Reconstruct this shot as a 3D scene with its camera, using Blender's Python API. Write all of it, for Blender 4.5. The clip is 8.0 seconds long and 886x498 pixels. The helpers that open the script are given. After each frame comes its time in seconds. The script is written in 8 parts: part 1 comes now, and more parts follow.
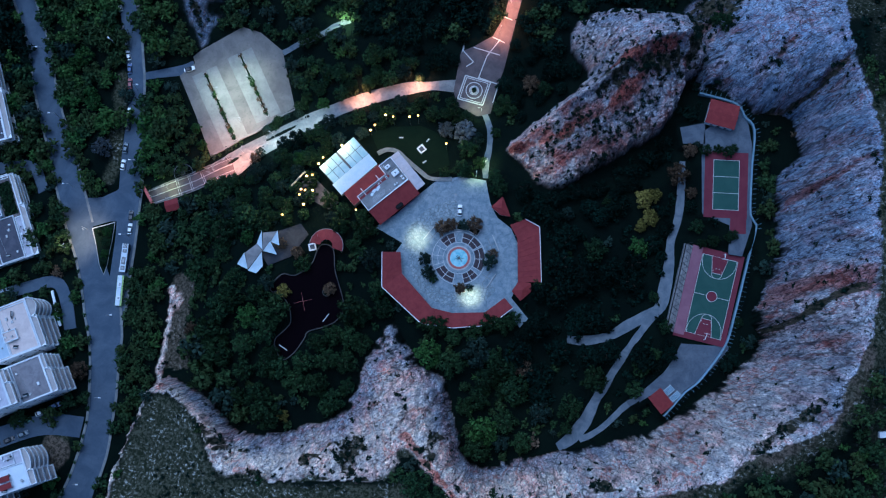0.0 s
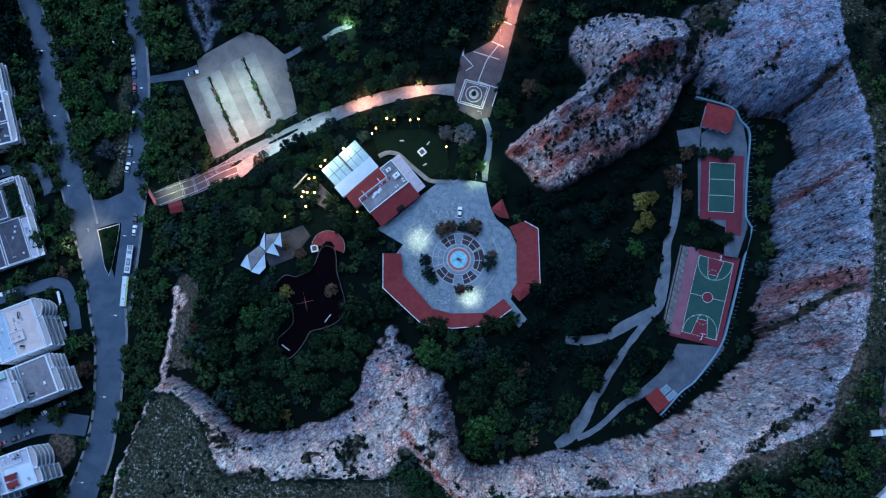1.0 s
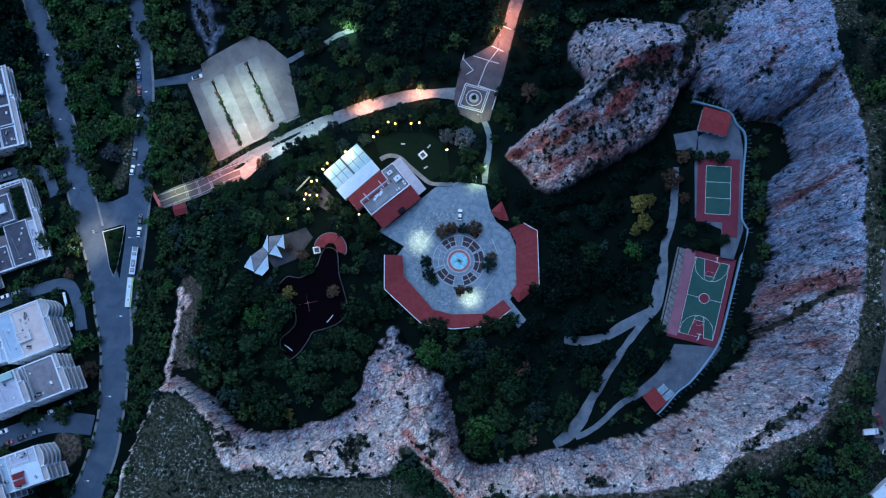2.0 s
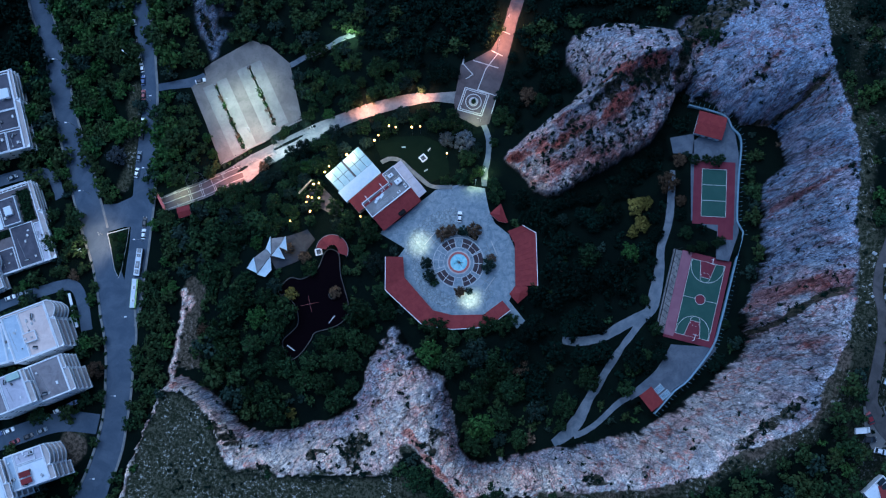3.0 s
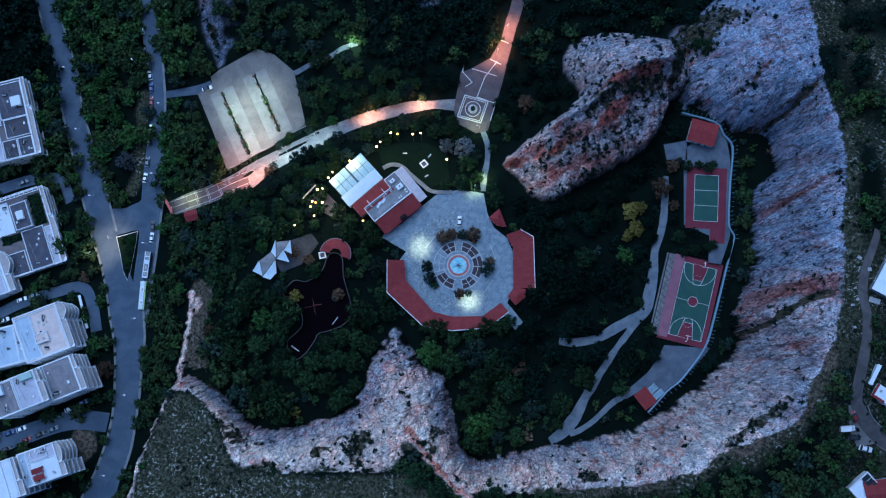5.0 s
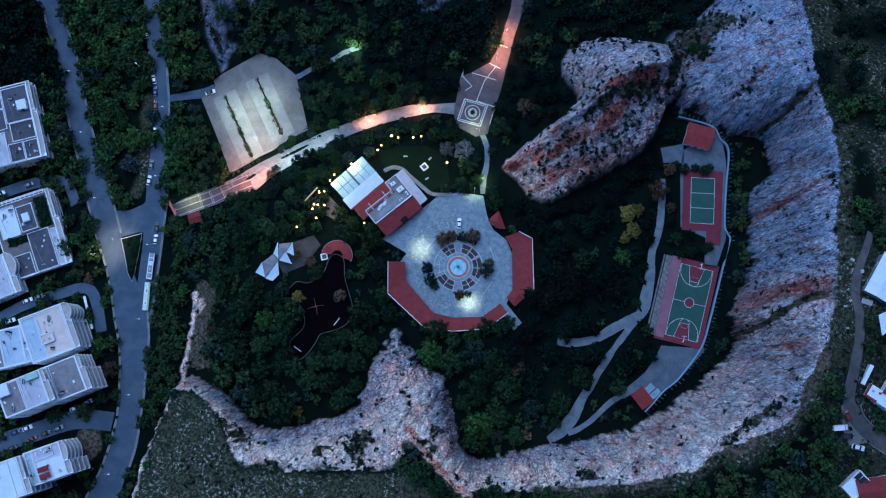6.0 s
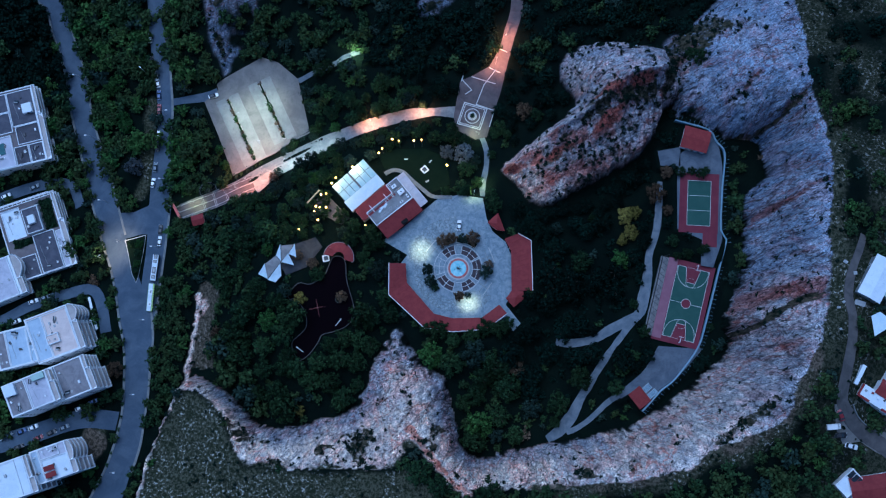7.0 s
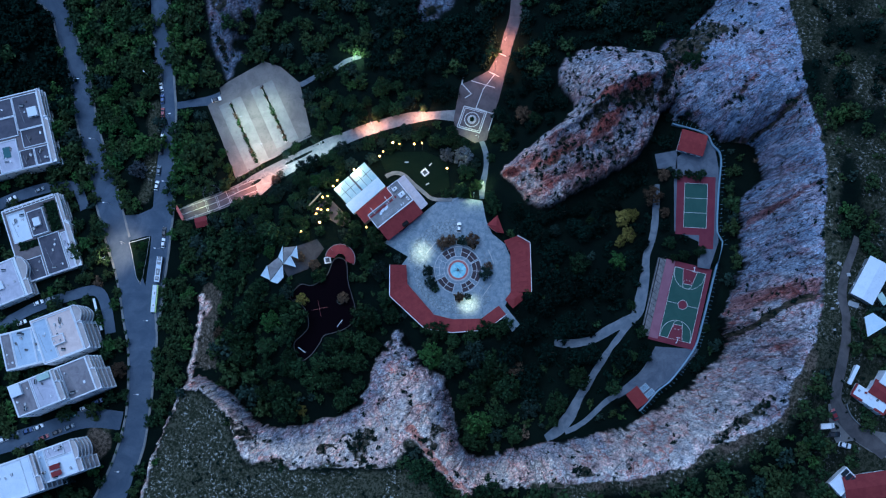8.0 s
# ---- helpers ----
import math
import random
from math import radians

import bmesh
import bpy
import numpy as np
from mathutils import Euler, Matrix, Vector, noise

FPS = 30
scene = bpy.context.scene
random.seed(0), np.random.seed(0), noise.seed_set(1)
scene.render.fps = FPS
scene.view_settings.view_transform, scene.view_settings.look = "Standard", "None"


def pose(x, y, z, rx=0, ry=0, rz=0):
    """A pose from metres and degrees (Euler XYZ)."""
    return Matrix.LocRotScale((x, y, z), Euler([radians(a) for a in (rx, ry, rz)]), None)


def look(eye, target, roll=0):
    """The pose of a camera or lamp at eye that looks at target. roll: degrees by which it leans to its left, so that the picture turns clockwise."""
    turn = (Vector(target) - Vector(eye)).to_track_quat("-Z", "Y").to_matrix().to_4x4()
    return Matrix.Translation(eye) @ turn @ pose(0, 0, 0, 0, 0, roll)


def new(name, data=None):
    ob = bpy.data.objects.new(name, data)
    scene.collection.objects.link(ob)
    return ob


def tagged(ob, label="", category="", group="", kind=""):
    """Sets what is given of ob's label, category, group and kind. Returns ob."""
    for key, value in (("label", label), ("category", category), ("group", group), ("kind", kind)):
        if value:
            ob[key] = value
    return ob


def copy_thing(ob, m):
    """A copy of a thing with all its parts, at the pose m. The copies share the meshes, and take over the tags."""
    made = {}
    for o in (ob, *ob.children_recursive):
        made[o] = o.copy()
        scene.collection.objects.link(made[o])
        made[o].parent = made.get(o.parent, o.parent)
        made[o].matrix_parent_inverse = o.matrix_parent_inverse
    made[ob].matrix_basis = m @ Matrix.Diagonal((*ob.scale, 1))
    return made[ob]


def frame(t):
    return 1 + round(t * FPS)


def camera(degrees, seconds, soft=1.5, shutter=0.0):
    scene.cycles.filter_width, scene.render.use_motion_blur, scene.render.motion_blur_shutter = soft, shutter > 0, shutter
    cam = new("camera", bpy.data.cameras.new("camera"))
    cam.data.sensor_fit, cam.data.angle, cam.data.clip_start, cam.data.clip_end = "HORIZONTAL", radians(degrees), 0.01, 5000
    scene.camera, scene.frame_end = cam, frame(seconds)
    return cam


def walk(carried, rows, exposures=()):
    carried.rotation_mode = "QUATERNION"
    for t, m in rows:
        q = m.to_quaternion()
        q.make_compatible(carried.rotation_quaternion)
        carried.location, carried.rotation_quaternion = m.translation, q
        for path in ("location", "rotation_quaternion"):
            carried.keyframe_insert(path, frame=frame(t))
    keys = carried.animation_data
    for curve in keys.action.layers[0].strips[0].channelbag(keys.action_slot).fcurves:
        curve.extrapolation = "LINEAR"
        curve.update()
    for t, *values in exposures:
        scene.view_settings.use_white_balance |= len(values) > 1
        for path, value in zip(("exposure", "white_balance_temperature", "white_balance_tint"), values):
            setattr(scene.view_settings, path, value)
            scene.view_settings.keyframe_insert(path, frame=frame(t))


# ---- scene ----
# camera: rises straight up over the quarry park, looking almost straight down
cam = camera(38.9, 8.0, soft=1.2)
METRES, EYE, TILT, LEAN, TURN = 55.6, 450.0, -83.65, 0.0, 0.0
EXPOSURE, KELVIN, TINT = 0.6, 4300, 4
ROWS = [
    (0.0, 0.0, 0.0, 0.0, -0.0, 0.0, -0.0),
    (0.5, -0.001, -0.0601, 0.0071, -0.0, -0.02, -0.0),
    (1.0, -0.001, -0.1249, 0.0141, 0.0, -0.03, -0.0),
    (1.5, -0.0014, -0.1847, 0.021, 0.01, -0.04, -0.0),
    (3.0, 0.0, -0.3747, 0.042, 0.03, -0.06, -0.01),
    (3.5, -0.0001, -0.4347, 0.0491, 0.03, -0.07, -0.01),
    (4.0, -0.0005, -0.4998, 0.0556, 0.03, -0.07, -0.02),
    (4.5, -0.0005, -0.5599, 0.0629, 0.03, -0.08, -0.02),
    (6.0, 0.0, -0.7491, 0.0832, 0.04, -0.09, -0.03),
    (6.5, 0.0003, -0.8081, 0.09, 0.04, -0.1, -0.02),
    (7.0, 0.0009, -0.872, 0.0973, 0.05, -0.1, -0.02),
    (7.5, 0.0014, -0.9304, 0.1033, 0.06, -0.1, -0.02),
    (8.0, 0.0019, -0.9938, 0.1109, 0.06, -0.1, -0.0),
]
walk(cam, [(t, pose(0, 0, EYE, TILT, LEAN, TURN) @ pose(METRES * x, METRES * y, METRES * z, 90 + pitch, roll, yaw)) for t, x, y, z, yaw, pitch, roll in ROWS],
     exposures=[(0.0, EXPOSURE, KELVIN, TINT)])

# ---- dusk light: a blue sky after sunset, its brighter part in the west ----
world = bpy.data.worlds.new("dusk_sky")
scene.world = world
world.use_nodes = True
sky = world.node_tree.nodes.new("ShaderNodeTexSky")
sky.sky_type = "NISHITA"
sky.sun_disc = False
sky.sun_elevation = radians(61.0)
sky.sun_rotation = radians(-34.0)
sky.air_density, sky.dust_density, sky.ozone_density = 1.0, 0.3, 3.0
world.node_tree.links.new(sky.outputs["Color"], world.node_tree.nodes["Background"].inputs["Color"])
world.node_tree.nodes["Background"].inputs["Strength"].default_value = 0.041

sun = new("sun", bpy.data.lights.new("sun", "SUN"))
sun.data.energy, sun.data.angle, sun.data.color = 1.2, radians(50.0), (0.97, 0.95, 1.0)
sun.matrix_world = look((0, 0, 0), (0.22, -0.34, -1.0))

# ---- materials ----
def nodes_of(name):
    m = bpy.data.materials.new(name)
    m.use_nodes = True
    return m, m.node_tree.nodes, m.node_tree.links, m.node_tree.nodes["Principled BSDF"]


def rgb(c):
    return (c[0], c[1], c[2], 1.0)


def put(links, socket, value):
    if isinstance(value, bpy.types.NodeSocket):
        links.new(value, socket)
    else:
        socket.default_value = value


def mix(nodes, links, factor, a, b, blend="MIX"):
    n = nodes.new("ShaderNodeMix")
    n.data_type, n.blend_type = "RGBA", blend
    for key, value in ((0, factor), (6, a), (7, b)):
        put(links, n.inputs[key], value)
    return n.outputs[2]


def noisy(nodes, links, where, scale, detail=4.0, rough=0.6, distort=0.0):
    n = nodes.new("ShaderNodeTexNoise")
    links.new(where, n.inputs["Vector"])
    for key, value in (("Scale", scale), ("Detail", detail), ("Roughness", rough), ("Distortion", distort)):
        n.inputs[key].default_value = value
    return n.outputs["Fac"]


def noisy_vector(nodes, links, where, scale):
    """A place shaken by a coarse noise, several metres to each side."""
    n = nodes.new("ShaderNodeTexNoise")
    links.new(where, n.inputs["Vector"])
    n.inputs["Scale"].default_value, n.inputs["Detail"].default_value = scale, 5.0
    grown = nodes.new("ShaderNodeVectorMath")
    grown.operation = "MULTIPLY_ADD"
    links.new(n.outputs["Color"], grown.inputs[0])
    grown.inputs[1].default_value = (60, 60, 60)
    links.new(where, grown.inputs[2])
    return grown.outputs[0]


def ramp(nodes, links, value, lo, hi):
    n = nodes.new("ShaderNodeMapRange")
    n.interpolation_type = "SMOOTHSTEP"
    links.new(value, n.inputs["Value"])
    n.inputs["From Min"].default_value, n.inputs["From Max"].default_value = lo, hi
    return n.outputs["Result"]


def multiply(nodes, links, a, b):
    n = nodes.new("ShaderNodeMath")
    n.operation = "MULTIPLY"
    put(links, n.inputs[0], a)
    put(links, n.inputs[1], b)
    return n.outputs[0]


def position(nodes, links, stretch=(1, 1, 1), turn=0.0, world_space=True):
    source = nodes.new("ShaderNodeNewGeometry").outputs["Position"] if world_space else nodes.new("ShaderNodeTexCoord").outputs["Object"]
    n = nodes.new("ShaderNodeMapping")
    links.new(source, n.inputs["Vector"])
    n.inputs["Scale"].default_value = stretch
    n.inputs["Rotation"].default_value = (0, 0, radians(turn))
    return n.outputs["Vector"]


def streaks(nodes, links, turn, stretch):
    """World position drawn out along a direction of the plan."""
    n = nodes.new("ShaderNodeMapping")
    n.vector_type = "TEXTURE"
    links.new(nodes.new("ShaderNodeNewGeometry").outputs["Position"], n.inputs["Vector"])
    n.inputs["Scale"].default_value = stretch
    n.inputs["Rotation"].default_value = (0, 0, radians(turn))
    return n.outputs["Vector"]


def attribute(nodes, name):
    n = nodes.new("ShaderNodeAttribute")
    n.attribute_name = name
    return n.outputs["Fac"]


def bump(nodes, links, height, shader, strength, distance):
    n = nodes.new("ShaderNodeBump")
    n.inputs["Strength"].default_value, n.inputs["Distance"].default_value = strength, distance
    links.new(height, n.inputs["Height"])
    links.new(n.outputs["Normal"], shader.inputs["Normal"])


def plain(name, c1, c2, coarse=0.4, fine=4.0, rough=0.8, relief=0.02, metal=0.0, random_shade=0.0, stains=0.35, c3=None):
    """A surface of two tones at two scales, with stains and a fine relief."""
    m, nodes, links, shader = nodes_of(name)
    where = position(nodes, links)
    big, small = noisy(nodes, links, where, coarse, 5.0, 0.65, 0.6), noisy(nodes, links, where, fine, 4.0, 0.7)
    colour = mix(nodes, links, ramp(nodes, links, big, 0.3, 0.7), rgb(c1), rgb(c2))
    dark = c3 or [0.55 * v for v in c1]
    colour = mix(nodes, links, multiply(nodes, links, ramp(nodes, links, small, 0.5, 0.78), stains), colour, rgb(dark))
    if random_shade:
        info = nodes.new("ShaderNodeObjectInfo")
        tone = nodes.new("ShaderNodeMapRange")
        links.new(info.outputs["Random"], tone.inputs["Value"])
        tone.inputs["To Min"].default_value, tone.inputs["To Max"].default_value = 1 - random_shade, 1 + random_shade
        colour = mix(nodes, links, 1.0, colour, tone.outputs["Result"], "MULTIPLY")
    links.new(colour, shader.inputs["Base Color"])
    shader.inputs["Roughness"].default_value, shader.inputs["Metallic"].default_value = rough, metal
    if rough >= 0.7:
        shader.inputs["Specular IOR Level"].default_value = 0.15
    if relief:
        bump(nodes, links, small, shader, 0.6, relief)
    return m


def glowing(name, colour, strength):
    m, nodes, links, shader = nodes_of(name)
    shader.inputs["Base Color"].default_value = rgb(colour)
    shader.inputs["Emission Color"].default_value, shader.inputs["Emission Strength"].default_value = rgb(colour), strength
    return m


def leaves(name, c1, c2, c3):
    """Foliage: the tone changes from tree to tree, from clump to clump and over the wood."""
    m, nodes, links, shader = nodes_of(name)
    geometry = nodes.new("ShaderNodeNewGeometry")
    per_tree = attribute(nodes, "tone")
    clump = geometry.outputs["Random Per Island"]
    where = position(nodes, links)
    wood = noisy(nodes, links, where, 0.05, 3.0, 0.6)
    colour = mix(nodes, links, ramp(nodes, links, wood, 0.38, 0.62), rgb(c1), rgb(c2))
    colour = mix(nodes, links, multiply(nodes, links, per_tree, 0.75), colour, rgb(c3))
    colour = mix(nodes, links, multiply(nodes, links, multiply(nodes, links, clump, clump), 0.6), colour, rgb([2.2 * v for v in c2]))
    info = nodes.new("ShaderNodeObjectInfo")
    tone = nodes.new("ShaderNodeMapRange")
    links.new(info.outputs["Random"], tone.inputs["Value"])
    tone.inputs["To Min"].default_value, tone.inputs["To Max"].default_value = 0.6, 1.35
    colour = mix(nodes, links, 1.0, colour, tone.outputs["Result"], "MULTIPLY")
    links.new(colour, shader.inputs["Base Color"])
    shader.inputs["Roughness"].default_value, shader.inputs["Specular IOR Level"].default_value = 0.8, 0.08
    return m


def ground_material():
    """Woodland soil darkened like the shade under trees, dry scrub with stones, and bare quarried limestone with rusty
    seams.
    """
    m, nodes, links, shader = nodes_of("quarry_ground")
    where = position(nodes, links)
    rock, red, scrub = attribute(nodes, "rock"), attribute(nodes, "red"), attribute(nodes, "scrub")
    # soil near black: the shade under the crowns is put into its colour
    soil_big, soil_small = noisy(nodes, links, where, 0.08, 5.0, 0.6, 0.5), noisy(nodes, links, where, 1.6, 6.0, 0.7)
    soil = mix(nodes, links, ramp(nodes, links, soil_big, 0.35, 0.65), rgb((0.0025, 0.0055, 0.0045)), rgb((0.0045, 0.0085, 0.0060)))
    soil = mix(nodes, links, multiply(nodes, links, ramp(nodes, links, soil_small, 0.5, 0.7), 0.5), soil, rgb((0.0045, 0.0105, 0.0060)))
    # dry grass with pale stones
    tuft = noisy(nodes, links, where, 0.9, 6.0, 0.72, 0.4)
    grass = mix(nodes, links, ramp(nodes, links, tuft, 0.44, 0.56), rgb((0.020, 0.025, 0.014)), rgb((0.076, 0.076, 0.050)))
    stone_zone = ramp(nodes, links, noisy(nodes, links, where, 0.07, 3.0, 0.6), 0.42, 0.56)
    stone = noisy(nodes, links, where, 0.9, 4.0, 0.66, 0.5)
    grass = mix(nodes, links, multiply(nodes, links, ramp(nodes, links, stone, 0.58, 0.63), stone_zone), grass, rgb((0.40, 0.395, 0.36)))
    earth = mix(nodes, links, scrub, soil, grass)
    ochre = mix(nodes, links, ramp(nodes, links, tuft, 0.40, 0.60), rgb((0.035, 0.032, 0.022)), rgb((0.150, 0.118, 0.090)))
    earth = mix(nodes, links, ramp(nodes, links, red, 0.25, 0.55), earth, ochre)
    # limestone: slanting beds, weathered pale and grey, the grey also holding the cliff foot's shade, with rosy
    # blotches, bright flakes, dark dashes and open joints
    beds = streaks(nodes, links, 36.0, (1.6, 1.0, 9.0))
    where = streaks(nodes, links, 0.0, (1.0, 1.0, 7.0))
    big = noisy(nodes, links, where, 0.05, 5.0, 0.62, 0.8)
    mid = noisy(nodes, links, beds, 0.42, 6.0, 0.68, 0.6)
    lines = noisy(nodes, links, beds, 1.35, 3.0, 0.62, 0.6)
    fine = noisy(nodes, links, where, 1.35, 3.0, 0.64, 0.5)
    pink_share = attribute(nodes, "pink_share")
    grey = mix(nodes, links, ramp(nodes, links, big, 0.40, 0.60), rgb((0.225, 0.268, 0.350)), rgb((0.285, 0.328, 0.405)))
    pink = mix(nodes, links, ramp(nodes, links, big, 0.40, 0.60), rgb((0.600, 0.515, 0.435)), rgb((0.77, 0.665, 0.545)))
    pale = mix(nodes, links, pink_share, grey, pink)
    blush = noisy(nodes, links, where, 0.16, 6.0, 0.70, 0.8)
    pale = mix(nodes, links, multiply(nodes, links, ramp(nodes, links, blush, 0.47, 0.60), 0.85), pale, rgb((1.08, 0.86, 0.84)), "MULTIPLY")
    pale = mix(nodes, links, multiply(nodes, links, ramp(nodes, links, blush, 0.50, 0.38), 0.85), pale, rgb((0.84, 0.90, 0.98)), "MULTIPLY")
    pale = mix(nodes, links, multiply(nodes, links, ramp(nodes, links, mid, 0.50, 0.40), 0.9), pale, rgb((0.66, 0.68, 0.74)), "MULTIPLY")
    pale = mix(nodes, links, multiply(nodes, links, ramp(nodes, links, mid, 0.52, 0.61), 0.9), pale, rgb((1.28, 1.26, 1.25)), "MULTIPLY")
    pale = mix(nodes, links, multiply(nodes, links, ramp(nodes, links, lines, 0.45, 0.38), 0.7), pale, rgb((0.55, 0.52, 0.56)), "MULTIPLY")
    pale = mix(nodes, links, multiply(nodes, links, ramp(nodes, links, lines, 0.55, 0.62), 0.9), pale, rgb((1.25, 1.24, 1.23)), "MULTIPLY")
    pale = mix(nodes, links, multiply(nodes, links, ramp(nodes, links, fine, 0.44, 0.37), 0.8), pale, rgb((0.55, 0.53, 0.56)), "MULTIPLY")
    pale = mix(nodes, links, multiply(nodes, links, ramp(nodes, links, fine, 0.56, 0.63), 0.9), pale, rgb((1.3, 1.29, 1.28)), "MULTIPLY")
    # rusty hairlines
    away = nodes.new("ShaderNodeMath")
    away.operation = "SUBTRACT"
    links.new(noisy(nodes, links, beds, 0.30, 4.0, 0.62, 0.8), away.inputs[0])
    away.inputs[1].default_value = 0.5
    thin = nodes.new("ShaderNodeMath")
    thin.operation = "ABSOLUTE"
    links.new(away.outputs[0], thin.inputs[0])
    hair_zone = ramp(nodes, links, noisy(nodes, links, where, 0.09, 4.0, 0.65), 0.45, 0.56)
    pale = mix(nodes, links, multiply(nodes, links, ramp(nodes, links, thin.outputs[0], 0.030, 0.008), multiply(nodes, links, hair_zone, 0.9)), pale, rgb((0.80, 0.44, 0.40)), "MULTIPLY")
    # joints that part the rock into slabs
    slabs = nodes.new("ShaderNodeTexVoronoi")
    slabs.feature = "DISTANCE_TO_EDGE"
    bent = mix(nodes, links, 0.86, noisy_vector(nodes, links, beds, 0.12), beds)
    links.new(bent, slabs.inputs["Vector"])
    slabs.inputs["Scale"].default_value = 0.20
    cleft_zone = ramp(nodes, links, noisy(nodes, links, where, 0.13, 4.0, 0.65), 0.44, 0.54)
    cleft = multiply(nodes, links, ramp(nodes, links, slabs.outputs["Distance"], 0.060, 0.018), cleft_zone)
    pale = mix(nodes, links, multiply(nodes, links, cleft, 0.62), pale, rgb((0.065, 0.058, 0.060)))
    # dark pocks, ragged and of all sizes, where soil and moss sit
    pock = noisy(nodes, links, where, 0.70, 2.0, 0.5, 0.3)
    spots_zone = ramp(nodes, links, noisy(nodes, links, where, 0.10, 4.0, 0.65), 0.42, 0.55)
    spots = multiply(nodes, links, ramp(nodes, links, pock, 0.635, 0.665), spots_zone)
    pale = mix(nodes, links, multiply(nodes, links, spots, 0.92), pale, rgb((0.040, 0.042, 0.036)))
    speck = noisy(nodes, links, where, 1.7, 2.0, 0.55, 0.4)
    pale = mix(nodes, links, multiply(nodes, links, ramp(nodes, links, speck, 0.615, 0.645), multiply(nodes, links, spots_zone, 0.85)), pale, rgb((0.060, 0.055, 0.058)))
    chip = noisy(nodes, links, beds, 2.0, 2.0, 0.55, 0.6)
    pale = mix(nodes, links, multiply(nodes, links, ramp(nodes, links, chip, 0.38, 0.33), 0.70), pale, rgb((0.085, 0.075, 0.080)))
    pale = mix(nodes, links, multiply(nodes, links, ramp(nodes, links, chip, 0.57, 0.62), 0.9), pale, rgb((1.50, 1.48, 1.46)), "MULTIPLY")
    grit = noisy(nodes, links, where, 2.6, 3.0, 0.62, 0.5)
    weathered = ramp(nodes, links, pink_share, 1.0, 0.15)
    pale = mix(nodes, links, multiply(nodes, links, ramp(nodes, links, grit, 0.45, 0.37), ramp(nodes, links, pink_share, 1.3, 0.0)), pale, rgb((0.42, 0.40, 0.43)), "MULTIPLY")
    pale = mix(nodes, links, multiply(nodes, links, ramp(nodes, links, grit, 0.55, 0.63), ramp(nodes, links, pink_share, 1.3, 0.0)), pale, rgb((1.42, 1.40, 1.38)), "MULTIPLY")
    dash = noisy(nodes, links, streaks(nodes, links, 14.0, (2.4, 1.0, 7.0)), 0.95, 3.0, 0.6, 0.5)
    dash_zone = ramp(nodes, links, noisy(nodes, links, where, 0.06, 4.0, 0.65), 0.42, 0.54)
    pale = mix(nodes, links, multiply(nodes, links, multiply(nodes, links, ramp(nodes, links, dash, 0.57, 0.62), dash_zone), multiply(nodes, links, weathered, 0.9)), pale, rgb((0.045, 0.045, 0.058)))
    clod = noisy(nodes, links, where, 0.75, 5.0, 0.75, 0.4)
    rust = mix(nodes, links, ramp(nodes, links, clod, 0.38, 0.62), rgb((0.060, 0.022, 0.018)), rgb((0.36, 0.105, 0.080)))
    rust = mix(nodes, links, multiply(nodes, links, ramp(nodes, links, grit, 0.52, 0.64), 0.55), rust, rgb((0.46, 0.27, 0.24)))
    patch = noisy(nodes, links, where, 0.26, 6.0, 0.76, 0.9)
    spread_red = nodes.new("ShaderNodeMath")
    spread_red.operation = "ADD"
    links.new(red, spread_red.inputs[0])
    links.new(patch, spread_red.inputs[1])
    stained = mix(nodes, links, ramp(nodes, links, spread_red.outputs[0], 0.82, 1.08), pale, mix(nodes, links, 1.0, pale, rgb((0.78, 0.44, 0.38)), "MULTIPLY"))
    stone_face = mix(nodes, links, ramp(nodes, links, spread_red.outputs[0], 1.08, 1.32), stained, rust)
    moss = noisy(nodes, links, where, 0.40, 6.0, 0.72, 0.6)
    green = attribute(nodes, "green")
    over = nodes.new("ShaderNodeMath")
    over.operation = "ADD"
    links.new(moss, over.inputs[0])
    links.new(green, over.inputs[1])
    stone_face = mix(nodes, links, ramp(nodes, links, over.outputs[0], 1.26, 1.46), stone_face, mix(nodes, links, ramp(nodes, links, clod, 0.4, 0.62), rgb((0.014, 0.019, 0.012)), rgb((0.085, 0.074, 0.050))))
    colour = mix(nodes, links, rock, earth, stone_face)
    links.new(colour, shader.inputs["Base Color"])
    shader.inputs["Roughness"].default_value, shader.inputs["Specular IOR Level"].default_value = 0.95, 0.05
    height = mix(nodes, links, 0.5, mix(nodes, links, 0.5, mid, lines), fine)
    bump(nodes, links, height, shader, 0.8, 0.7)
    return m


GROUND = ground_material()
ASPHALT = plain("asphalt", (0.066, 0.086, 0.120), (0.104, 0.128, 0.166), 0.12, 1.5, 0.9, 0.01)
PAVING = plain("pale_concrete_paving", (0.155, 0.165, 0.170), (0.25, 0.255, 0.25), 0.35, 1.1, 0.85, 0.01, stains=0.7)
STONE_PAVING = plain("grey_stone_paving", (0.165, 0.215, 0.255), (0.315, 0.355, 0.385), 0.55, 2.2, 0.85, 0.03, stains=0.8)
GRAVEL = plain("gravel_path", (0.115, 0.135, 0.160), (0.19, 0.21, 0.235), 0.3, 2.5, 0.95, 0.03)
DARK_PAVING = plain("dark_brick_paving", (0.085, 0.07, 0.075), (0.13, 0.11, 0.11), 0.3, 3.0, 0.85, 0.01)
KERB = plain("kerb_stone", (0.45, 0.45, 0.44), (0.55, 0.54, 0.52), 0.6, 4.0, 0.85, 0.01)
WHITE_STONE = plain("white_stone_band", (0.50, 0.50, 0.50), (0.60, 0.60, 0.59), 0.5, 3.0, 0.8, 0.005)
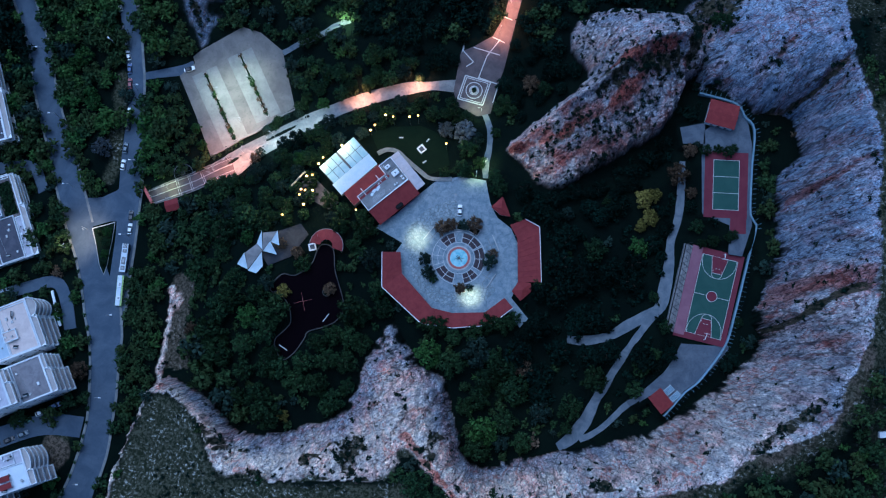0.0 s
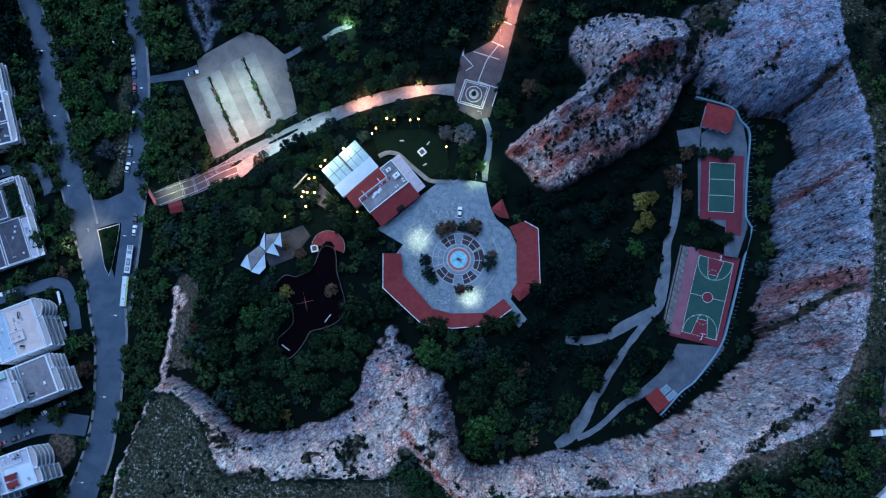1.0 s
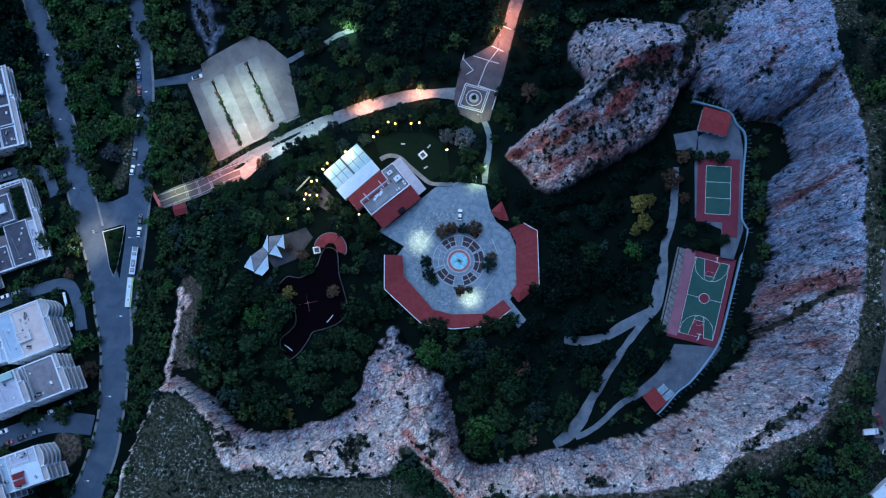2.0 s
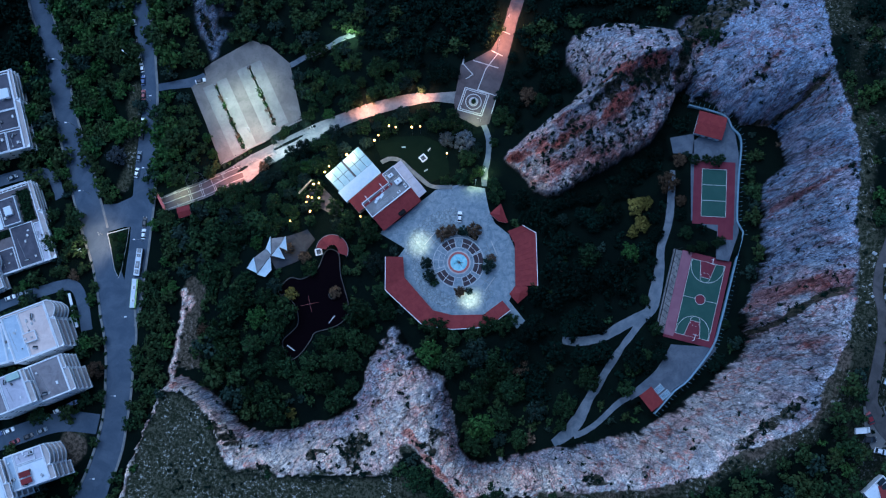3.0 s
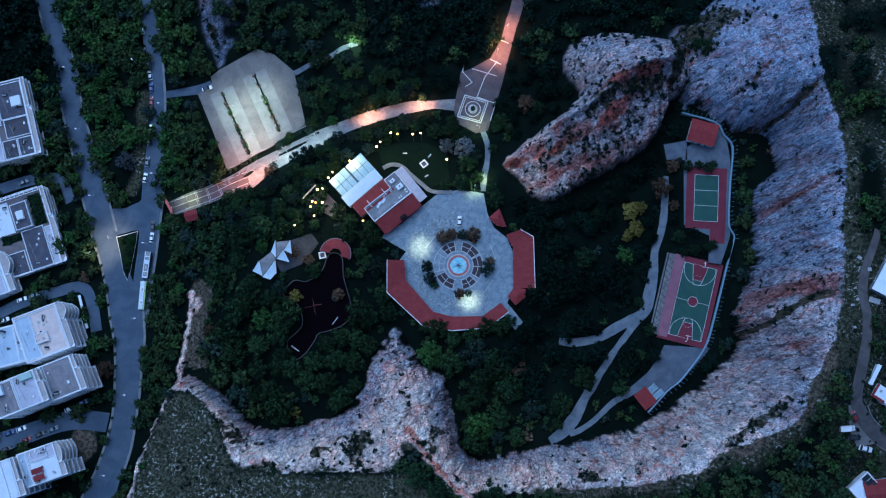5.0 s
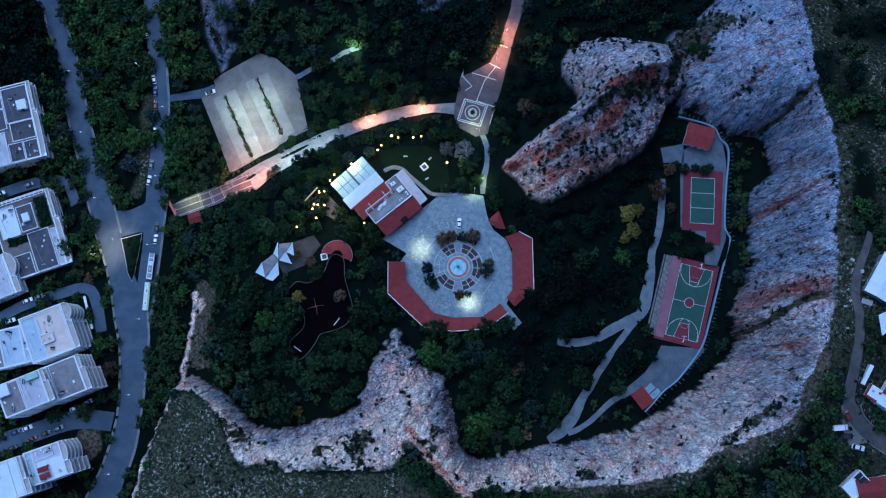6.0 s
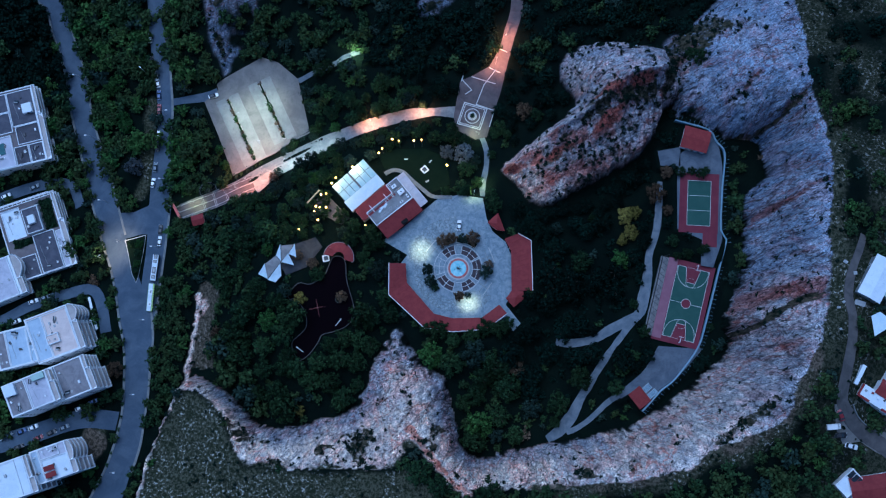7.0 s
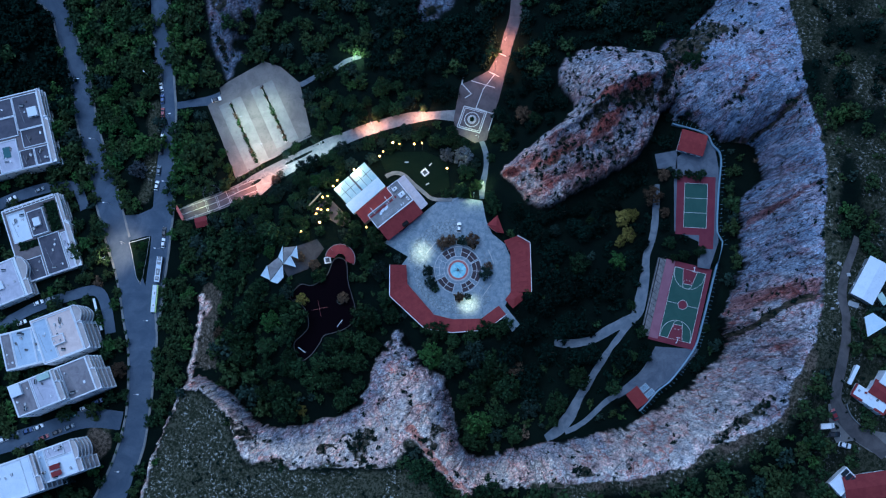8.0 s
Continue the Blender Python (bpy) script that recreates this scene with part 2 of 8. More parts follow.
RED_ROOF = plain("red_roof_tile", (0.165, 0.027, 0.030), (0.220, 0.041, 0.040), 0.5, 3.0, 0.7, 0.02, 0, 0.12)
WHITE_WALL = plain("white_render", (0.82, 0.83, 0.84), (0.90, 0.90, 0.90), 0.3, 2.0, 0.85, 0.005)
CREAM_WALL = plain("cream_render", (0.62, 0.56, 0.47), (0.70, 0.65, 0.56), 0.3, 2.0, 0.85, 0.005)
FLAT_ROOF = plain("flat_concrete_roof", (0.17, 0.17, 0.175), (0.29, 0.285, 0.28), 0.25, 1.4, 0.9, 0.01)
PALE_ROOF = plain("pale_roof_membrane", (0.70, 0.75, 0.79), (0.80, 0.84, 0.87), 0.2, 1.2, 0.7, 0.005)
DARK_ROOF = plain("dark_roof_tiles", (0.15, 0.13, 0.135), (0.21, 0.185, 0.18), 0.25, 1.4, 0.85, 0.01)
CANVAS = plain("white_canvas", (0.62, 0.73, 0.78), (0.72, 0.80, 0.83), 0.5, 3.0, 0.7, 0.005)
STEEL = plain("painted_steel", (0.32, 0.33, 0.34), (0.42, 0.43, 0.43), 0.8, 6.0, 0.5, 0.002, 0.4)
DARK_METAL = plain("dark_metal", (0.05, 0.05, 0.055), (0.08, 0.08, 0.085), 0.8, 6.0, 0.5, 0.002, 0.3)
BLUE_STEEL = plain("pale_blue_railing_paint", (0.24, 0.37, 0.47), (0.34, 0.46, 0.55), 0.8, 6.0, 0.5, 0.002)
COURT_GREEN = plain("green_court_paint", (0.036, 0.080, 0.066), (0.047, 0.098, 0.079), 0.2, 2.0, 0.8, 0.003, stains=0.2)
COURT_RED = plain("red_court_paint", (0.125, 0.026, 0.042), (0.155, 0.036, 0.052), 0.2, 2.0, 0.8, 0.003, stains=0.2)
COURT_PINK = plain("faded_pink_court_paint", (0.215, 0.10, 0.135), (0.265, 0.135, 0.17), 0.2, 2.0, 0.8, 0.003, stains=0.2)
LINE_PAINT = plain("white_line_paint", (0.62, 0.65, 0.62), (0.72, 0.74, 0.72), 0.5, 4.0, 0.7, 0.0)
BARK = plain("bark", (0.07, 0.05, 0.035), (0.11, 0.08, 0.06), 1.0, 8.0, 0.95, 0.03)
GLASS_DARK = plain("dark_window_glass", (0.02, 0.025, 0.03), (0.03, 0.035, 0.04), 0.5, 2.0, 0.12, 0.0, stains=0.0)
BLACK_PAINT = plain("black_box_paint", (0.006, 0.006, 0.007), (0.012, 0.012, 0.013), 0.5, 3.0, 0.7, 0.0)
CANOPY_GREY = plain("pale_pink_canopy_sheet", (0.50, 0.46, 0.48), (0.60, 0.56, 0.57), 0.4, 2.0, 0.7, 0.005)
GLASS_ROOF_MAT = plain("frosted_roof_panel", (0.27, 0.43, 0.50), (0.37, 0.52, 0.58), 0.4, 2.0, 0.5, 0.0, stains=0.1)
POOL_BLUE = plain("pool_tile", (0.13, 0.40, 0.48), (0.30, 0.58, 0.62), 0.6, 3.0, 0.2, 0.0, stains=0.1)
RUBBER = plain("tyre_rubber", (0.02, 0.02, 0.02), (0.03, 0.03, 0.03), 1.0, 6.0, 0.9, 0.0)
LAWN = plain("lawn", (0.0026, 0.0086, 0.0036), (0.0050, 0.0125, 0.0050), 0.3, 2.5, 0.95, 0.03)
LEAF = leaves("leaves", (0.0115, 0.0265, 0.0130), (0.0240, 0.0445, 0.0165), (0.0390, 0.0500, 0.0165))
# near-black foliage for shrubs; on trees it puts the wood's gloom into colour
LEAF_DARK = leaves("near_black_leaves", (0.0025, 0.0085, 0.0065), (0.0045, 0.0125, 0.0085), (0.0060, 0.0120, 0.0075))
LEAF_SILVER = leaves("silvery_leaves", (0.062, 0.074, 0.084), (0.085, 0.098, 0.108), (0.075, 0.085, 0.090))
LEAF_OLIVE = leaves("olive_leaves", (0.014, 0.027, 0.022), (0.020, 0.034, 0.026), (0.024, 0.034, 0.025))
LEAF_GOLD = leaves("yellowing_leaves", (0.115, 0.110, 0.024), (0.145, 0.128, 0.032), (0.125, 0.095, 0.040))
LEAF_BROWN = leaves("brown_leaves", (0.065, 0.046, 0.030), (0.085, 0.060, 0.037), (0.08, 0.062, 0.044))
LEAF_BRIGHT = leaves("light_green_leaves", (0.026, 0.062, 0.017), (0.038, 0.076, 0.019), (0.044, 0.060, 0.019))


def water_material():
    m, nodes, links, shader = nodes_of("dark_pond_water")
    ripple = noisy(nodes, links, position(nodes, links), 1.2, 3.0, 0.5)
    shader.inputs["Base Color"].default_value = (0.004, 0.0025, 0.004, 1)
    shader.inputs["Roughness"].default_value = 0.08
    shader.inputs["Specular IOR Level"].default_value = 0.0
    bump(nodes, links, ripple, shader, 0.2, 0.05)
    return m


WATER = water_material()
# heights of the park's floor and of the plateau above the cliffs: x, y, z
FLOOR = [(5, 46, 0), (-25, 60, 0), (-67, 43, 1), (-50, 20, 0), (30, 20, 3), (45, 70, 2), (60, 0, 9), (71, -3, 11), (91, 47, 13), (84, 19, 13),
         (98, 71, 14), (100, 95, 16), (112, 40, 24), (15, 111, -12), (25, 135, -15), (-30, 112, -18), (-33, 89, -1), (-52, 106, -23),
         (-85, 110, -27), (-60, 120, -27), (-95, 132, -27), (-111, 71, -25), (-124, 81, -33)]
FLOOR += [(-122, 45, -27), (-125, -3, -19), (-136, 61, -33), (-165, 140, -45), (-157, 110, -42), (-170, 85, -43), (-155, 50, -33),
          (-145, 16, -25), (-140, -2, -16), (-143, -22, -11), (-50, 160, -28), (40, 160, -15), (63, 137, -8), (-120, -60, -6), (-200, 60, -44),
          (-200, -40, -14), (-60, 230, -36), (60, 230, -22), (70, 60, 6)]
PLATEAU = [(-98, 1, 9), (-69, -15, 20), (-40, -25, 30), (-12, -16, 40), (25, -27, 54), (78, -15, 86), (108, 6, 104), (127, 64, 86),
           (131, 40, 92), (136, 100, 62), (132, 140, 40), (122, 170, 20), (-100, -60, 16), (0, -80, 55), (100, -80, 84), (200, 0, 80),
           (190, 100, 55), (-112, -20, 5), (150, 60, 80), (160, -30, 84), (120, 250, 0)]


def spread(knots, x, y, power=3.0, soft=9.0):
    """A smooth surface through a few known heights."""
    total, weight = 0.0, 0.0
    for kx, ky, kz in knots:
        w = ((x - kx) ** 2 + (y - ky) ** 2 + soft * soft) ** (-power / 2)
        total, weight = total + w * kz, weight + w
    return total / weight


def floor_z(x, y):
    return spread(FLOOR, x, y)


def plateau_z(x, y):
    return spread(PLATEAU, x, y)

# ---- the plan, in metres ----
TOE = [(-101, 5.4), (-91, 1.2), (-78.7, -11), (-73.4, -15), (-63.9, -16.2), (-51.4, -13.9), (-42.1, -12), (-35, -8.4), (-30, 3.6), (-25.4, 13.6),
    (-20.6, 22.7), (-17.6, 25.3), (-12.5, 16.6), (-8.4, 9.6), (-0.4, 3.2), (3.2, -5.3), (4.4, -14.2), (7.5, -23.2), (13, -27.7), (20.9, -26.2), (30.6,
    -24.2), (42.2, -21.1), (57.4, -18.9), (68.8, -16.4), (77.6, -11.4), (90.1, -2.3), (101.9, 6.5), (107.5, 12), (109.4, 18), (106, 22.6), (108, 30),
    (111, 37.1), (113.1, 46.6), (115.1, 55.4), (115.7, 64.3), (116.5, 72), (120.3, 76.3), (125.3, 81.8), (126.2, 88.4), (124.5, 94.5), (118, 97.4),
    (111, 97.5), (105, 100.5), (96.5, 106), (92.5, 106.5), (90.5, 115.1), (91.2, 124), (91.5, 133), (93.5, 141.5), (99, 147.2), (107, 152.9), (113, 176)]
RIM = [(-103, -1.4), (-95.5, -0.8), (-85.4, -10), (-80.5, -20.4), (-74.9, -29.2), (-57.3, -31.3), (-41.8, -29.3), (-26.6, -30.1), (-17.2, -28),
    (-13.1, -21.2), (-8, -21.7), (1.1, -32.1), (9, -35.2), (23.9, -35.9), (37.8, -35.4), (60.5, -30.9), (78.7, -26.4), (88.3, -19.9), (98.6, -16.2),
    (107.2, -9.3), (111.4, -0.3), (115.1, 7.4), (120.2, 13.8), (124.7, 25.4), (125.6, 33.6), (127.3, 46.8), (129.5, 64.2), (135.3, 93.3), (131.7,
    104.6), (131.4, 112.6), (135.2, 129.1), (133, 145.8), (136, 165.1)]
CLEFT_1 = [(133.5, 106.6), (130.6, 105.7), (127.9, 103.4), (125.8, 100.3), (124.2, 98.3), (122, 97.3), (117.5, 96.7), (111, 96.5)]
CLEFT_2 = [(130.5, 69.5), (126.2, 68.8), (122.8, 66.2), (118.9, 63.9), (116.5, 63), (114.3, 64.3), (113.7, 67.7)]
CLEFT_3 = [(116.5, 115.6), (113.1, 112.6), (111.8, 109.2), (109.2, 107.7), (107, 106.5)]
CLEFT_4 = [(125.1, 30.7), (120.2, 29.1), (116.6, 27.2), (114.2, 25.4), (111.2, 20.6), (107.7, 19.4)]
CLEFT_5 = [(125.3, 33.1), (118.5, 32.3), (115.1, 31.6), (112.1, 31.1), (108.5, 28.8), (105.6, 22.9)]
CLEFT_6 = [(95.7, -2.8), (89.7, -6.8), (83.5, -10.6), (75.3, -15.8), (63.7, -20.7)]
CLEFT_7 = [(85, -13.1), (80.4, -19), (77.6, -20.8)]
CLEFT_8 = [(128.7, 85.5), (126.4, 80.7), (125, 79.7), (122.9, 78.2)]
CLEFT_9 = [(105.5, -3.9), (103, -7.3), (98.8, -10.9), (94.1, -14.8), (88.8, -18.7)]
CLEFT_10 = [(119.1, 47.8), (115.9, 44.5), (112.4, 42.6)]
CLEFT_11 = [(100.6, 106.3), (96, 105), (92.7, 104.9)]
GULLY = [(-11.8, -15.2), (-8.9, -19), (-5.9, -22.4), (-3, -26.6), (0, -30.3), (2.9, -33), (8.3, -36.6)]
# stains on the spur: red earth, its red cap and toe, and the overgrown strip below the crest
SPUR_RED = [(41.9, 91.7), (48.5, 94.6), (54.2, 96.3), (58.9, 99.7), (62.6, 103.1), (65.8, 103.6), (65.4, 99.7), (61.6, 97.7), (56.7, 93.2), (53.7, 90.4),
    (46.9, 88.9), (42, 88.9)]
SPUR_CAP = [(58.1, 108.6), (63.3, 112.6), (70.7, 114.4), (80.7, 117), (81.1, 115.3), (70.2, 111.9), (61.4, 107.2)]
SPUR_TOE = [(24.7, 86), (31.1, 87.4), (38.3, 89.1), (37.2, 86.6), (30.2, 85.3)]
SPUR_GREEN = [(39, 90.9), (44.6, 94.4), (50.3, 99.1), (55, 104.2), (61.1, 108.2), (69, 111.7), (82.8, 116.3), (84, 109.8), (76.3, 105.3), (68.2, 106.9),
    (63.8, 105.8), (58.9, 100.4), (52.3, 96.9), (45.7, 92.1)]
SPUR = [(22.4, 87.1), (25.1, 91.6), (36.8, 100.6), (48, 108.5), (51.7, 113.2), (53.5, 117.6), (50.4, 121.6), (48, 125.8), (47.5, 131.7), (49.9, 135.4),
    (55.3, 139.2), (64.3, 140.9), (73.4, 141.4), (82.1, 140), (91, 138), (97.4, 127.2), (92.6, 113.6), (87, 108.5), (83.5, 101), (77.5, 90.5), (70.4, 86),
    (57.7, 79.8), (46.9, 74.4), (38.5, 71.9), (33.4, 74.6), (28.6, 81.6)]
CREST = [(25.5, 86.4), (34.7, 91.3), (43.4, 96.5), (52.2, 102.3), (60.4, 108.7), (70.4, 115), (83.8, 117.8)]
TONGUE_A = [(-100.2, 147.1), (-97.3, 138.8), (-94.4, 130.8), (-91.1, 131.2), (-88.3, 138.8), (-84, 147.1), (-80, 156.5), (-72, 183.9), (-106, 183.9), (-102.7, 156.5)]
TONGUE_B = [(-12.7, 153.6), (-9.8, 165.6), (-1.3, 183.2), (15.8, 183.2), (4.8, 160.6), (-2.5, 154.3)]
ROAD_WEST = [(-193.4, 184.1, 8.8), (-173.4, 169.3, 7.9), (-169.2, 156.2, 7.5), (-165.4, 145, 7.1), (-162, 133.1, 8.2), (-159.3, 120.9, 8), (-156.4,
    109.4, 8), (-152.4, 97.5, 8.9), (-148.1, 85.5, 10.9), (-144.1, 73.9, 9.7), (-140.8, 62.7, 9.4), (-136.3, 51.5, 10.1), (-132.4, 40.4, 11.2), (-129,
    29.4, 12.9), (-126.8, 18.6, 11.8), (-126.1, 8, 9.7), (-126.1, -2.5, 9), (-126.8, -12.8, 8.2), (-127.9, -23, 9), (-130.6, -33.1, 9.5), (-134, -43,
    11.7), (-139.5, -54.8, 13.8), (-159, -83, 17)]
ROAD_EAST = [(-125.9, 182, 7.7), (-124.9, 166.1, 8.2), (-123.6, 152.4, 8.6), (-122.3, 140.8, 7.8), (-121, 129.3, 6.8), (-119.8, 118, 6.2), (-120.1,
    106.9, 6.1), (-120.8, 95.8, 7.4), (-121.3, 84.7, 8.7), (-121.3, 73.3, 9.4), (-121.9, 62.3, 8.3), (-122.7, 51.2, 7.6), (-123.8, 40.3, 7.2),
    (-124.9, 31.6, 8.7), (-126.9, 26.1, 10.8)]
JUNCTION = [(-141.4, 73.4), (-132, 73.9), (-126.8, 76.3), (-124.7, 78.1), (-118.3, 70.9), (-121.6, 64), (-128.8, 64.3), (-138.4, 61.8)]
ISLAND = [(-136, 61.8), (-126.6, 64), (-127.5, 55.8), (-128.5, 46.9), (-129.6, 43.2), (-131.7, 46.9)]
LAYBY = [(-125.2, 30.5), (-124.7, 63.5), (-116.6, 65.3), (-119.8, 40.3), (-121, 29.8), (-122.4, 18.6), (-122.6, 1.7), (-125, -0.4), (-125, 18.6)]
PROMENADE = [(-113, 72.5, 6.1), (-103.7, 76, 7.1), (-95.1, 79, 7.2), (-86.4, 82.9, 7.6), (-80.2, 85.2, 10.7), (-74.7, 89.2, 9.1), (-67.5, 93.2, 8.2),
    (-59.1, 97.2, 8), (-50, 101.7, 6.9), (-39.4, 105.5, 5.7), (-30, 108.9, 5.4), (-21.4, 111.3, 5.2), (-13, 112.8, 5), (-4, 113.3, 3.3), (5.9, 113.2,
    5.3)]
SQUARE = [(6.8, 126.5), (11.5, 128.4), (18.9, 132.6), (23.4, 140.6), (25.6, 149.4), (30.6, 149.4), (26.6, 134), (23.2, 120.3), (20.8, 113.6), (17.8,
    102.7), (12.9, 101.6), (5.1, 105.8), (4, 111.5)]
PATH_NORTH = [(27.5, 146.7, 5), (30.2, 156.1, 5), (31.6, 167.3, 5), (36, 183, 5)]
PATH_SOUTH = [(14.4, 104.9, 2.2), (17.3, 97.1, 2.2), (17.1, 88.5, 2.2), (15.8, 82.2, 2.2), (15.3, 76, 2.2)]
PATH_WOODS = [(-62.3, 130, 2.2), (-57.9, 132.1, 2.2), (-52.4, 134.1, 2.2), (-45.7, 137, 2.2), (-42.5, 139.2, 2.2), (-35.8, 141.2, 2.2)]
PATH_EAST = [(84.9, 80, 2.2), (84.5, 75.6, 2.4), (83.4, 60.7, 2.6), (80.6, 52, 2.6), (79.2, 43.4, 3.4), (77.7, 34.8, 4.4), (75.7, 28.4, 4.0), (70.8, 22.1, 2.6),
    (64.6, 13.7, 2.6), (59.2, 5.3, 2.8), (53.8, -3.1, 3.2), (48.5, -12.6, 4.6), (43.3, -18.2, 4.2), (40, -20.4, 3)]
PATH_LINK = [(43.9, 17.3, 2.6), (50.1, 16.8, 3.2), (58.4, 18.4, 3.4), (66.7, 23.2, 3.8), (74.6, 26.7, 4.4)]
PATH_LOW = [(47.4, -17.8, 2.2), (54.8, -14, 2), (63.2, -6.2, 2), (68.1, -2.7, 2), (76.6, 4.2, 2.2), (80.9, 9.4, 2.4)]
TERRACE = [(82.8, 15.6), (93.9, 14.8), (98.3, 17.2), (99.3, 13.7), (93.8, 7.4), (86.8, 1.4), (83.3, -0.9), (79.4, -5.0), (75.2, -8.0), (71.9, -2.3),
    (68, -4.7), (67.1, -2.3), (77.9, 6.5)]
UPPER_COURT = [(92.3, 90.4), (91, 80.9), (90.7, 60.9), (100.2, 56.7), (99.6, 46.6), (104.3, 45.8), (108, 56.4), (108.1, 70.7), (108.8, 85.8), (107.3,
    95.7), (102.9, 98.7)]
PLAZA = [(-24.5, 58.1), (-17.2, 62.6), (-8, 70.5), (-2.9, 74.6), (6.4, 76.7), (15.6, 75.1), (17.2, 66.8), (19.6, 61.6), (24.7, 57.5), (26.9, 52.3),
    (27.2, 38), (24.6, 32.3), (30.6, 24.8), (27.5, 21.8), (22.1, 28.8), (17.4, 22.8), (3.2, 21.3), (-8.9, 26.8), (-16.1, 38), (-17.1, 49.1), (-14.7,
    52.3)]
POND = [(-45.7, 48.9), (-44.7, 50.9), (-43.1, 51.8), (-40.8, 51.3), (-39.4, 49.1), (-38.9, 42.5), (-37.4, 37), (-36, 31.9), (-35.9, 27.4), (-38.9,
    23.8), (-43.4, 21.8), (-48.4, 20.3), (-49.8, 17.7), (-53.4, 12.7), (-57.4, 10.3), (-59.9, 14.1), (-60.1, 17.7), (-56.9, 20.8), (-54.7, 23.8),
    (-55.2, 28.9), (-57.7, 32.9), (-62.2, 35.6), (-58.2, 40.9), (-53.8, 40.5), (-49.7, 42.5), (-47.1, 45.2)]
PARKING = [(-102.3, 120.7), (-96.5, 125.8), (-97.2, 128.5), (-93.8, 131.2), (-78.1, 140.3), (-71, 138), (-62.5, 130.8), (-57.4, 108.4), (-71.9, 99),
    (-83.8, 92.4), (-89.8, 89.5), (-96.1, 106.1)]
PARK_LANE = [(-117.5, 120.9, 3), (-111.9, 121.5, 3), (-101.9, 122.9, 4), (-96.4, 124.5, 5)]
SCRUB = [(-104.4, -2.3), (-95.4, -1.4), (-85.4, -10.4), (-80.5, -21.4), (-74.9, -29.8), (-57.3, -31.8), (-26.6, -30.7), (-15.3, -29.4), (-4.3, -32.7),
    (8.1, -47.7), (-33.5, -56.5), (-121.5, -59.4), (-112.6, -22)]
LEDGE = [(-101.3, 38.3), (-102, 30.1), (-102.6, 19.9), (-103.6, 9.7), (-105.1, 3.7), (-107.4, -2.4), (-110.7, -10.5), (-115.4, -20.6), (-117.9,
    -28.5), (-119.6, -38.1), (-123, -53.3)]
COURT_WALL = [(90.5, 103.6), (103.3, 99.8), (106.2, 95.1), (109.5, 90.3), (108.3, 76.2), (107.5, 60.3), (109.5, 56.7), (107.1, 47.2), (101.1, 24.9),
    (97.7, 14.8), (90.9, 5.4), (87.0, 1.2), (83.6, -1.2), (79.2, -6.0), (76.0, -9.4)]
APT_A = (-187.4, 109.0, 33.5, 28.7, 104.3)
APT_B = (-173.7, 62.8, 33.3, 24.3, 108.8)
APT_C = (-157.6, 20.8, 19.0, 17.9, 111.0)
APT_C2 = (-172.7, 15.6, 15.5, 16.7, 104.1)
APT_D = (-148.3, 2.5, 14.5, 15.9, 111.8)
APT_D2 = (-161.4, -2.9, 13.1, 17.9, 111.8)
APT_E = (-151.0, -29.2, 13.2, 14.2, 109.4)
APT_E2 = (-168.1, -36.6, 14.8, 20.4, 109.2)
APT_B2 = (-186.1, 43.7, 17.4, 15.2, 112.2)
SHED = (140.2, 34.6, 13.4, 7.3, 60.5)
HOUSE_A = (141.5, -1.8, 14.0, 9.5, -33.0)
HOUSE_B = (138.2, -32.4, 15.0, 7.8, 8.0)
GLASS = (-35.6, 81.6, 16.6, 8.3, 42.1)
AWNING = (-31.7, 76.7, 17.2, 4.9, 41.2)
ROOF_RED = (-27.4, 72.8, 16.6, 6.0, 40.0)
ROOF_FLAT = (-21.6, 71.5, 18.1, 6.5, 38.6)
ROOF_SOUTH = (-17.5, 66.6, 18.2, 6.6, 39.0)
CANOPY = (-12.8, 78.1, 15.5, 3.8, 129.4)
HUT = (97.8, 95.4, 9.7, 7.9, -15.5)
HUT_LOW = (74.9, -4.2, 6.4, 4.8, -52.0)
GATE_HUT = (-103.1, 69.4, 4.4, 3.6, 14.3)
GALLERY_WEST_OUT = [(-21.8, 48.6), (-21.8, 36.1), (-7.8, 23), (3.2, 21.4), (16.9, 22.4), (24.9, 28.6)]
GALLERY_WEST_IN = [(-15.2, 48.6), (-14.7, 40.9), (-4, 28.6), (3.2, 26.8), (14.9, 27), (21.9, 32.2)]
GALLERY_EAST_OUT = [(29.6, 60.4), (34.6, 57.6), (35.1, 37.7)]
GALLERY_EAST_IN = [(24.1, 58.4), (26.7, 53.5), (26.8, 37.7)]
WING_SOUTH = [(24.6, 34.6), (27, 37.9), (31.4, 37.3), (31.4, 34.4), (27.6, 31.2)]
WING_NORTH = [(17.4, 64.9), (21.5, 68.6), (24.1, 61.5), (20.7, 62.1)]
TENTS = [(-67.1, 46.8), (-62.5, 52.3), (-60, 48.4), (-55.4, 54.3)]
LAWN_EDGE = [(-26.7, 93.8), (-19.5, 96.8), (-8.1, 97.4), (1.2, 93.2), (2.3, 81.7), (-4.9, 77.9), (-10.1, 81.7), (-13.2, 85.9), (-19.4, 87.5), (-24,
    87.5)]
ARC_CENTRE = [(-41.9, 51)]
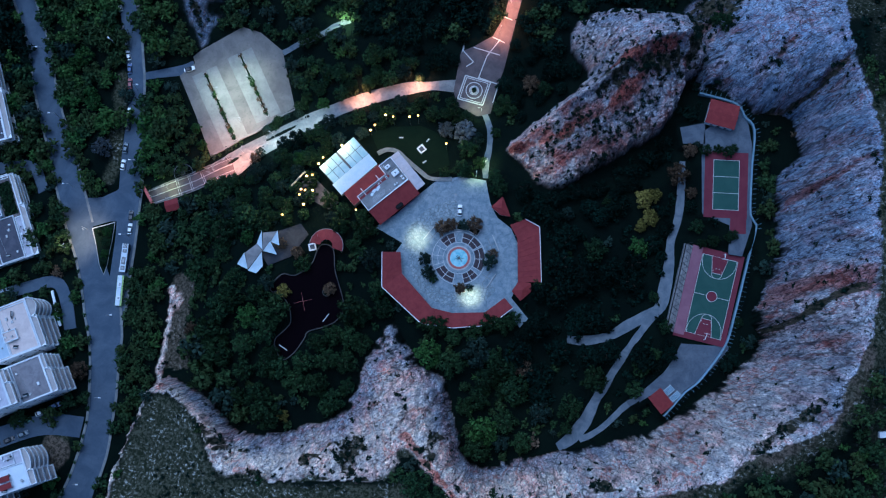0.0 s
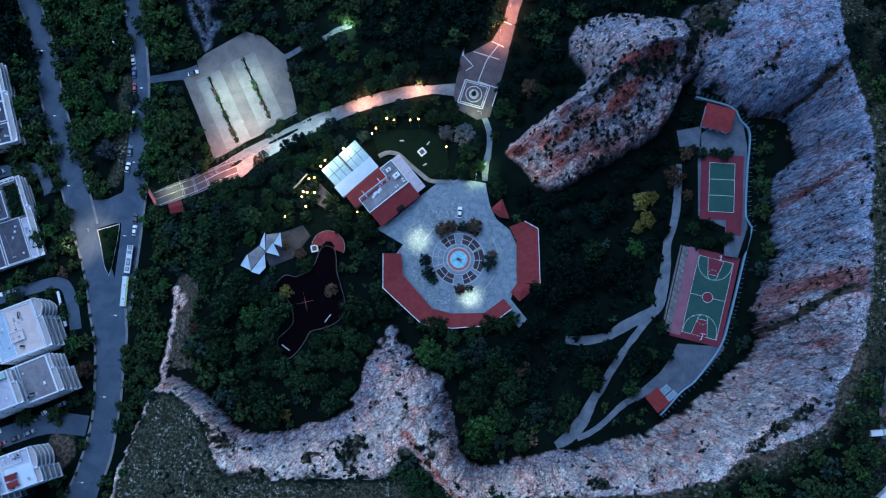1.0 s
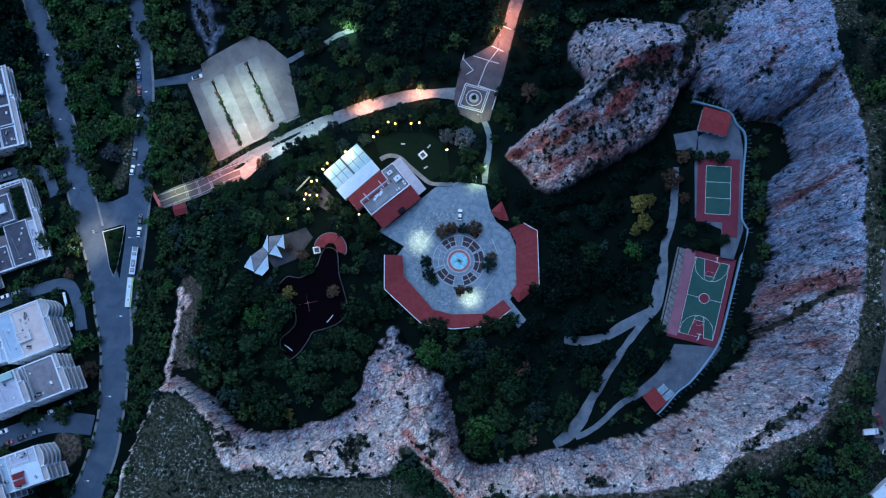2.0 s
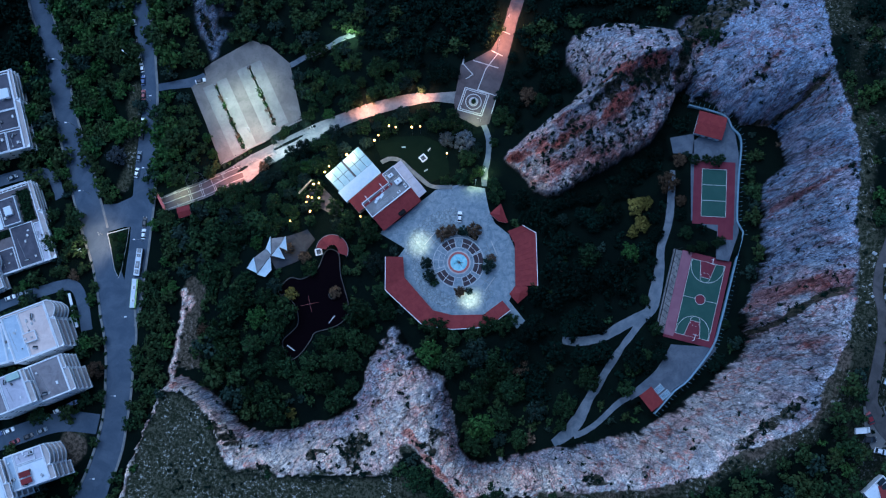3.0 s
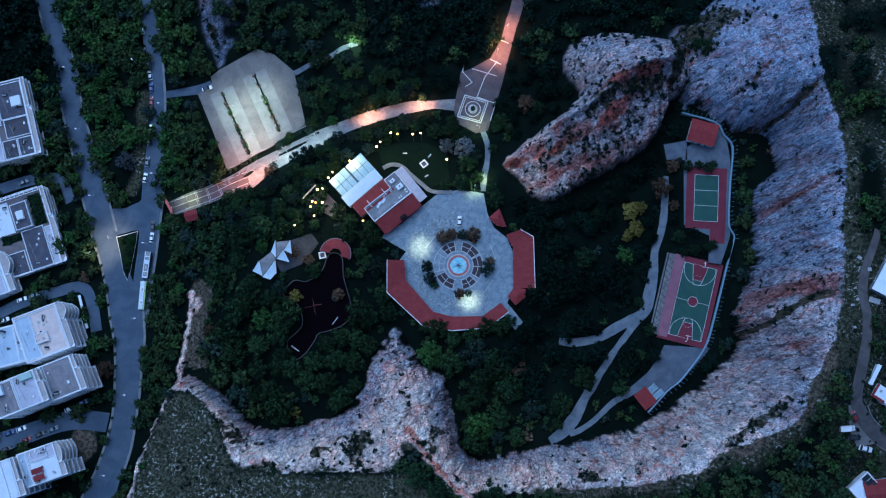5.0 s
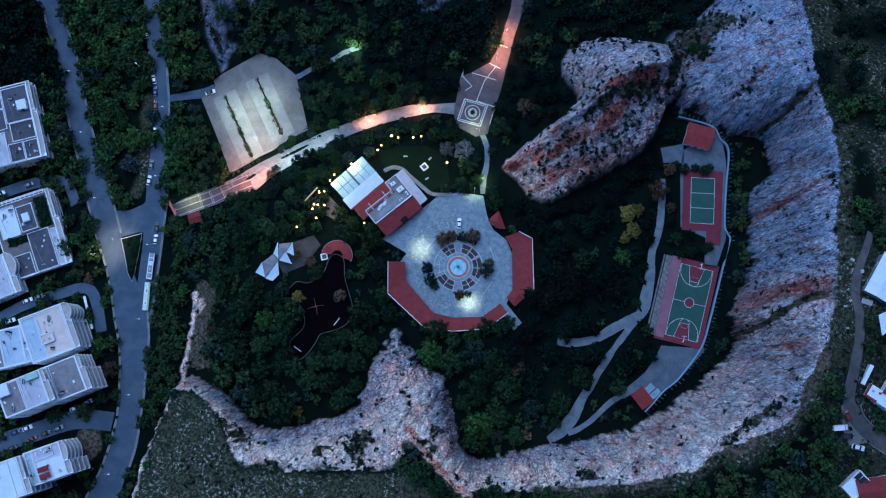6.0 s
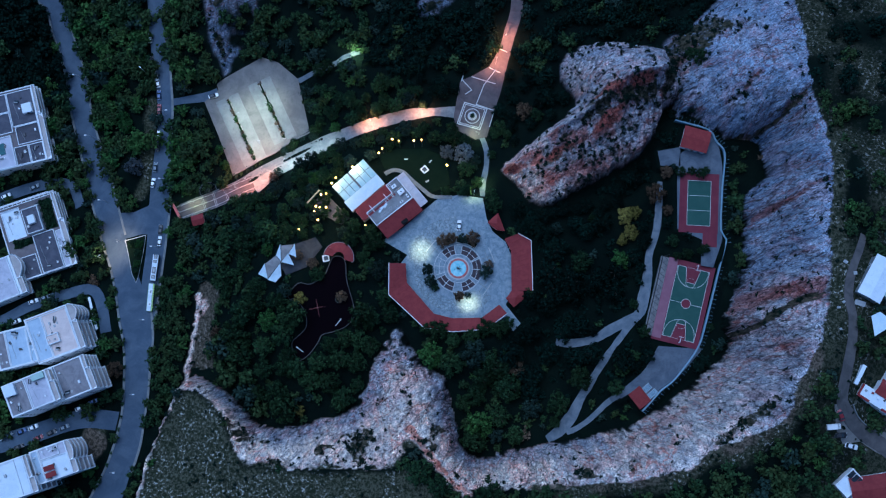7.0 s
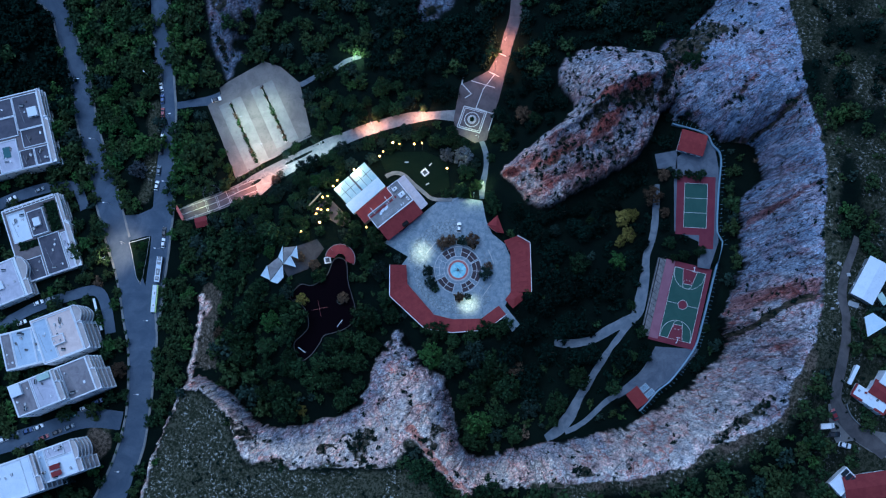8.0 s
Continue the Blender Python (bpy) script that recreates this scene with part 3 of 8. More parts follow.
# distinct trees: x, y, crown width, kind
TREES_PLAZA = [(-0.2, 57.7, 6.5, 3), (3.0, 59.0, 5.5, 3), (7.6, 58.6, 5, 1), (11.6, 58.8, 7, 3), (16.6, 45.3, 6.5, 1), (17.8, 48.2, 4.5, 3),
    (-6.6, 46.4, 5.5, 1), (-5.4, 41.6, 6, 1), (-3.6, 39.2, 4, 0), (6.1, 35.8, 5, 3), (9.6, 36.0, 3.5, 1), (28, 7.1, 8.5, 3), (-2.4, 22, 10, 0),
    (-7.2, 23.2, 6, 0), (16.4, 23, 8.5, 0), (21.6, 22.6, 8.5, 0), (10.8, 19.5, 8, 0), (3.6, 18.3, 7, 0), (25.5, 25, 6, 0)]
TREES_COURTS = [(71.2, 66.8, 8, 2), (73.1, 60.1, 7.5, 2), (75.1, 68.1, 6, 2), (70.1, 57.1, 5, 2), (82.6, 75, 9, 3), (101, 53.1, 4.5, 0),
    (92.1, 83.1, 5, 0), (99.9, 82.4, 5, 0), (87.2, 68.4, 5, 3), (90.5, 50.4, 4, 0), (102.3, 22.7, 4, 0), (138.7, 17, 4, 0), (99.3, 127.6, 8, 0),
    (97.4, 130.7, 6, 0), (101.9, 83.6, 4, 0), (96.4, 83.6, 4, 0), (86.8, 83.3, 6, 3), (88.8, 56.4, 6, 0), (94.4, 51.3, 5, 0), (99.5, 52.2, 4, 0),
    (89.3, 85.2, 3, 1)]
TREES_WEST = [(-137.2, 111.9, 8, 4), (-138.7, 115.5, 7, 4), (-141.7, 130.6, 9, 4), (-145.3, 128.2, 8, 4), (-132.2, 93.1, 9, 5), (-134.3, 6.9, 8, 3),
    (-142.2, -33.1, 8, 4), (-129.1, 59.8, 4.5, 4), (-129.3, 55.8, 4.5, 0), (-129.4, 51.3, 4, 4), (-129.6, 47.6, 3, 0), (-132.4, 60, 3.5, 0)]
TREES_BASIN = [(-57.3, -9.4, 5, 2), (-45, 16.4, 8, 0), (-58.1, 7.2, 9, 0), (-61.5, 12, 8, 0), (-49.9, 9.6, 9, 0), (-41.9, 10.6, 10, 0),
    (-34.6, 9.6, 10, 0), (-29, 15.6, 9, 0), (-71.7, 15.7, 10, 0), (-63.2, 7.6, 10, 0), (-53, 2.6, 11, 0), (-45, 1.6, 10, 0), (-71.8, 6.7, 9, 0)]
TREES_POND = [(-57.3, 34.9, 6, 2), (-40.7, 35.6, 5.5, 3), (-92.5, 21.7, 6.5, 3), (-52.6, 48.9, 5.5, 3), (-58.3, 52.1, 5, 3), (-70.9, 54.3, 6, 4),
    (-63.3, 37.7, 7, 1), (-60.3, 28.1, 13, 0), (-63.7, 20.6, 11, 0), (-39, 18.6, 9, 0), (-33.4, 18.4, 9, 0), (-66.4, 33.7, 9, 0),
    (-69.5, 25.7, 10, 4), (-29.2, 62.2, 6, 0), (-37.4, 58.3, 8, 0), (-40.6, 61.5, 6, 1)]
TREES_GARDEN = [(8.2, 94.2, 10, 5), (1.2, 95.6, 7, 5), (8.8, 87.6, 8, 0), (12.2, 91.5, 7, 1), (-29.7, 92.9, 6, 1)]
TREES_NORTH = [(-69.1, 89, 4.5, 1), (-54.9, 93.6, 9, 6), (-59.8, 91.6, 7, 6), (-50.4, 94.4, 7, 0), (-71.0, 86.8, 5, 3), (-53, 133.2, 7, 0),
    (-49.6, 135, 7, 0), (-26, 100.8, 5, 1), (-37.9, 90.2, 7, 1), (-95, 99.6, 5, 4), (-92.6, 92.9, 5, 4), (32.8, 112.8, 8, 3)]
MARKED_TREES = TREES_PLAZA + TREES_COURTS + TREES_WEST + TREES_BASIN + TREES_POND + TREES_GARDEN + TREES_NORTH
# parked cars: x, y, turn, paint
CARS_STREET = [(-127.5, 149.8, 106, 1), (-126, 139.8, 101, 2), (-124.6, 134.6, 104, 0), (-123.2, 129.7, 103, 0), (-122.4, 124.3, 91, 3), (-122.2,
    118.4, 91, 4), (-122.4, 113.5, 91, 2), (-122.2, 106.8, 85, 0), (-122.5, 101.9, 85, 2), (-123.5, 93.1, 82, 5), (-124.4, 86.5, 79, 0), (-119.5,
    148.9, -85, 2), (-120.1, 61, 85, 0), (-119.8, 65.8, 87, 2)]
CARS_PARK = [(-98.4, 123.3, 17, 6)]
CARS_PLAZA = [(6.1, 64.1, 87, 0)]
CARS_WEST = [(-153.5, -12, 25, 7), (-147.8, -8.7, 25, 0), (-142.7, -6.2, 25, 3), (-144.1, -3, 25, 5), (-166.7, -16.6, 24, 0), (-177, -19.4, 22, 5),
    (-181.2, -21.7, 22, 0), (-171.4, -18.2, 24, 3), (-164.1, -20.7, 24, 4), (-158.6, -18.6, 24, 2), (-153.4, -16.5, 24, 5), (-172.1, -24.4, 24, 2),
    (-173.3, 35.6, 20, 0), (-168.5, 37.3, 20, 5), (-179.6, 27, 22, 0), (-178.2, 86.2, 26, 5), (-190, 82, 26, 0)]
CARS_EAST = [(126.3, -8.9, 112, 4), (124.1, -12.7, 4, 8), (127, -15.5, 2, 2), (131.4, -19.1, -14, 0)]
STREET_WEST_A = [(-132.7, -14.1, 7.5), (-147.4, -13.3, 7.5), (-168.6, -19.8, 7.5), (-191.2, -26.7, 7.5), (-209.2, -33.5, 7.5)]
STREET_WEST_B = [(-140.7, 22.3, 4.6), (-143.5, 33.2, 4.6), (-149, 40.7, 4.6), (-161.1, 38.3, 4.6), (-175.3, 33.4, 4.6), (-189.5, 26.2, 4.6), (-212.7,
    17.7, 4.6)]
STREET_WEST_C = [(-157, 77.1, 4.6), (-162.1, 86.5, 4.6), (-171.1, 87.9, 4.6), (-185.5, 83.9, 4.6), (-210.3, 72.7, 4.6)]
LANE_EAST = [(146.6, -22.5, 4.5), (142.2, -18.7, 5), (135.8, -14.9, 5), (129.8, -9.3, 5), (126.9, -4.7, 4.4), (127.4, 0.8, 4.2), (129.6, 8.1, 4), (132, 15.6, 3.4), (132.8, 23.1, 3),
    (131.7, 28.7, 3), (132.2, 34.3, 3), (133.9, 40, 2.6), (139, 50, 2.4)]
# lamps: x, y, height over the ground, kind; the orange one at -81.5, 86.4 is added to widen the glow
LAMPS = [(-10.2, 54.3, 5, 0), (8.9, 33.7, 4.5, 0), (-87.4, 113.9, 9, 1), (-73.5, 118.1, 9, 1), (-78.3, 102.5, 9, 1), (-66.6, 92.5, 9, 3), (-76, 89.3,
    9, 2), (-81.5, 86.4, 9, 2), (-51.7, 102.3, 9, 3), (-64.0, 95.2, 9, 3), (-30.9, 110.6, 6, 2), (-10.5, 114.2, 6, 2), (26, 145.4, 6, 2), (21.5, 133.6, 6, 2), (14.4,
    103.6, 5, 4), (-38.9, 139.9, 6, 6), (-105, 75.9, 5, 4), (-137.8, 61.4, 8, 5), (-145.1, 53.9, 9, 5), (16.2, 83.3, 5, 4), (12, 76.5, 4, 4)]
DARK_LAMPS = [(-161.3, 134.9, 0), (-154.4, 107.6, 0), (-145.5, 78.2, 0), (-125.5, -3.3, 180), (-131, -34.1, 180), (-117.5, 115.9, 180), (-119.8, 87.1,
    0), (-121.9, 58, 0), (-123.8, 27.2, 180), (-129.7, 135.3, -40)]
BULBS = [(-48.8, 75.7, 6), (-46.8, 76.1, 6), (-50.9, 71.1, 5), (-49.4, 70.6, 6), (-46.8, 70.7, 5), (-51.6, 69.3, 4), (-50, 65.6, 5), (-57.6, 62.1, 4),
    (-20.7, 98.4, 4), (-18, 97.6, 5), (-12.1, 97.8, 4), (-9, 98.2, 4), (-26.1, 92.8, 4), (-24.7, 94.7, 4), (-36.4, 87, 5), (-43.1, 82.7, 5), (-44.7,
    80.4, 5), (-31.2, 63.6, 5), (1.2, 88, 3)]
# canvas sails and flat panels of the pavilion
SAIL_1 = [(-73.9, 44.4), (-71.1, 48.4), (-70, 42.5)]
SAIL_2 = [(-70, 42.1), (-64.9, 48.6), (-64.6, 43.7), (-67, 41.1)]
SAIL_3 = [(-66.9, 51.9), (-65, 56.4), (-64.9, 49.6)]
SAIL_4 = [(-64.7, 49.2), (-61.9, 52.5), (-59.6, 47.8)]
SAIL_5 = [(-61.9, 52.5), (-59.3, 56.4), (-58.8, 51.1)]
PANEL_1 = [(-71.1, 48.4), (-66.9, 51.7), (-64.9, 49.2), (-70, 42.5)]
PANEL_2 = [(-64.8, 55.7), (-59.9, 56.2), (-61.9, 52.5), (-64.7, 49.6)]
CURVED_WALK = [(-23.9, 85.7, 1.6), (-21, 87.3, 1.6), (-16.9, 86.9, 1.6), (-12.8, 83.2, 1.6), (-8, 79, 1.6), (-3.9, 75.9, 1.6), (3.3, 75.6, 1.6)]
HEDGE_A = [(-92.5, 122), (-87.9, 112.6), (-83.8, 103.7), (-80.2, 95.3)]
HEDGE_B = [(-79, 129.2), (-75.4, 122), (-71.8, 113.7), (-67.7, 104.8)]
PARK_HEDGE = [(-89.6, 89.1), (-83.6, 92.2), (-77.1, 96.2), (-71.7, 98.8), (-66.3, 102.6), (-57.2, 107.5)]
GATE_BEAM = [(-113.9, 76.3), (-110.5, 70.1)]
PERGOLA_ROUND = [(-99.1, 81.7)]
BAND_1 = [(7.3, 126.4), (8.1, 129.9)]
BAND_2 = [(11.5, 128.2), (21.5, 125.1)]
BAND_3 = [(16.6, 124.7), (13.2, 115.9)]
BAND_4 = [(18.8, 132.1), (23.3, 129.9)]
BAND_5 = [(23.3, 140), (26.3, 138.7)]
BAND_6 = [(21.6, 131.2), (16.6, 124.7)]
BAND_7 = [(13.6, 116.4), (20.9, 113.8)]
BAND_8 = [(20.9, 113.8), (18.7, 106.8)]
BAND_9 = [(8.1, 129.9), (7.7, 126.8), (11.5, 122.5), (8.7, 120.7)]
SQUARE_OUTLINE = [(8.5, 117.3), (17.9, 114.6), (14.9, 105.8), (5.5, 108.4)]
SADDLE = [(90.7, 138.8), (94.1, 143.4), (99.7, 141.4), (102.2, 136.1), (102.1, 131.5), (97.3, 129.4), (88.5, 114.4), (86.7, 109.7), (82.3, 109.3), (82.7, 116.4)]
YARD_EAST = [(124, -5.6), (129, -5), (131.6, -9.3), (138.9, -14), (148.7, -15.6), (148.6, -24.3), (141.2, -21.5), (134.9, -17.7), (128.6, -18.5), (125.5, -13.8)]
VERGE = [(-126.1, 121.4), (-126.4, 111.6), (-126.7, 99.3), (-127.2, 88.4), (-130.4, 81.1)]
VERGE_SOUTH = [(-139.9, -14.7), (-141.5, -20.8), (-143.6, -26.5)]
GARDEN_WALL = [(-149.3, 37.2), (-146.8, 30.8), (-144.2, 23.5)]
GARDEN_TERRACE = [(-55, 73.1), (-50.1, 78.4), (-45.8, 75.9), (-40.3, 69.9), (-38, 67.4), (-41.6, 65), (-48.4, 69)]


# ---- plan arithmetic ----
def edge_distance(points, x, y, closed=True):
    """Distance from x, y to the edges of a line or polygon, and the share of the way along it."""
    best, along = np.full(np.shape(x), 1e9), np.zeros(np.shape(x))
    n = len(points)
    last = n if closed else n - 1
    for i in range(last):
        ax, ay = points[i][0], points[i][1]
        bx, by = points[(i + 1) % n][0], points[(i + 1) % n][1]
        ex, ey = bx - ax, by - ay
        s = np.clip(((x - ax) * ex + (y - ay) * ey) / (ex * ex + ey * ey + 1e-9), 0, 1)
        d = np.hypot(x - ax - s * ex, y - ay - s * ey)
        near = d < best
        best, along = np.where(near, d, best), np.where(near, i + s, along)
    return best, along


def inside(points, x, y):
    hit = np.zeros(np.shape(x), bool)
    n = len(points)
    for i in range(n):
        ax, ay, bx, by = points[i][0], points[i][1], points[(i + 1) % n][0], points[(i + 1) % n][1]
        if ay != by:
            cross = (ay > y) != (by > y)
            hit ^= cross & (x < ax + (y - ay) * (bx - ax) / (by - ay))
    return hit


def signed(points, x, y):
    """Distance to a polygon's edge, negative inside it."""
    return np.where(inside(points, x, y), -1, 1) * edge_distance(points, x, y)[0]


def step(lo, hi, v):
    s = np.clip((v - lo) / (hi - lo), 0, 1)
    return s * s * (3 - 2 * s)


LATTICE = np.random.RandomState(7).rand(256, 256)


def lattice_noise(x, y):
    xi, yi = np.floor(x).astype(int), np.floor(y).astype(int)
    fx, fy = x - xi, y - yi
    fx, fy = fx * fx * (3 - 2 * fx), fy * fy * (3 - 2 * fy)
    a, b = LATTICE[xi & 255, yi & 255], LATTICE[(xi + 1) & 255, yi & 255]
    c, d = LATTICE[xi & 255, (yi + 1) & 255], LATTICE[(xi + 1) & 255, (yi + 1) & 255]
    return a + (b - a) * fx + (c - a) * fy + (a - b - c + d) * fx * fy - 0.5


def fbm(x, y, size, octaves=4, gain=0.5):
    total, amp, f = 0.0, 1.0, 1.0 / size
    for i in range(octaves):
        total, amp, f = total + amp * lattice_noise(x * f + 17.3 * i, y * f + 9.1 * i), amp * gain, f * 2.03
    return total


def ridged(x, y, size, octaves=4):
    total, amp, f = 0.0, 1.0, 1.0 / size
    for i in range(octaves):
        total, amp, f = total + amp * (0.5 - 2 * np.abs(lattice_noise(x * f + 5.7 * i, y * f + 3.3 * i))), amp * 0.55, f * 2.07
    return total


# ---- the ground: one sheet from the park out to the horizon ----
LEDGE_TOP = [(x + 3.5, y + 0.5) for x, y in LEDGE]
LOW_LAND = TOE + [(116, 3000), (-3000, 3000), (-3000, -3000), (-420, -3000)] + [LEDGE[k] for k in range(len(LEDGE) - 1, 4, -1)]
HIGH_LAND = RIM + [(138, 3000), (3000, 3000), (3000, -3000), (-400, -3000)] + [LEDGE_TOP[k] for k in range(len(LEDGE) - 1, 4, -1)]
CREST_HEIGHTS = [6, 18, 31, 41, 48, 50, 46]
BASKETBALL = (93.7, 31.9, -14.0)
VOLLEYBALL = (99.3, 71.0, -3.0)
FORECOURT = [(83.6, 91.6), (92.5, 93.2), (92.3, 85.6), (84.6, 85.8)]
COURT_PAD = [(BASKETBALL[0] + 0.970 * u + 0.242 * v, BASKETBALL[1] - 0.242 * u + 0.970 * v) for u, v in ((-13.4, -16.6), (8.4, -16.6), (8.4, 16.6), (-13.4, 16.6))]
# level places: outline, height, width of the bank round it
LEVELS = [(PLAZA, 0.0, 5.0), (PARKING, -27.0, 8.0), (SQUARE, -12.6, 7.0), (UPPER_COURT, 15.0, 4.0), (FORECOURT, 15.0, 3.0), (TERRACE, 12.9, 4.0), (COURT_PAD, 13.0, 3.5)]
# seams across the east face: line, width, depth, rust, growth
SEAMS = [(CLEFT_1, 1.7, 5.0, 0.54, 0.9), (CLEFT_2, 1.7, 3.0, 0.60, 0.5), (CLEFT_3, 1.4, 2.0, 0.56, 0.8), (CLEFT_4, 2.0, 4.5, 0.50, 1.0),
         (CLEFT_5, 6.5, 1.6, 0.60, 0.3), (CLEFT_6, 1.4, 0.8, 0.50, 0.0), (CLEFT_7, 1.2, 0.8, 0.45, 0.0), (CLEFT_8, 1.0, 2.0, 0.30, 0.6),
         (CLEFT_9, 1.8, 1.5, 0.20, 0.9), (CLEFT_10, 1.0, 1.2, 0.36, 0.3), (CLEFT_11, 1.6, 0.8, 0.50, 0.3)]


def land(x, y, rough=True):
    """Height of the ground and its shares of rock, red stain, scrub and green."""
    x, y = np.asarray(x, float), np.asarray(y, float)
    if rough:
        calm = step(1.0, 8.0, road_distance(x, y))
        wx = calm * 1.8 * fbm(x, y, 9.0, 4) + calm * 0.9 * ridged(x + 40, y, 3.0, 4)
        wy = calm * 1.8 * fbm(x + 91, y + 33, 9.0, 4) + calm * 0.9 * ridged(x, y + 70, 3.0, 4)
    else:
        wx = wy = 0.0
    px, py = x + wx, y + wy
    low, high = floor_z(x, y), plateau_z(px, py)
    to_low, way_low = edge_distance(LOW_LAND, px, py)
    to_high, way_high = edge_distance(HIGH_LAND, px, py)
    in_low, in_high = inside(LOW_LAND, px, py), inside(HIGH_LAND, px, py)
    share = np.where(in_low, 0.0, np.where(in_high, 1.0, to_low / (to_low + to_high + 1e-6)))
    band = ~in_low & ~in_high
    rise = 1 - (1 - share) ** 2.1
    z = low + (high - low) * rise
    # the southern brink breaks up into scrub and loose stone
    south = step(60, 30, px) * step(40, 10, py)
    rock = band * (1 - south * step(0.93, 1.04, share + 0.40 * fbm(x + 60, y, 7.0, 4)))
    rock = rock * step(0.0, 0.05, share + 0.16 * fbm(x + 33, y + 7, 3.5, 4))
    broken = band * (1 - rock) * (share > 0.5)
    red = np.zeros_like(z)
    green = np.zeros_like(z)
    east = step(95, 104, px) * band
    wobble = fbm(x + 11, y, 6.0, 4)
    uneven = 0.6 + 1.8 * np.abs(fbm(x, y + 51, 7.0, 3))
    patchy = fbm(x + 2, y, 5.0, 3)
    for seam_line, width, depth, rust, growth in SEAMS:
        d = edge_distance(seam_line, x + 1.6 * wobble, y + 1.6 * wobble, False)[0]
        near = np.exp(-(d / (width * uneven)) ** 2) * band
        z = z - depth * near
        red = np.maximum(red, (rust - 0.03) * near ** 0.8)
        green = np.maximum(green, growth * step(0.45, 0.75, near) * step(1.5, 0.95, share + 0.8 * patchy))
    rough_amount = band * step(0.0, 0.15, share) * step(1.0, 0.85, share)
    green = np.maximum(green, band * (px < 60) * 0.95 * step(0.17, 0.30, fbm(x / 1.6 + 14, y, 5.0, 4)) * step(0.15, 0.4, share))
    # the spur between the plaza and the courts
    inner = inside(SPUR, px, py)
    edge = edge_distance(SPUR, px, py)[0]
    ridge, along = edge_distance(CREST, px, py, False)
    crest = np.interp(along, range(len(CREST_HEIGHTS)), CREST_HEIGHTS)
    hump = np.where(inner, edge / (edge + ridge + 1e-6), 0.0)
    side = (px - 25.5) * 0.45 - (py - 86.4) * 0.89
    reach = (px - 25.5) * 0.89 + (py - 86.4) * 0.45
    lip = np.minimum(11.0, 0.4 * (crest - low)) * step(0.0, 0.09, hump)
    spur_z = low + np.where(side > 0, lip + (crest - low - lip) * hump ** 0.9, (crest - low) * hump ** 0.8)
    z = np.where(inner, np.maximum(z, spur_z), z)
    rock = np.maximum(rock, inner * step(0.0, 0.06, hump))
    fray = 4.2 * fbm(x + 3, y + 8, 5.0, 5)
    for outline, strength in ((SPUR_RED, 0.93), (SPUR_CAP, 0.84), (SPUR_TOE, 0.84)):
        red = np.maximum(red, inner * strength * step(-2.6, 1.4, fray - signed(outline, x, y)))
    red = np.maximum(red, inner * (side > -2) * (0.29 + 0.55 * fbm(0.34 * reach + 3, side + 8, 5.0, 4)))
    red = np.maximum(red, inner * 0.27)
    green = np.maximum(green, inner * 0.95 * step(-4.5, 0.6, 1.4 * fray - signed(SPUR_GREEN, x, y)) * (1 - 0.30 * step(0.50, 0.80, red)))
    green = np.maximum(green, inner * (side > 2) * 0.80 * step(0.02, 0.22, fbm(0.4 * reach, side, 5.0, 4)))
    # darkens the north-west slope with green, most towards its foot
    green = np.maximum(green, inner * (side < 0) * 0.64 * step(-0.05, 0.25, fbm(x + 71, y, 9.0, 4) + 0.5 * step(0.35, 0.0, hump)))
    rough_amount = np.maximum(rough_amount, inner * step(0.0, 0.2, hump))
    # the broken saddle where the spur meets the east wall
    deep = -signed(SADDLE, px, py)
    saddle = step(-1.0, 2.0, deep)
    rock = np.maximum(rock, saddle * 0.9)
    green = np.maximum(green, saddle * (0.93 + 0.35 * fbm(x + 9, y, 8.0, 3)))
    red = np.maximum(red, saddle * (0.42 + 0.6 * fbm(x, y + 4, 7.0, 3)))
    # faint rust that follows the beds
    bed_u, bed_v = 0.84 * x + 0.55 * y, -0.55 * x + 0.84 * y
    red = np.maximum(red, band * (px > 40) * 0.37 * step(0.14, 0.36, fbm(bed_u / 3.0 + 40, bed_v, 6.0, 4) + 0.08 * step(60, 20, py)))
    rough_amount = np.maximum(rough_amount, 0.4 * saddle)
    # the overgrown shoulder of the north-east block; the green also carries its shading
    shoulder = np.hypot((px - 103.5) / 1.5, (py - 139.0)) + 9.0 * fbm(x + 17, y + 40, 7.0, 4)
    green = np.maximum(green, band * 0.93 * step(12.0, 4.0, shoulder))
    # rock tongues above the car park
    rough_amount = rough_amount * (1 - 0.6 * step(40, 75, px) * step(110, 90, py))
    for outline, lift in ((TONGUE_A, 16.0), (TONGUE_B, 12.0)):
        deep = -signed(outline, px, py)
        z = z + lift * step(0, 22, deep) * step(120, 175, py)
        rock = np.maximum(rock, 0.62 * step(0.0, 2.5, deep) * step(-0.45, -0.15, fbm(x + 5, y + 2, 10.0, 4) + 0.012 * deep))
        rough_amount = np.maximum(rough_amount, 0.6 * step(0, 4, deep))
        green = np.maximum(green, 0.93 * step(0, 4, deep) * step(-0.25, -0.05, fbm(x, y + 60, 12.0, 3)))
    # a gully of ochre earth in the south
    gully = step(1.9, 0.9, edge_distance(GULLY, px, py, False)[0])
    red = np.maximum(red, 0.56 * gully)
    rock = np.maximum(rock, gully)
    # the stony edge above the road
    d, _ = edge_distance(LEDGE, px, py, False)
    z = z + 1.2 * np.exp(-(d / 1.8) ** 2)
    rock = np.maximum(rock, step(1.2, 0.5, d + 0.9 * fbm(x + 20, y, 4.0, 3)))
    rock = np.maximum(rock, 0.8 * step(2.4, 1.2, np.where(py < 0, 1e3, np.hypot(px + 99, 0.5 * (py - 33)))))
    scrub = step(-1.0, 2.0, -signed(SCRUB, px, py)) * (rock < 0.5)
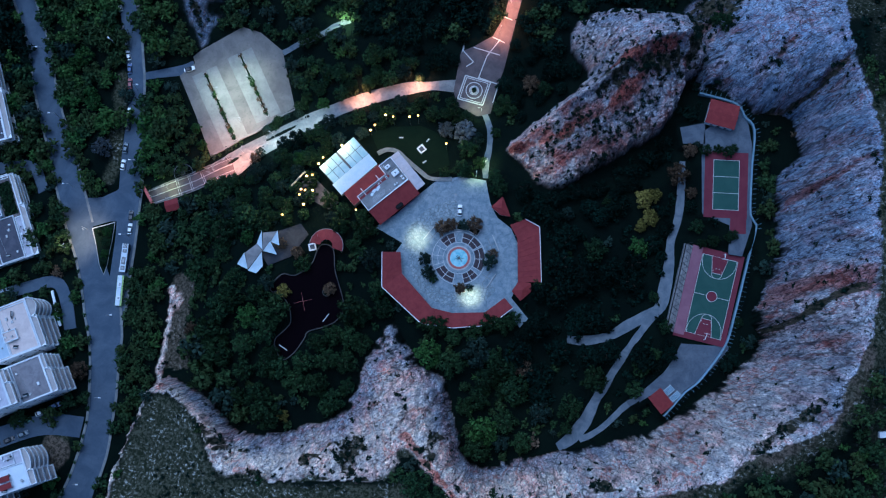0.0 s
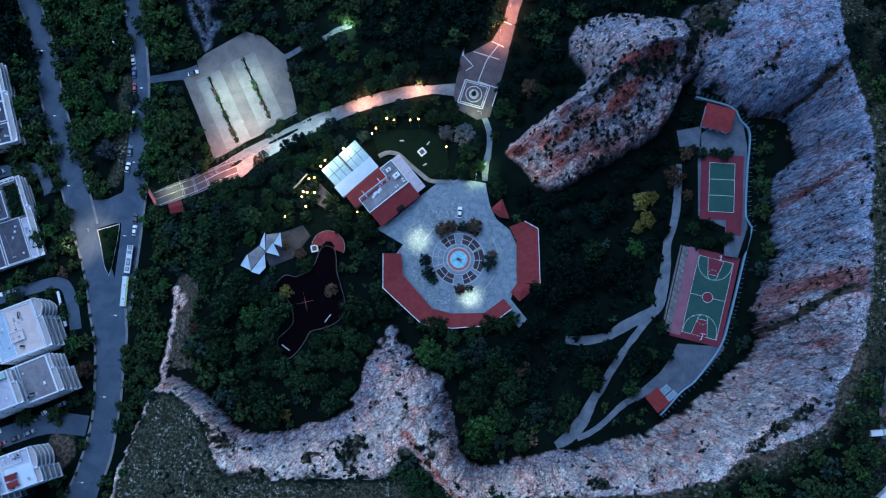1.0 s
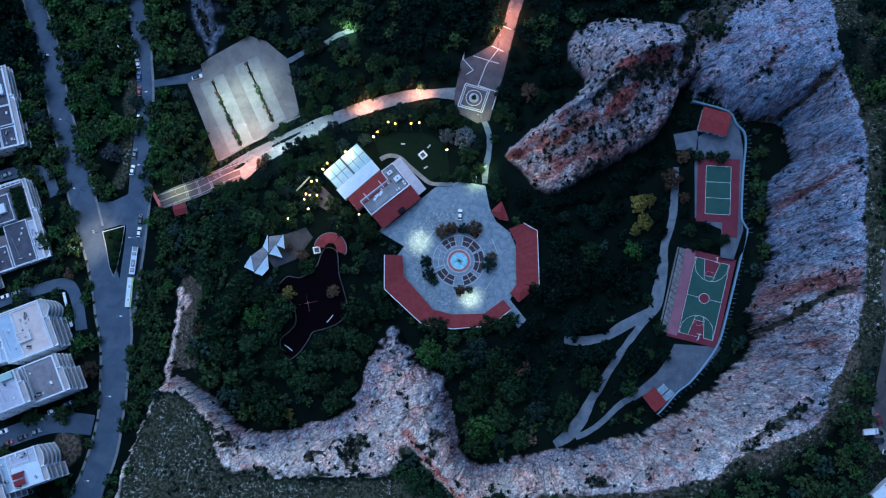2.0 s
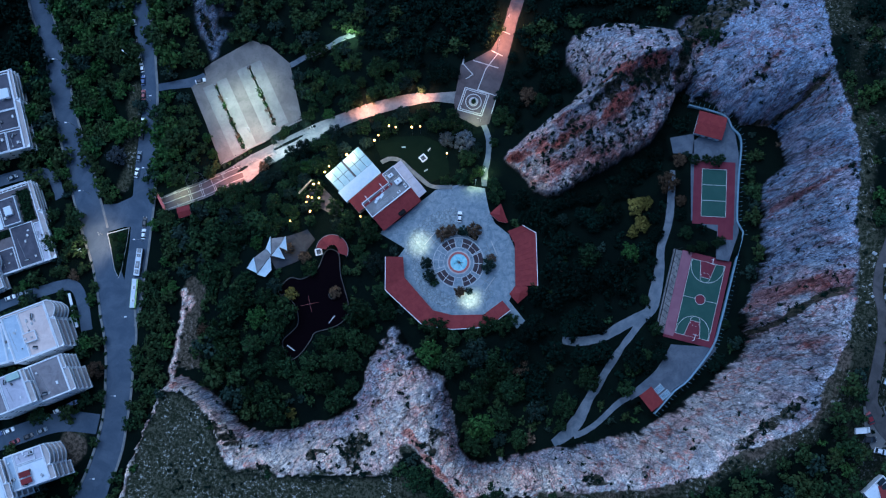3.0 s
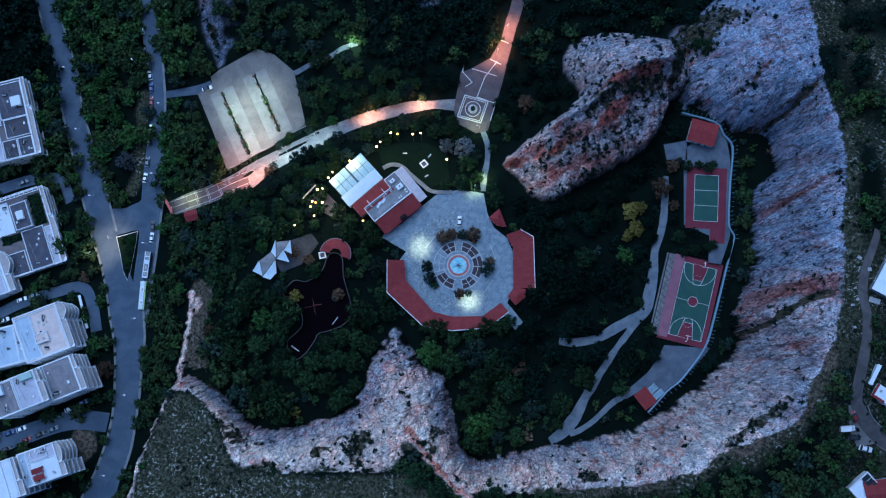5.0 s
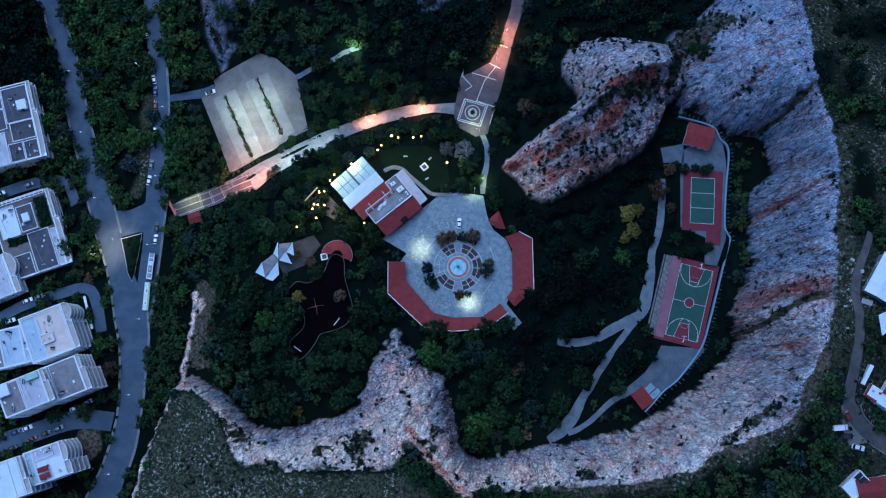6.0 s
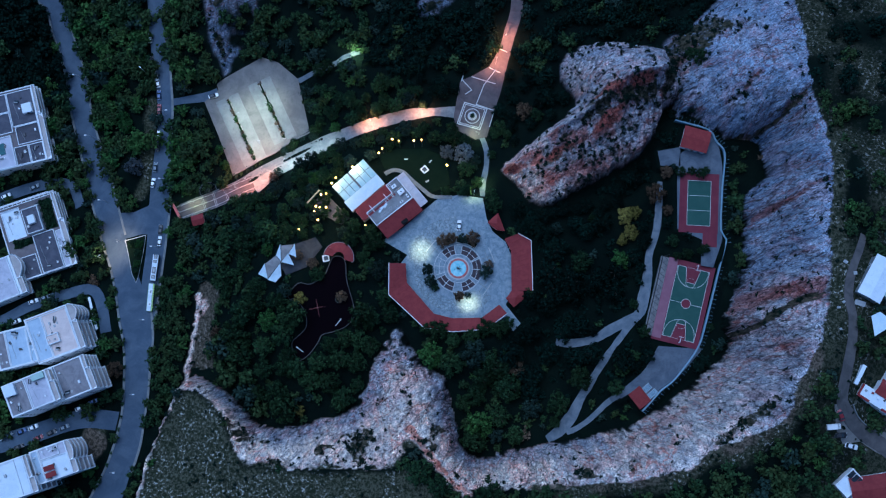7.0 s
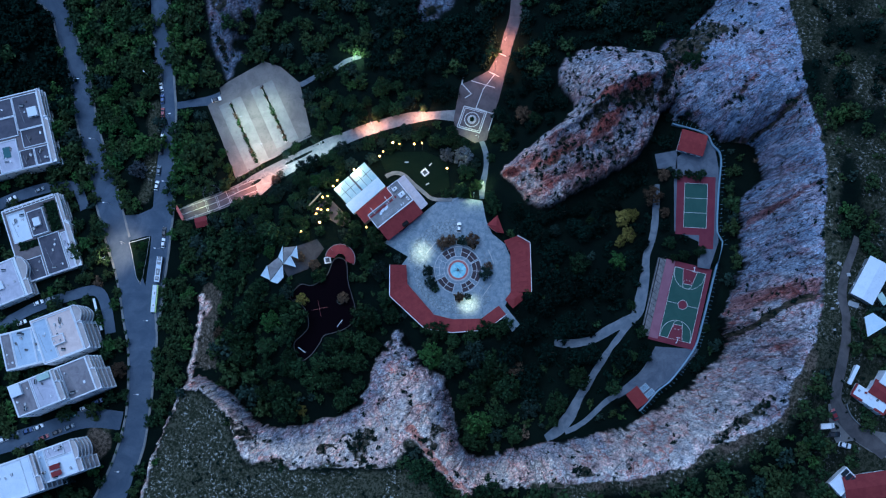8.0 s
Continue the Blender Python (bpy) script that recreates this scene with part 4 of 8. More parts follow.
    scrub = np.maximum(scrub, 0.62 * step(112, 122, px) * in_high * step(-0.3, 0.1, fbm(x, y, 22.0, 3)))
    scrub = np.maximum(scrub, broken)
    scrub = np.maximum(scrub, step(3.2, 1.6, edge_distance(VERGE, px, py, False)[0]))
    scrub = np.maximum(scrub, step(5.0, 3.0, edge_distance(VERGE_SOUTH, px, py, False)[0]))
    rim_side = edge_distance(RIM, px, py, False)[0]
    scrub = np.maximum(scrub, 0.9 * in_high * (rock < 0.5) * step(30, 45, px) * step(110, 80, py) * step(7.5, 3.5, rim_side + 5 * fbm(x, y, 12.0, 3)))
    brink = in_high * (rock < 0.5) * step(35, 50, px) * step(30, 5, py) * step(6.0, 1.5, rim_side + 3 * fbm(x + 5, y, 9.0, 3))
    foot = (d < 8.5 + 3 * fbm(x, y, 8.0, 3)) & (px > np.interp(py, [3.7, 9.7, 19.9, 30.1, 38.3], [-105, -103.6, -102.6, -102, -101.3])) & (py > 8) & (py < 44)
    bank = step(6.5, 4.0, np.hypot(px + 141, 0.8 * (py + 22)) + 2 * fbm(x, y, 5.0, 3))
    red = np.where(rock < 0.5, np.maximum(np.maximum((0.42 + 0.3 * patchy) * brink, 0.5 * bank), 0.42 * foot), red)
    scrub = np.maximum(scrub, np.maximum(brink, 0.75 * foot * (rock < 0.5)))
    if rough:
        z = z + rough_amount * ((0.15 + 1.5 * step(60, 20, px)) * ridged(0.8 * px + 0.6 * py, 0.35 * py - 0.5 * px, 7.0, 5) + (0.40 + 0.35 * step(60, 20, px)) * ridged(x, y, 2.2, 3))
        saw = (0.16 * (0.78 * px + 0.62 * py + 0.7 * z) + 1.6 * fbm(x + 7, y + 3, 14.0, 4)) % 1.0
        z = z + rough_amount * (0.30 + 1.2 * step(60, 20, px)) * (saw - 0.5)
        # open joints along and across the beds
        jointed = step(-0.10, 0.12, fbm(x + 31, y + 9, 15.0, 3))
        joint = np.exp(-(fbm(bed_u / 2.6 + 50, bed_v, 6.0, 3) / 0.030) ** 2) + 0.7 * np.exp(-(fbm(bed_u, bed_v / 2.0 + 20, 8.0, 3) / 0.022) ** 2)
        z = z - rough_amount * 1.0 * jointed * joint
        z = z + np.where(rough_amount > 0, 0, 0.5) * fbm(x, y, 7.0, 4) * calm
        z = z + calm * scrub * 0.25 * ridged(x, y, 2.0, 3)
    for outline, height, bank in LEVELS:
        d = signed(outline, x, y)
        z = height - 0.25 + (z - height + 0.25) * step(0.6, bank, d)
        rock = rock * step(0.3, 1.5, d)
    d = signed(POND, x, y)
    z = z + (-1.6 - z) * step(1.2, -1.0, d)
    pink_share = np.clip(step(112, 80, px) * step(96, 60, py) + 0.5 * step(52, 22, py) + inner * np.where(side < 0, 0.42, 0.50), 0, 1)
    pink_share = pink_share * np.where(px > 40, 0.72, 1.0)
    # shade at the southern cliff foot is put into the tone, greyer low down
    pink_share = pink_share * np.where(band & (px < 60), 0.35 + 0.65 * step(0.10, 0.55, share + 0.3 * fbm(x, y + 77, 9.0, 3)), 1.0)
    return z, rock, red, scrub, green, pink_share


def road_distance(x, y):
    d = np.full(np.shape(x), 1e9)
    for rows in (ROAD_WEST, ROAD_EAST, PROMENADE, PATH_NORTH, PATH_SOUTH, PATH_WOODS, PATH_EAST, PATH_LINK, PATH_LOW, PARK_LANE, STREET_WEST_A, STREET_WEST_B, STREET_WEST_C, LANE_EAST):
        widths = [0.5 * r[2] for r in rows]
        e, along = edge_distance(rows, x, y, False)
        d = np.minimum(d, e - np.interp(along, range(len(widths)), widths))
    for outline in (JUNCTION, LAYBY):
        d = np.minimum(d, signed(outline, x, y))
    return d


def ground_at(x, y):
    return float(land(np.array([x]), np.array([y]))[0][0])


def spaced(*stops):
    """Grid lines from stop to stop: (start, spacing), ..., end."""
    values = []
    for (a, gap), (b, _) in zip(stops[:-1], stops[1:]):
        values += list(np.linspace(a, b, max(1, round((b - a) / gap)), endpoint=False))
    return np.array(values + [stops[-1][0]])


def sheet(name, xs, ys):
    gx, gy = np.meshgrid(xs, ys, indexing="ij")
    z, rock, red, scrub, green, pink_share = land(gx.ravel(), gy.ravel())
    n, k = len(xs), len(ys)
    i, j = np.meshgrid(np.arange(n - 1), np.arange(k - 1), indexing="ij")
    a = (i * k + j).ravel()
    quads = np.stack([a, a + k, a + k + 1, a + 1], 1).astype(np.int32)
    mesh = bpy.data.meshes.new(name)
    mesh.vertices.add(n * k)
    mesh.vertices.foreach_set("co", np.stack([gx.ravel(), gy.ravel(), z], 1).astype(np.float32).ravel())
    mesh.loops.add(4 * len(quads))
    mesh.loops.foreach_set("vertex_index", quads.ravel())
    mesh.polygons.add(len(quads))
    mesh.polygons.foreach_set("loop_start", np.arange(0, 4 * len(quads), 4, dtype=np.int32))
    at_x, at_y = gx.ravel()[quads[:, 0]], gy.ravel()[quads[:, 0]]
    mesh.polygons.foreach_set("use_smooth", (rock[quads[:, 0]] < 0.5) | (at_x > 98) | ((at_x > 40) & (at_y < 60)))
    for key, values in (("rock", rock), ("red", red), ("scrub", scrub), ("green", green), ("pink_share", pink_share)):
        mesh.attributes.new(key, "FLOAT", "POINT").data.foreach_set("value", np.clip(values, 0, 1).astype(np.float32))
    mesh.update()
    mesh.materials.append(GROUND)
    return new(name, mesh)


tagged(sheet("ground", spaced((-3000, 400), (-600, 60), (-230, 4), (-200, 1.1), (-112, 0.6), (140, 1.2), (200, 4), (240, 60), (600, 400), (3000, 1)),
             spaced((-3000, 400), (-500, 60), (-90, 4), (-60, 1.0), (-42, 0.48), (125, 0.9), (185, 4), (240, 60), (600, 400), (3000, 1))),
       "quarry hillside of pale rock, scrub and woodland soil painted dark as shade", "ground", kind="structure")


# ---- building helpers ----
def mesh_of(name, bm, material):
    mesh = bpy.data.meshes.new(name)
    bmesh.ops.recalc_face_normals(bm, faces=bm.faces)
    bm.to_mesh(mesh)
    bm.free()
    mesh.materials.append(material)
    return mesh


def part(name, bm, material, parent, label=""):
    ob = new(name, mesh_of(name, bm, material))
    ob.parent = parent
    return tagged(ob, label)


def thing(name, label, category, x=0.0, y=0.0, z=0.0, turn=0.0, group="", kind=""):
    ob = new(name)
    ob.matrix_world = pose(x, y, z, 0, 0, turn)
    ob.empty_display_size = 0.5
    return tagged(ob, label, category, group, kind)


def box(bm, x, y, z, sx, sy, sz, turn=0.0, tilt=0.0, bevel=0.0):
    """A box that stands with its base's middle at x, y, z."""
    made = bmesh.ops.create_cube(bm, size=1.0, matrix=pose(x, y, z + sz / 2, tilt, 0, turn) @ Matrix.Diagonal((sx, sy, sz, 1)))
    if bevel:
        edges = {e for v in made["verts"] for e in v.link_edges}
        bmesh.ops.bevel(bm, geom=list(edges), offset=bevel, segments=1, affect="EDGES")
    return bm


def rod(bm, a, b, r0, r1=None, sides=7):
    a, b = Vector(a), Vector(b)
    way = b - a
    m = Matrix.Translation((a + b) / 2) @ way.to_track_quat("Z", "Y").to_matrix().to_4x4()
    bmesh.ops.create_cone(bm, cap_ends=True, segments=sides, radius1=r0, radius2=r0 if r1 is None else r1, depth=way.length, matrix=m)
    return bm


def slab(bm, outline, z0, z1):
    """An upright prism over an outline; z1 may be a function of x, y."""
    top = [bm.verts.new((p[0], p[1], z1(p[0], p[1]) if callable(z1) else z1)) for p in outline]
    bottom = [bm.verts.new((p[0], p[1], z0(p[0], p[1]) if callable(z0) else z0)) for p in outline]
    cap = bm.faces.new(top)
    base = bm.faces.new(list(reversed(bottom)))
    for i in range(len(top)):
        j = (i + 1) % len(top)
        bm.faces.new((top[i], bottom[i], bottom[j], top[j]))
    bmesh.ops.triangulate(bm, faces=[cap, base])
    return bm


def shifted(bm, dx, dy, dz=0.0):
    bmesh.ops.translate(bm, verts=bm.verts, vec=(dx, dy, dz))
    return bm


def setting(name, bm, material, label, category):
    return tagged(new(name, mesh_of(name, bm, material)), label, category, kind="structure")


def along_line(rows, gap):
    """Points at even steps along a line, with the width there and the way's direction."""
    pts = [Vector((r[0], r[1])) for r in rows]
    # round the corners with a Catmull-Rom curve
    dense = []
    for i in range(len(pts) - 1):
        p0, p1, p2, p3 = pts[max(i - 1, 0)], pts[i], pts[i + 1], pts[min(i + 2, len(pts) - 1)]
        w1 = rows[i][2] if len(rows[i]) > 2 else 0
        w2 = rows[i + 1][2] if len(rows[i + 1]) > 2 else 0
        count = max(2, int((p2 - p1).length / gap))
        for k in range(count):
            s = k / count
            q = 0.5 * (2 * p1 + (p2 - p0) * s + (2 * p0 - 5 * p1 + 4 * p2 - p3) * s * s + (3 * p1 - p0 - 3 * p2 + p3) * s ** 3)
            dense.append((q, w1 + (w2 - w1) * s))
    dense.append((pts[-1], rows[-1][2] if len(rows[-1]) > 2 else 0))
    result = []
    for i, (q, w) in enumerate(dense):
        d = dense[min(i + 1, len(dense) - 1)][0] - dense[max(i - 1, 0)][0]
        result.append((q, w, d.normalized()))
    return result


def ribbon(rows, lift=0.12, left=None, right=None, thick=0.6, gap=2.0, cells=4, ragged=0.0):
    """A slab along a way that lies on the ground. left, right: its edges as offsets from the middle, where it is not the whole width."""
    bm = bmesh.new()
    line = along_line(rows, gap)
    grid = []
    for q, w, d in line:
        side = Vector((d.y, -d.x))
        a, b = (-w / 2, w / 2) if left is None else (left(w), right(w))
        if ragged:
            a += ragged * float(fbm(q.x + 200, q.y, 5.0, 3))
            b += ragged * float(fbm(q.x, q.y + 300, 5.0, 3))
        grid.append([q + side * (a + (b - a) * k / cells) for k in range(cells + 1)])
    flat = np.array([[p.x, p.y] for row in grid for p in row])
    z = land(flat[:, 0], flat[:, 1], False)[0] + lift
    top = [[bm.verts.new((p.x, p.y, z[i * (cells + 1) + k])) for k, p in enumerate(row)] for i, row in enumerate(grid)]
    low = [[bm.verts.new((v.co.x, v.co.y, v.co.z - thick)) for v in (row[0], row[-1])] for row in top]
    for i in range(len(top) - 1):
        for k in range(cells):
            bm.faces.new((top[i][k], top[i][k + 1], top[i + 1][k + 1], top[i + 1][k]))
        bm.faces.new((top[i][0], top[i + 1][0], low[i + 1][0], low[i][0]))
        bm.faces.new((top[i][-1], low[i][1], low[i + 1][1], top[i + 1][-1]))
    for i in (0, -1):
        bm.faces.new(top[i] + [low[i][1], low[i][0]])
    return bm


def smooth_at(x, y):
    return float(land(np.array([x]), np.array([y]), False)[0][0])


def draped(outline, lift, thick=0.7, fine=1.6):
    """A slab over an outline that follows the ground."""
    bm = bmesh.new()
    pts = []
    for a, b in zip(outline, [*outline[1:], outline[0]]):
        count = max(1, int(math.hypot(b[0] - a[0], b[1] - a[1]) / fine))
        pts += [(a[0] + (b[0] - a[0]) * k / count, a[1] + (b[1] - a[1]) * k / count) for k in range(count)]
    face = bm.faces.new([bm.verts.new((x, y, 0)) for x, y in pts])
    bmesh.ops.triangulate(bm, faces=[face])
    for _ in range(3):
        long_edges = [e for e in bm.edges if e.calc_length() > 2 * fine]
        if long_edges:
            bmesh.ops.subdivide_edges(bm, edges=long_edges, cuts=1, use_grid_fill=False)
            bmesh.ops.triangulate(bm, faces=[f for f in bm.faces if len(f.verts) > 3])
    grown = bmesh.ops.extrude_face_region(bm, geom=list(bm.faces))
    low = {v for v in grown["geom"] if isinstance(v, bmesh.types.BMVert)}
    every = list(bm.verts)
    z = land(np.array([v.co.x for v in every]), np.array([v.co.y for v in every]), False)[0]
    for v, height in zip(every, z):
        v.co.z = height + lift - (thick if v in low else 0.0)
    return bm


# ---- roads, paths and paved places ----
COURT_CONCRETE = plain("grey_court_concrete", (0.085, 0.100, 0.128), (0.140, 0.158, 0.188), 0.2, 1.4, 0.9, 0.01, stains=0.6)
LOT = plain("worn_brown_concrete", (0.150, 0.142, 0.135), (0.215, 0.205, 0.19), 0.15, 1.2, 0.9, 0.01, stains=0.5)
setting("road_west", ribbon(ROAD_WEST, 0.12), ASPHALT, "worn grey asphalt street curving past the apartment blocks", "road")
setting("road_east", ribbon(ROAD_EAST, 0.16), ASPHALT, "worn grey asphalt side street with parked cars", "road")
setting("road_junction", draped(JUNCTION, 0.19), ASPHALT, "asphalt junction between the two streets", "road")
setting("road_layby", draped(LAYBY, 0.10), ASPHALT, "asphalt bus bay beside the street", "road")
setting("island_kerb", draped(ISLAND, 0.30), KERB, "pale stone kerb of the traffic island", "kerb")
middle = [sum(p[k] for p in ISLAND) / len(ISLAND) for k in (0, 1)]
setting("traffic_island", draped([(middle[0] + 0.94 * (x - middle[0]), middle[1] + 0.97 * (y - middle[1])) for x, y in ISLAND], 0.36), LAWN,
        "planted traffic island with a stone kerb", "traffic island")
setting("pavement_west", ribbon(ROAD_WEST, 0.42, lambda w: w / 2, lambda w: w / 2 + 0.9, cells=1), PAVING, "pale kerb and pavement along the street", "pavement")
setting("pavement_west_inner", ribbon(ROAD_WEST[:11], 0.24, lambda w: -w / 2 - 0.9, lambda w: -w / 2, cells=1), PAVING,
        "pale kerb and pavement along the street", "pavement")
setting("pavement_west_outer", ribbon(ROAD_WEST[13:20], 0.42, lambda w: -w / 2 - 0.9, lambda w: -w / 2, cells=1), PAVING,
        "pale kerb and pavement along the street", "pavement")
setting("pavement_east", ribbon(ROAD_EAST, 0.32, lambda w: -w / 2 - 1.0, lambda w: -w / 2, cells=1), PAVING, "pale pavement beside the side street", "pavement")
setting("promenade", ribbon(PROMENADE, 0.12), PAVING, "pale concrete promenade lit by street lamps", "path")
for rows, name, material, label in ((PATH_NORTH, "path_north", DARK_PAVING, "brick-paved path leading north through trees"),
                                    (PATH_SOUTH, "path_south", GRAVEL, "pale path between trees, lit by a lamp"),
                                    (PATH_WOODS, "path_woods", GRAVEL, "narrow pale path through the wood"),
                                    (PATH_EAST, "path_east", GRAVEL, "wide pale gravel path"), (PATH_LINK, "path_link", GRAVEL, "pale gravel side path"),
                                    (PATH_LOW, "path_low", GRAVEL, "pale gravel path to the lower terrace"),
                                    (PARK_LANE, "car_park_lane", ASPHALT, "short concrete lane into the car park")):
    setting(name, ribbon(rows, 0.14, gap=1.2, ragged=0.5 if material is GRAVEL else 0.0), material, label, "path")
for outline, z, name, material, label in ((PLAZA, 0.0, "plaza", STONE_PAVING, "octagonal plaza of grey stone paving"),
                                          (PARKING, -27.0, "car_park", LOT, "pale concrete car park under floodlights"),
                                          (SQUARE, -12.6, "square", DARK_PAVING, "dark brick square with white stone bands"),
                                          (UPPER_COURT, 15.0, "upper_terrace", COURT_CONCRETE, "pale concrete terrace round the volleyball court"),
                                          (FORECOURT, 15.0, "forecourt", COURT_CONCRETE, "pale paved forecourt with dark square beds"),
                                          (TERRACE, 12.9, "lower_terrace", COURT_CONCRETE, "pale concrete terrace below the basketball court")):
    bm = bmesh.new()
    slab(bm, outline, z - 1.0, z)
    setting(name, bm, material, label, "pavement")
bm = bmesh.new()
slab(bm, [(p[0], p[1]) for p in POND], -1.5, -0.5)
setting("water", bm, WATER, "dark still water of an ornamental pond", "water")
setting("yard_east", draped(YARD_EAST, 0.2), LOT, "worn concrete yard beside the hillside houses", "pavement")


# ---- foliage shapes ----
def crown_shape(seed, blobs, leaves_each, flat=0.75, leaf=0.085, core=True):
    """Points and triangles of a crown about one unit wide, its foot at the origin: rounded masses thick with small leaf clumps."""
    rng = np.random.RandomState(seed)
    golden = (1 + 5 ** 0.5) / 2
    ico = np.array([(-1, golden, 0), (1, golden, 0), (-1, -golden, 0), (1, -golden, 0), (0, -1, golden), (0, 1, golden),
                    (0, -1, -golden), (0, 1, -golden), (golden, 0, -1), (golden, 0, 1), (-golden, 0, -1), (-golden, 0, 1)]) / math.hypot(1, golden)
    ico_faces = np.array([(0, 11, 5), (0, 5, 1), (0, 1, 7), (0, 7, 10), (0, 10, 11), (1, 5, 9), (5, 11, 4), (11, 10, 2), (10, 7, 6), (7, 1, 8),
                          (3, 9, 4), (3, 4, 2), (3, 2, 6), (3, 6, 8), (3, 8, 9), (4, 9, 5), (2, 4, 11), (6, 2, 10), (8, 6, 7), (9, 8, 1)])
    verts, faces, total = [], [], 0
    for b in range(blobs):
        share = (b + 0.5) / blobs
        a, d = b * 2.39996 + rng.uniform(-0.4, 0.4), 0.40 * math.sqrt(share) * rng.uniform(0.85, 1.12)
        centre = np.array([d * math.cos(a), d * math.sin(a), flat * (0.66 - 2.2 * d * d) + rng.uniform(-0.06, 0.06)])
        radius = rng.uniform(0.6, 1.35) * 0.46 / math.sqrt(blobs)
        squash = np.array([1, 1, flat])
        if core:
            verts.append(centre + ico * radius * 0.62 * squash * rng.uniform(0.85, 1.1, (12, 1)))
            faces.append(ico_faces + total)
            total += 12
        way = rng.normal(size=(leaves_each, 3))
        way[:, 2] = np.abs(way[:, 2]) * 0.9 - 0.25
        way /= np.linalg.norm(way, axis=1)[:, None]
        at = centre + way * radius * squash * rng.uniform(0.55, 1.4, (leaves_each, 1))
        normal = way + rng.normal(scale=0.7, size=way.shape)
        normal /= np.linalg.norm(normal, axis=1)[:, None]
        u = np.cross(normal, rng.normal(size=way.shape))
        u /= np.linalg.norm(u, axis=1)[:, None]
        v = np.cross(normal, u)
        size = leaf * rng.uniform(0.5, 1.5, (leaves_each, 1))
        corners = np.stack([at - u * size, at + v * size * 0.62 - normal * size * 0.25, at + u * size, at - v * size * 0.62 - normal * size * 0.25], 1)
        verts.append(corners.reshape(-1, 3))
        k = total + 4 * np.arange(leaves_each)
        faces.append(np.stack([k, k + 1, k + 2], 1))
        faces.append(np.stack([k, k + 2, k + 3], 1))
        total += 4 * leaves_each
    return np.concatenate(verts), np.concatenate(faces)


def raw_mesh(name, verts, faces, materials, indices=None, tone=None):
    mesh = bpy.data.meshes.new(name)
    mesh.vertices.add(len(verts))
    mesh.vertices.foreach_set("co", verts.astype(np.float32).ravel())
    mesh.loops.add(3 * len(faces))
    mesh.loops.foreach_set("vertex_index", faces.astype(np.int32).ravel())
    mesh.polygons.add(len(faces))
    mesh.polygons.foreach_set("loop_start", np.arange(0, 3 * len(faces), 3, dtype=np.int32))
    if indices is not None:
        mesh.polygons.foreach_set("material_index", indices.astype(np.int32))
    if tone is not None:
        mesh.attributes.new("tone", "FLOAT", "POINT").data.foreach_set("value", tone.astype(np.float32))
    mesh.update()
    for m in materials:
        mesh.materials.append(m)
    return mesh


# ---- apartment blocks and houses ----
def gable(bm, length, width, z, rise, over=0.4, thick=0.18):
    """A ridged roof along x, its eaves at z."""
    a, b = length / 2 + over, width / 2 + over
    for s in (-1, 1):
        top = [(-a, s * b, z), (a, s * b, z), (a, 0, z + rise), (-a, 0, z + rise)]
        verts = [bm.verts.new(p) for p in top] + [bm.verts.new((p[0], p[1], p[2] - thick)) for p in top]
        for f in ((0, 1, 2, 3), (7, 6, 5, 4), (0, 4, 5, 1), (1, 5, 6, 2), (2, 6, 7, 3), (3, 7, 4, 0)):
            bm.faces.new([verts[i] for i in f])
    return bm


def window(parent, x, y, z, w, h, turn):
    frame_ = part("window", box(bmesh.new(), x, y, z, w, 0.16, h, turn), WHITE_WALL, parent, "white framed window with dark glass")
    nx, ny = math.sin(radians(turn)), -math.cos(radians(turn))
    part("pane", box(bmesh.new(), x + 0.05 * nx, y + 0.05 * ny, z + 0.1, w - 0.2, 0.14, h - 0.2, turn), GLASS_DARK, frame_)


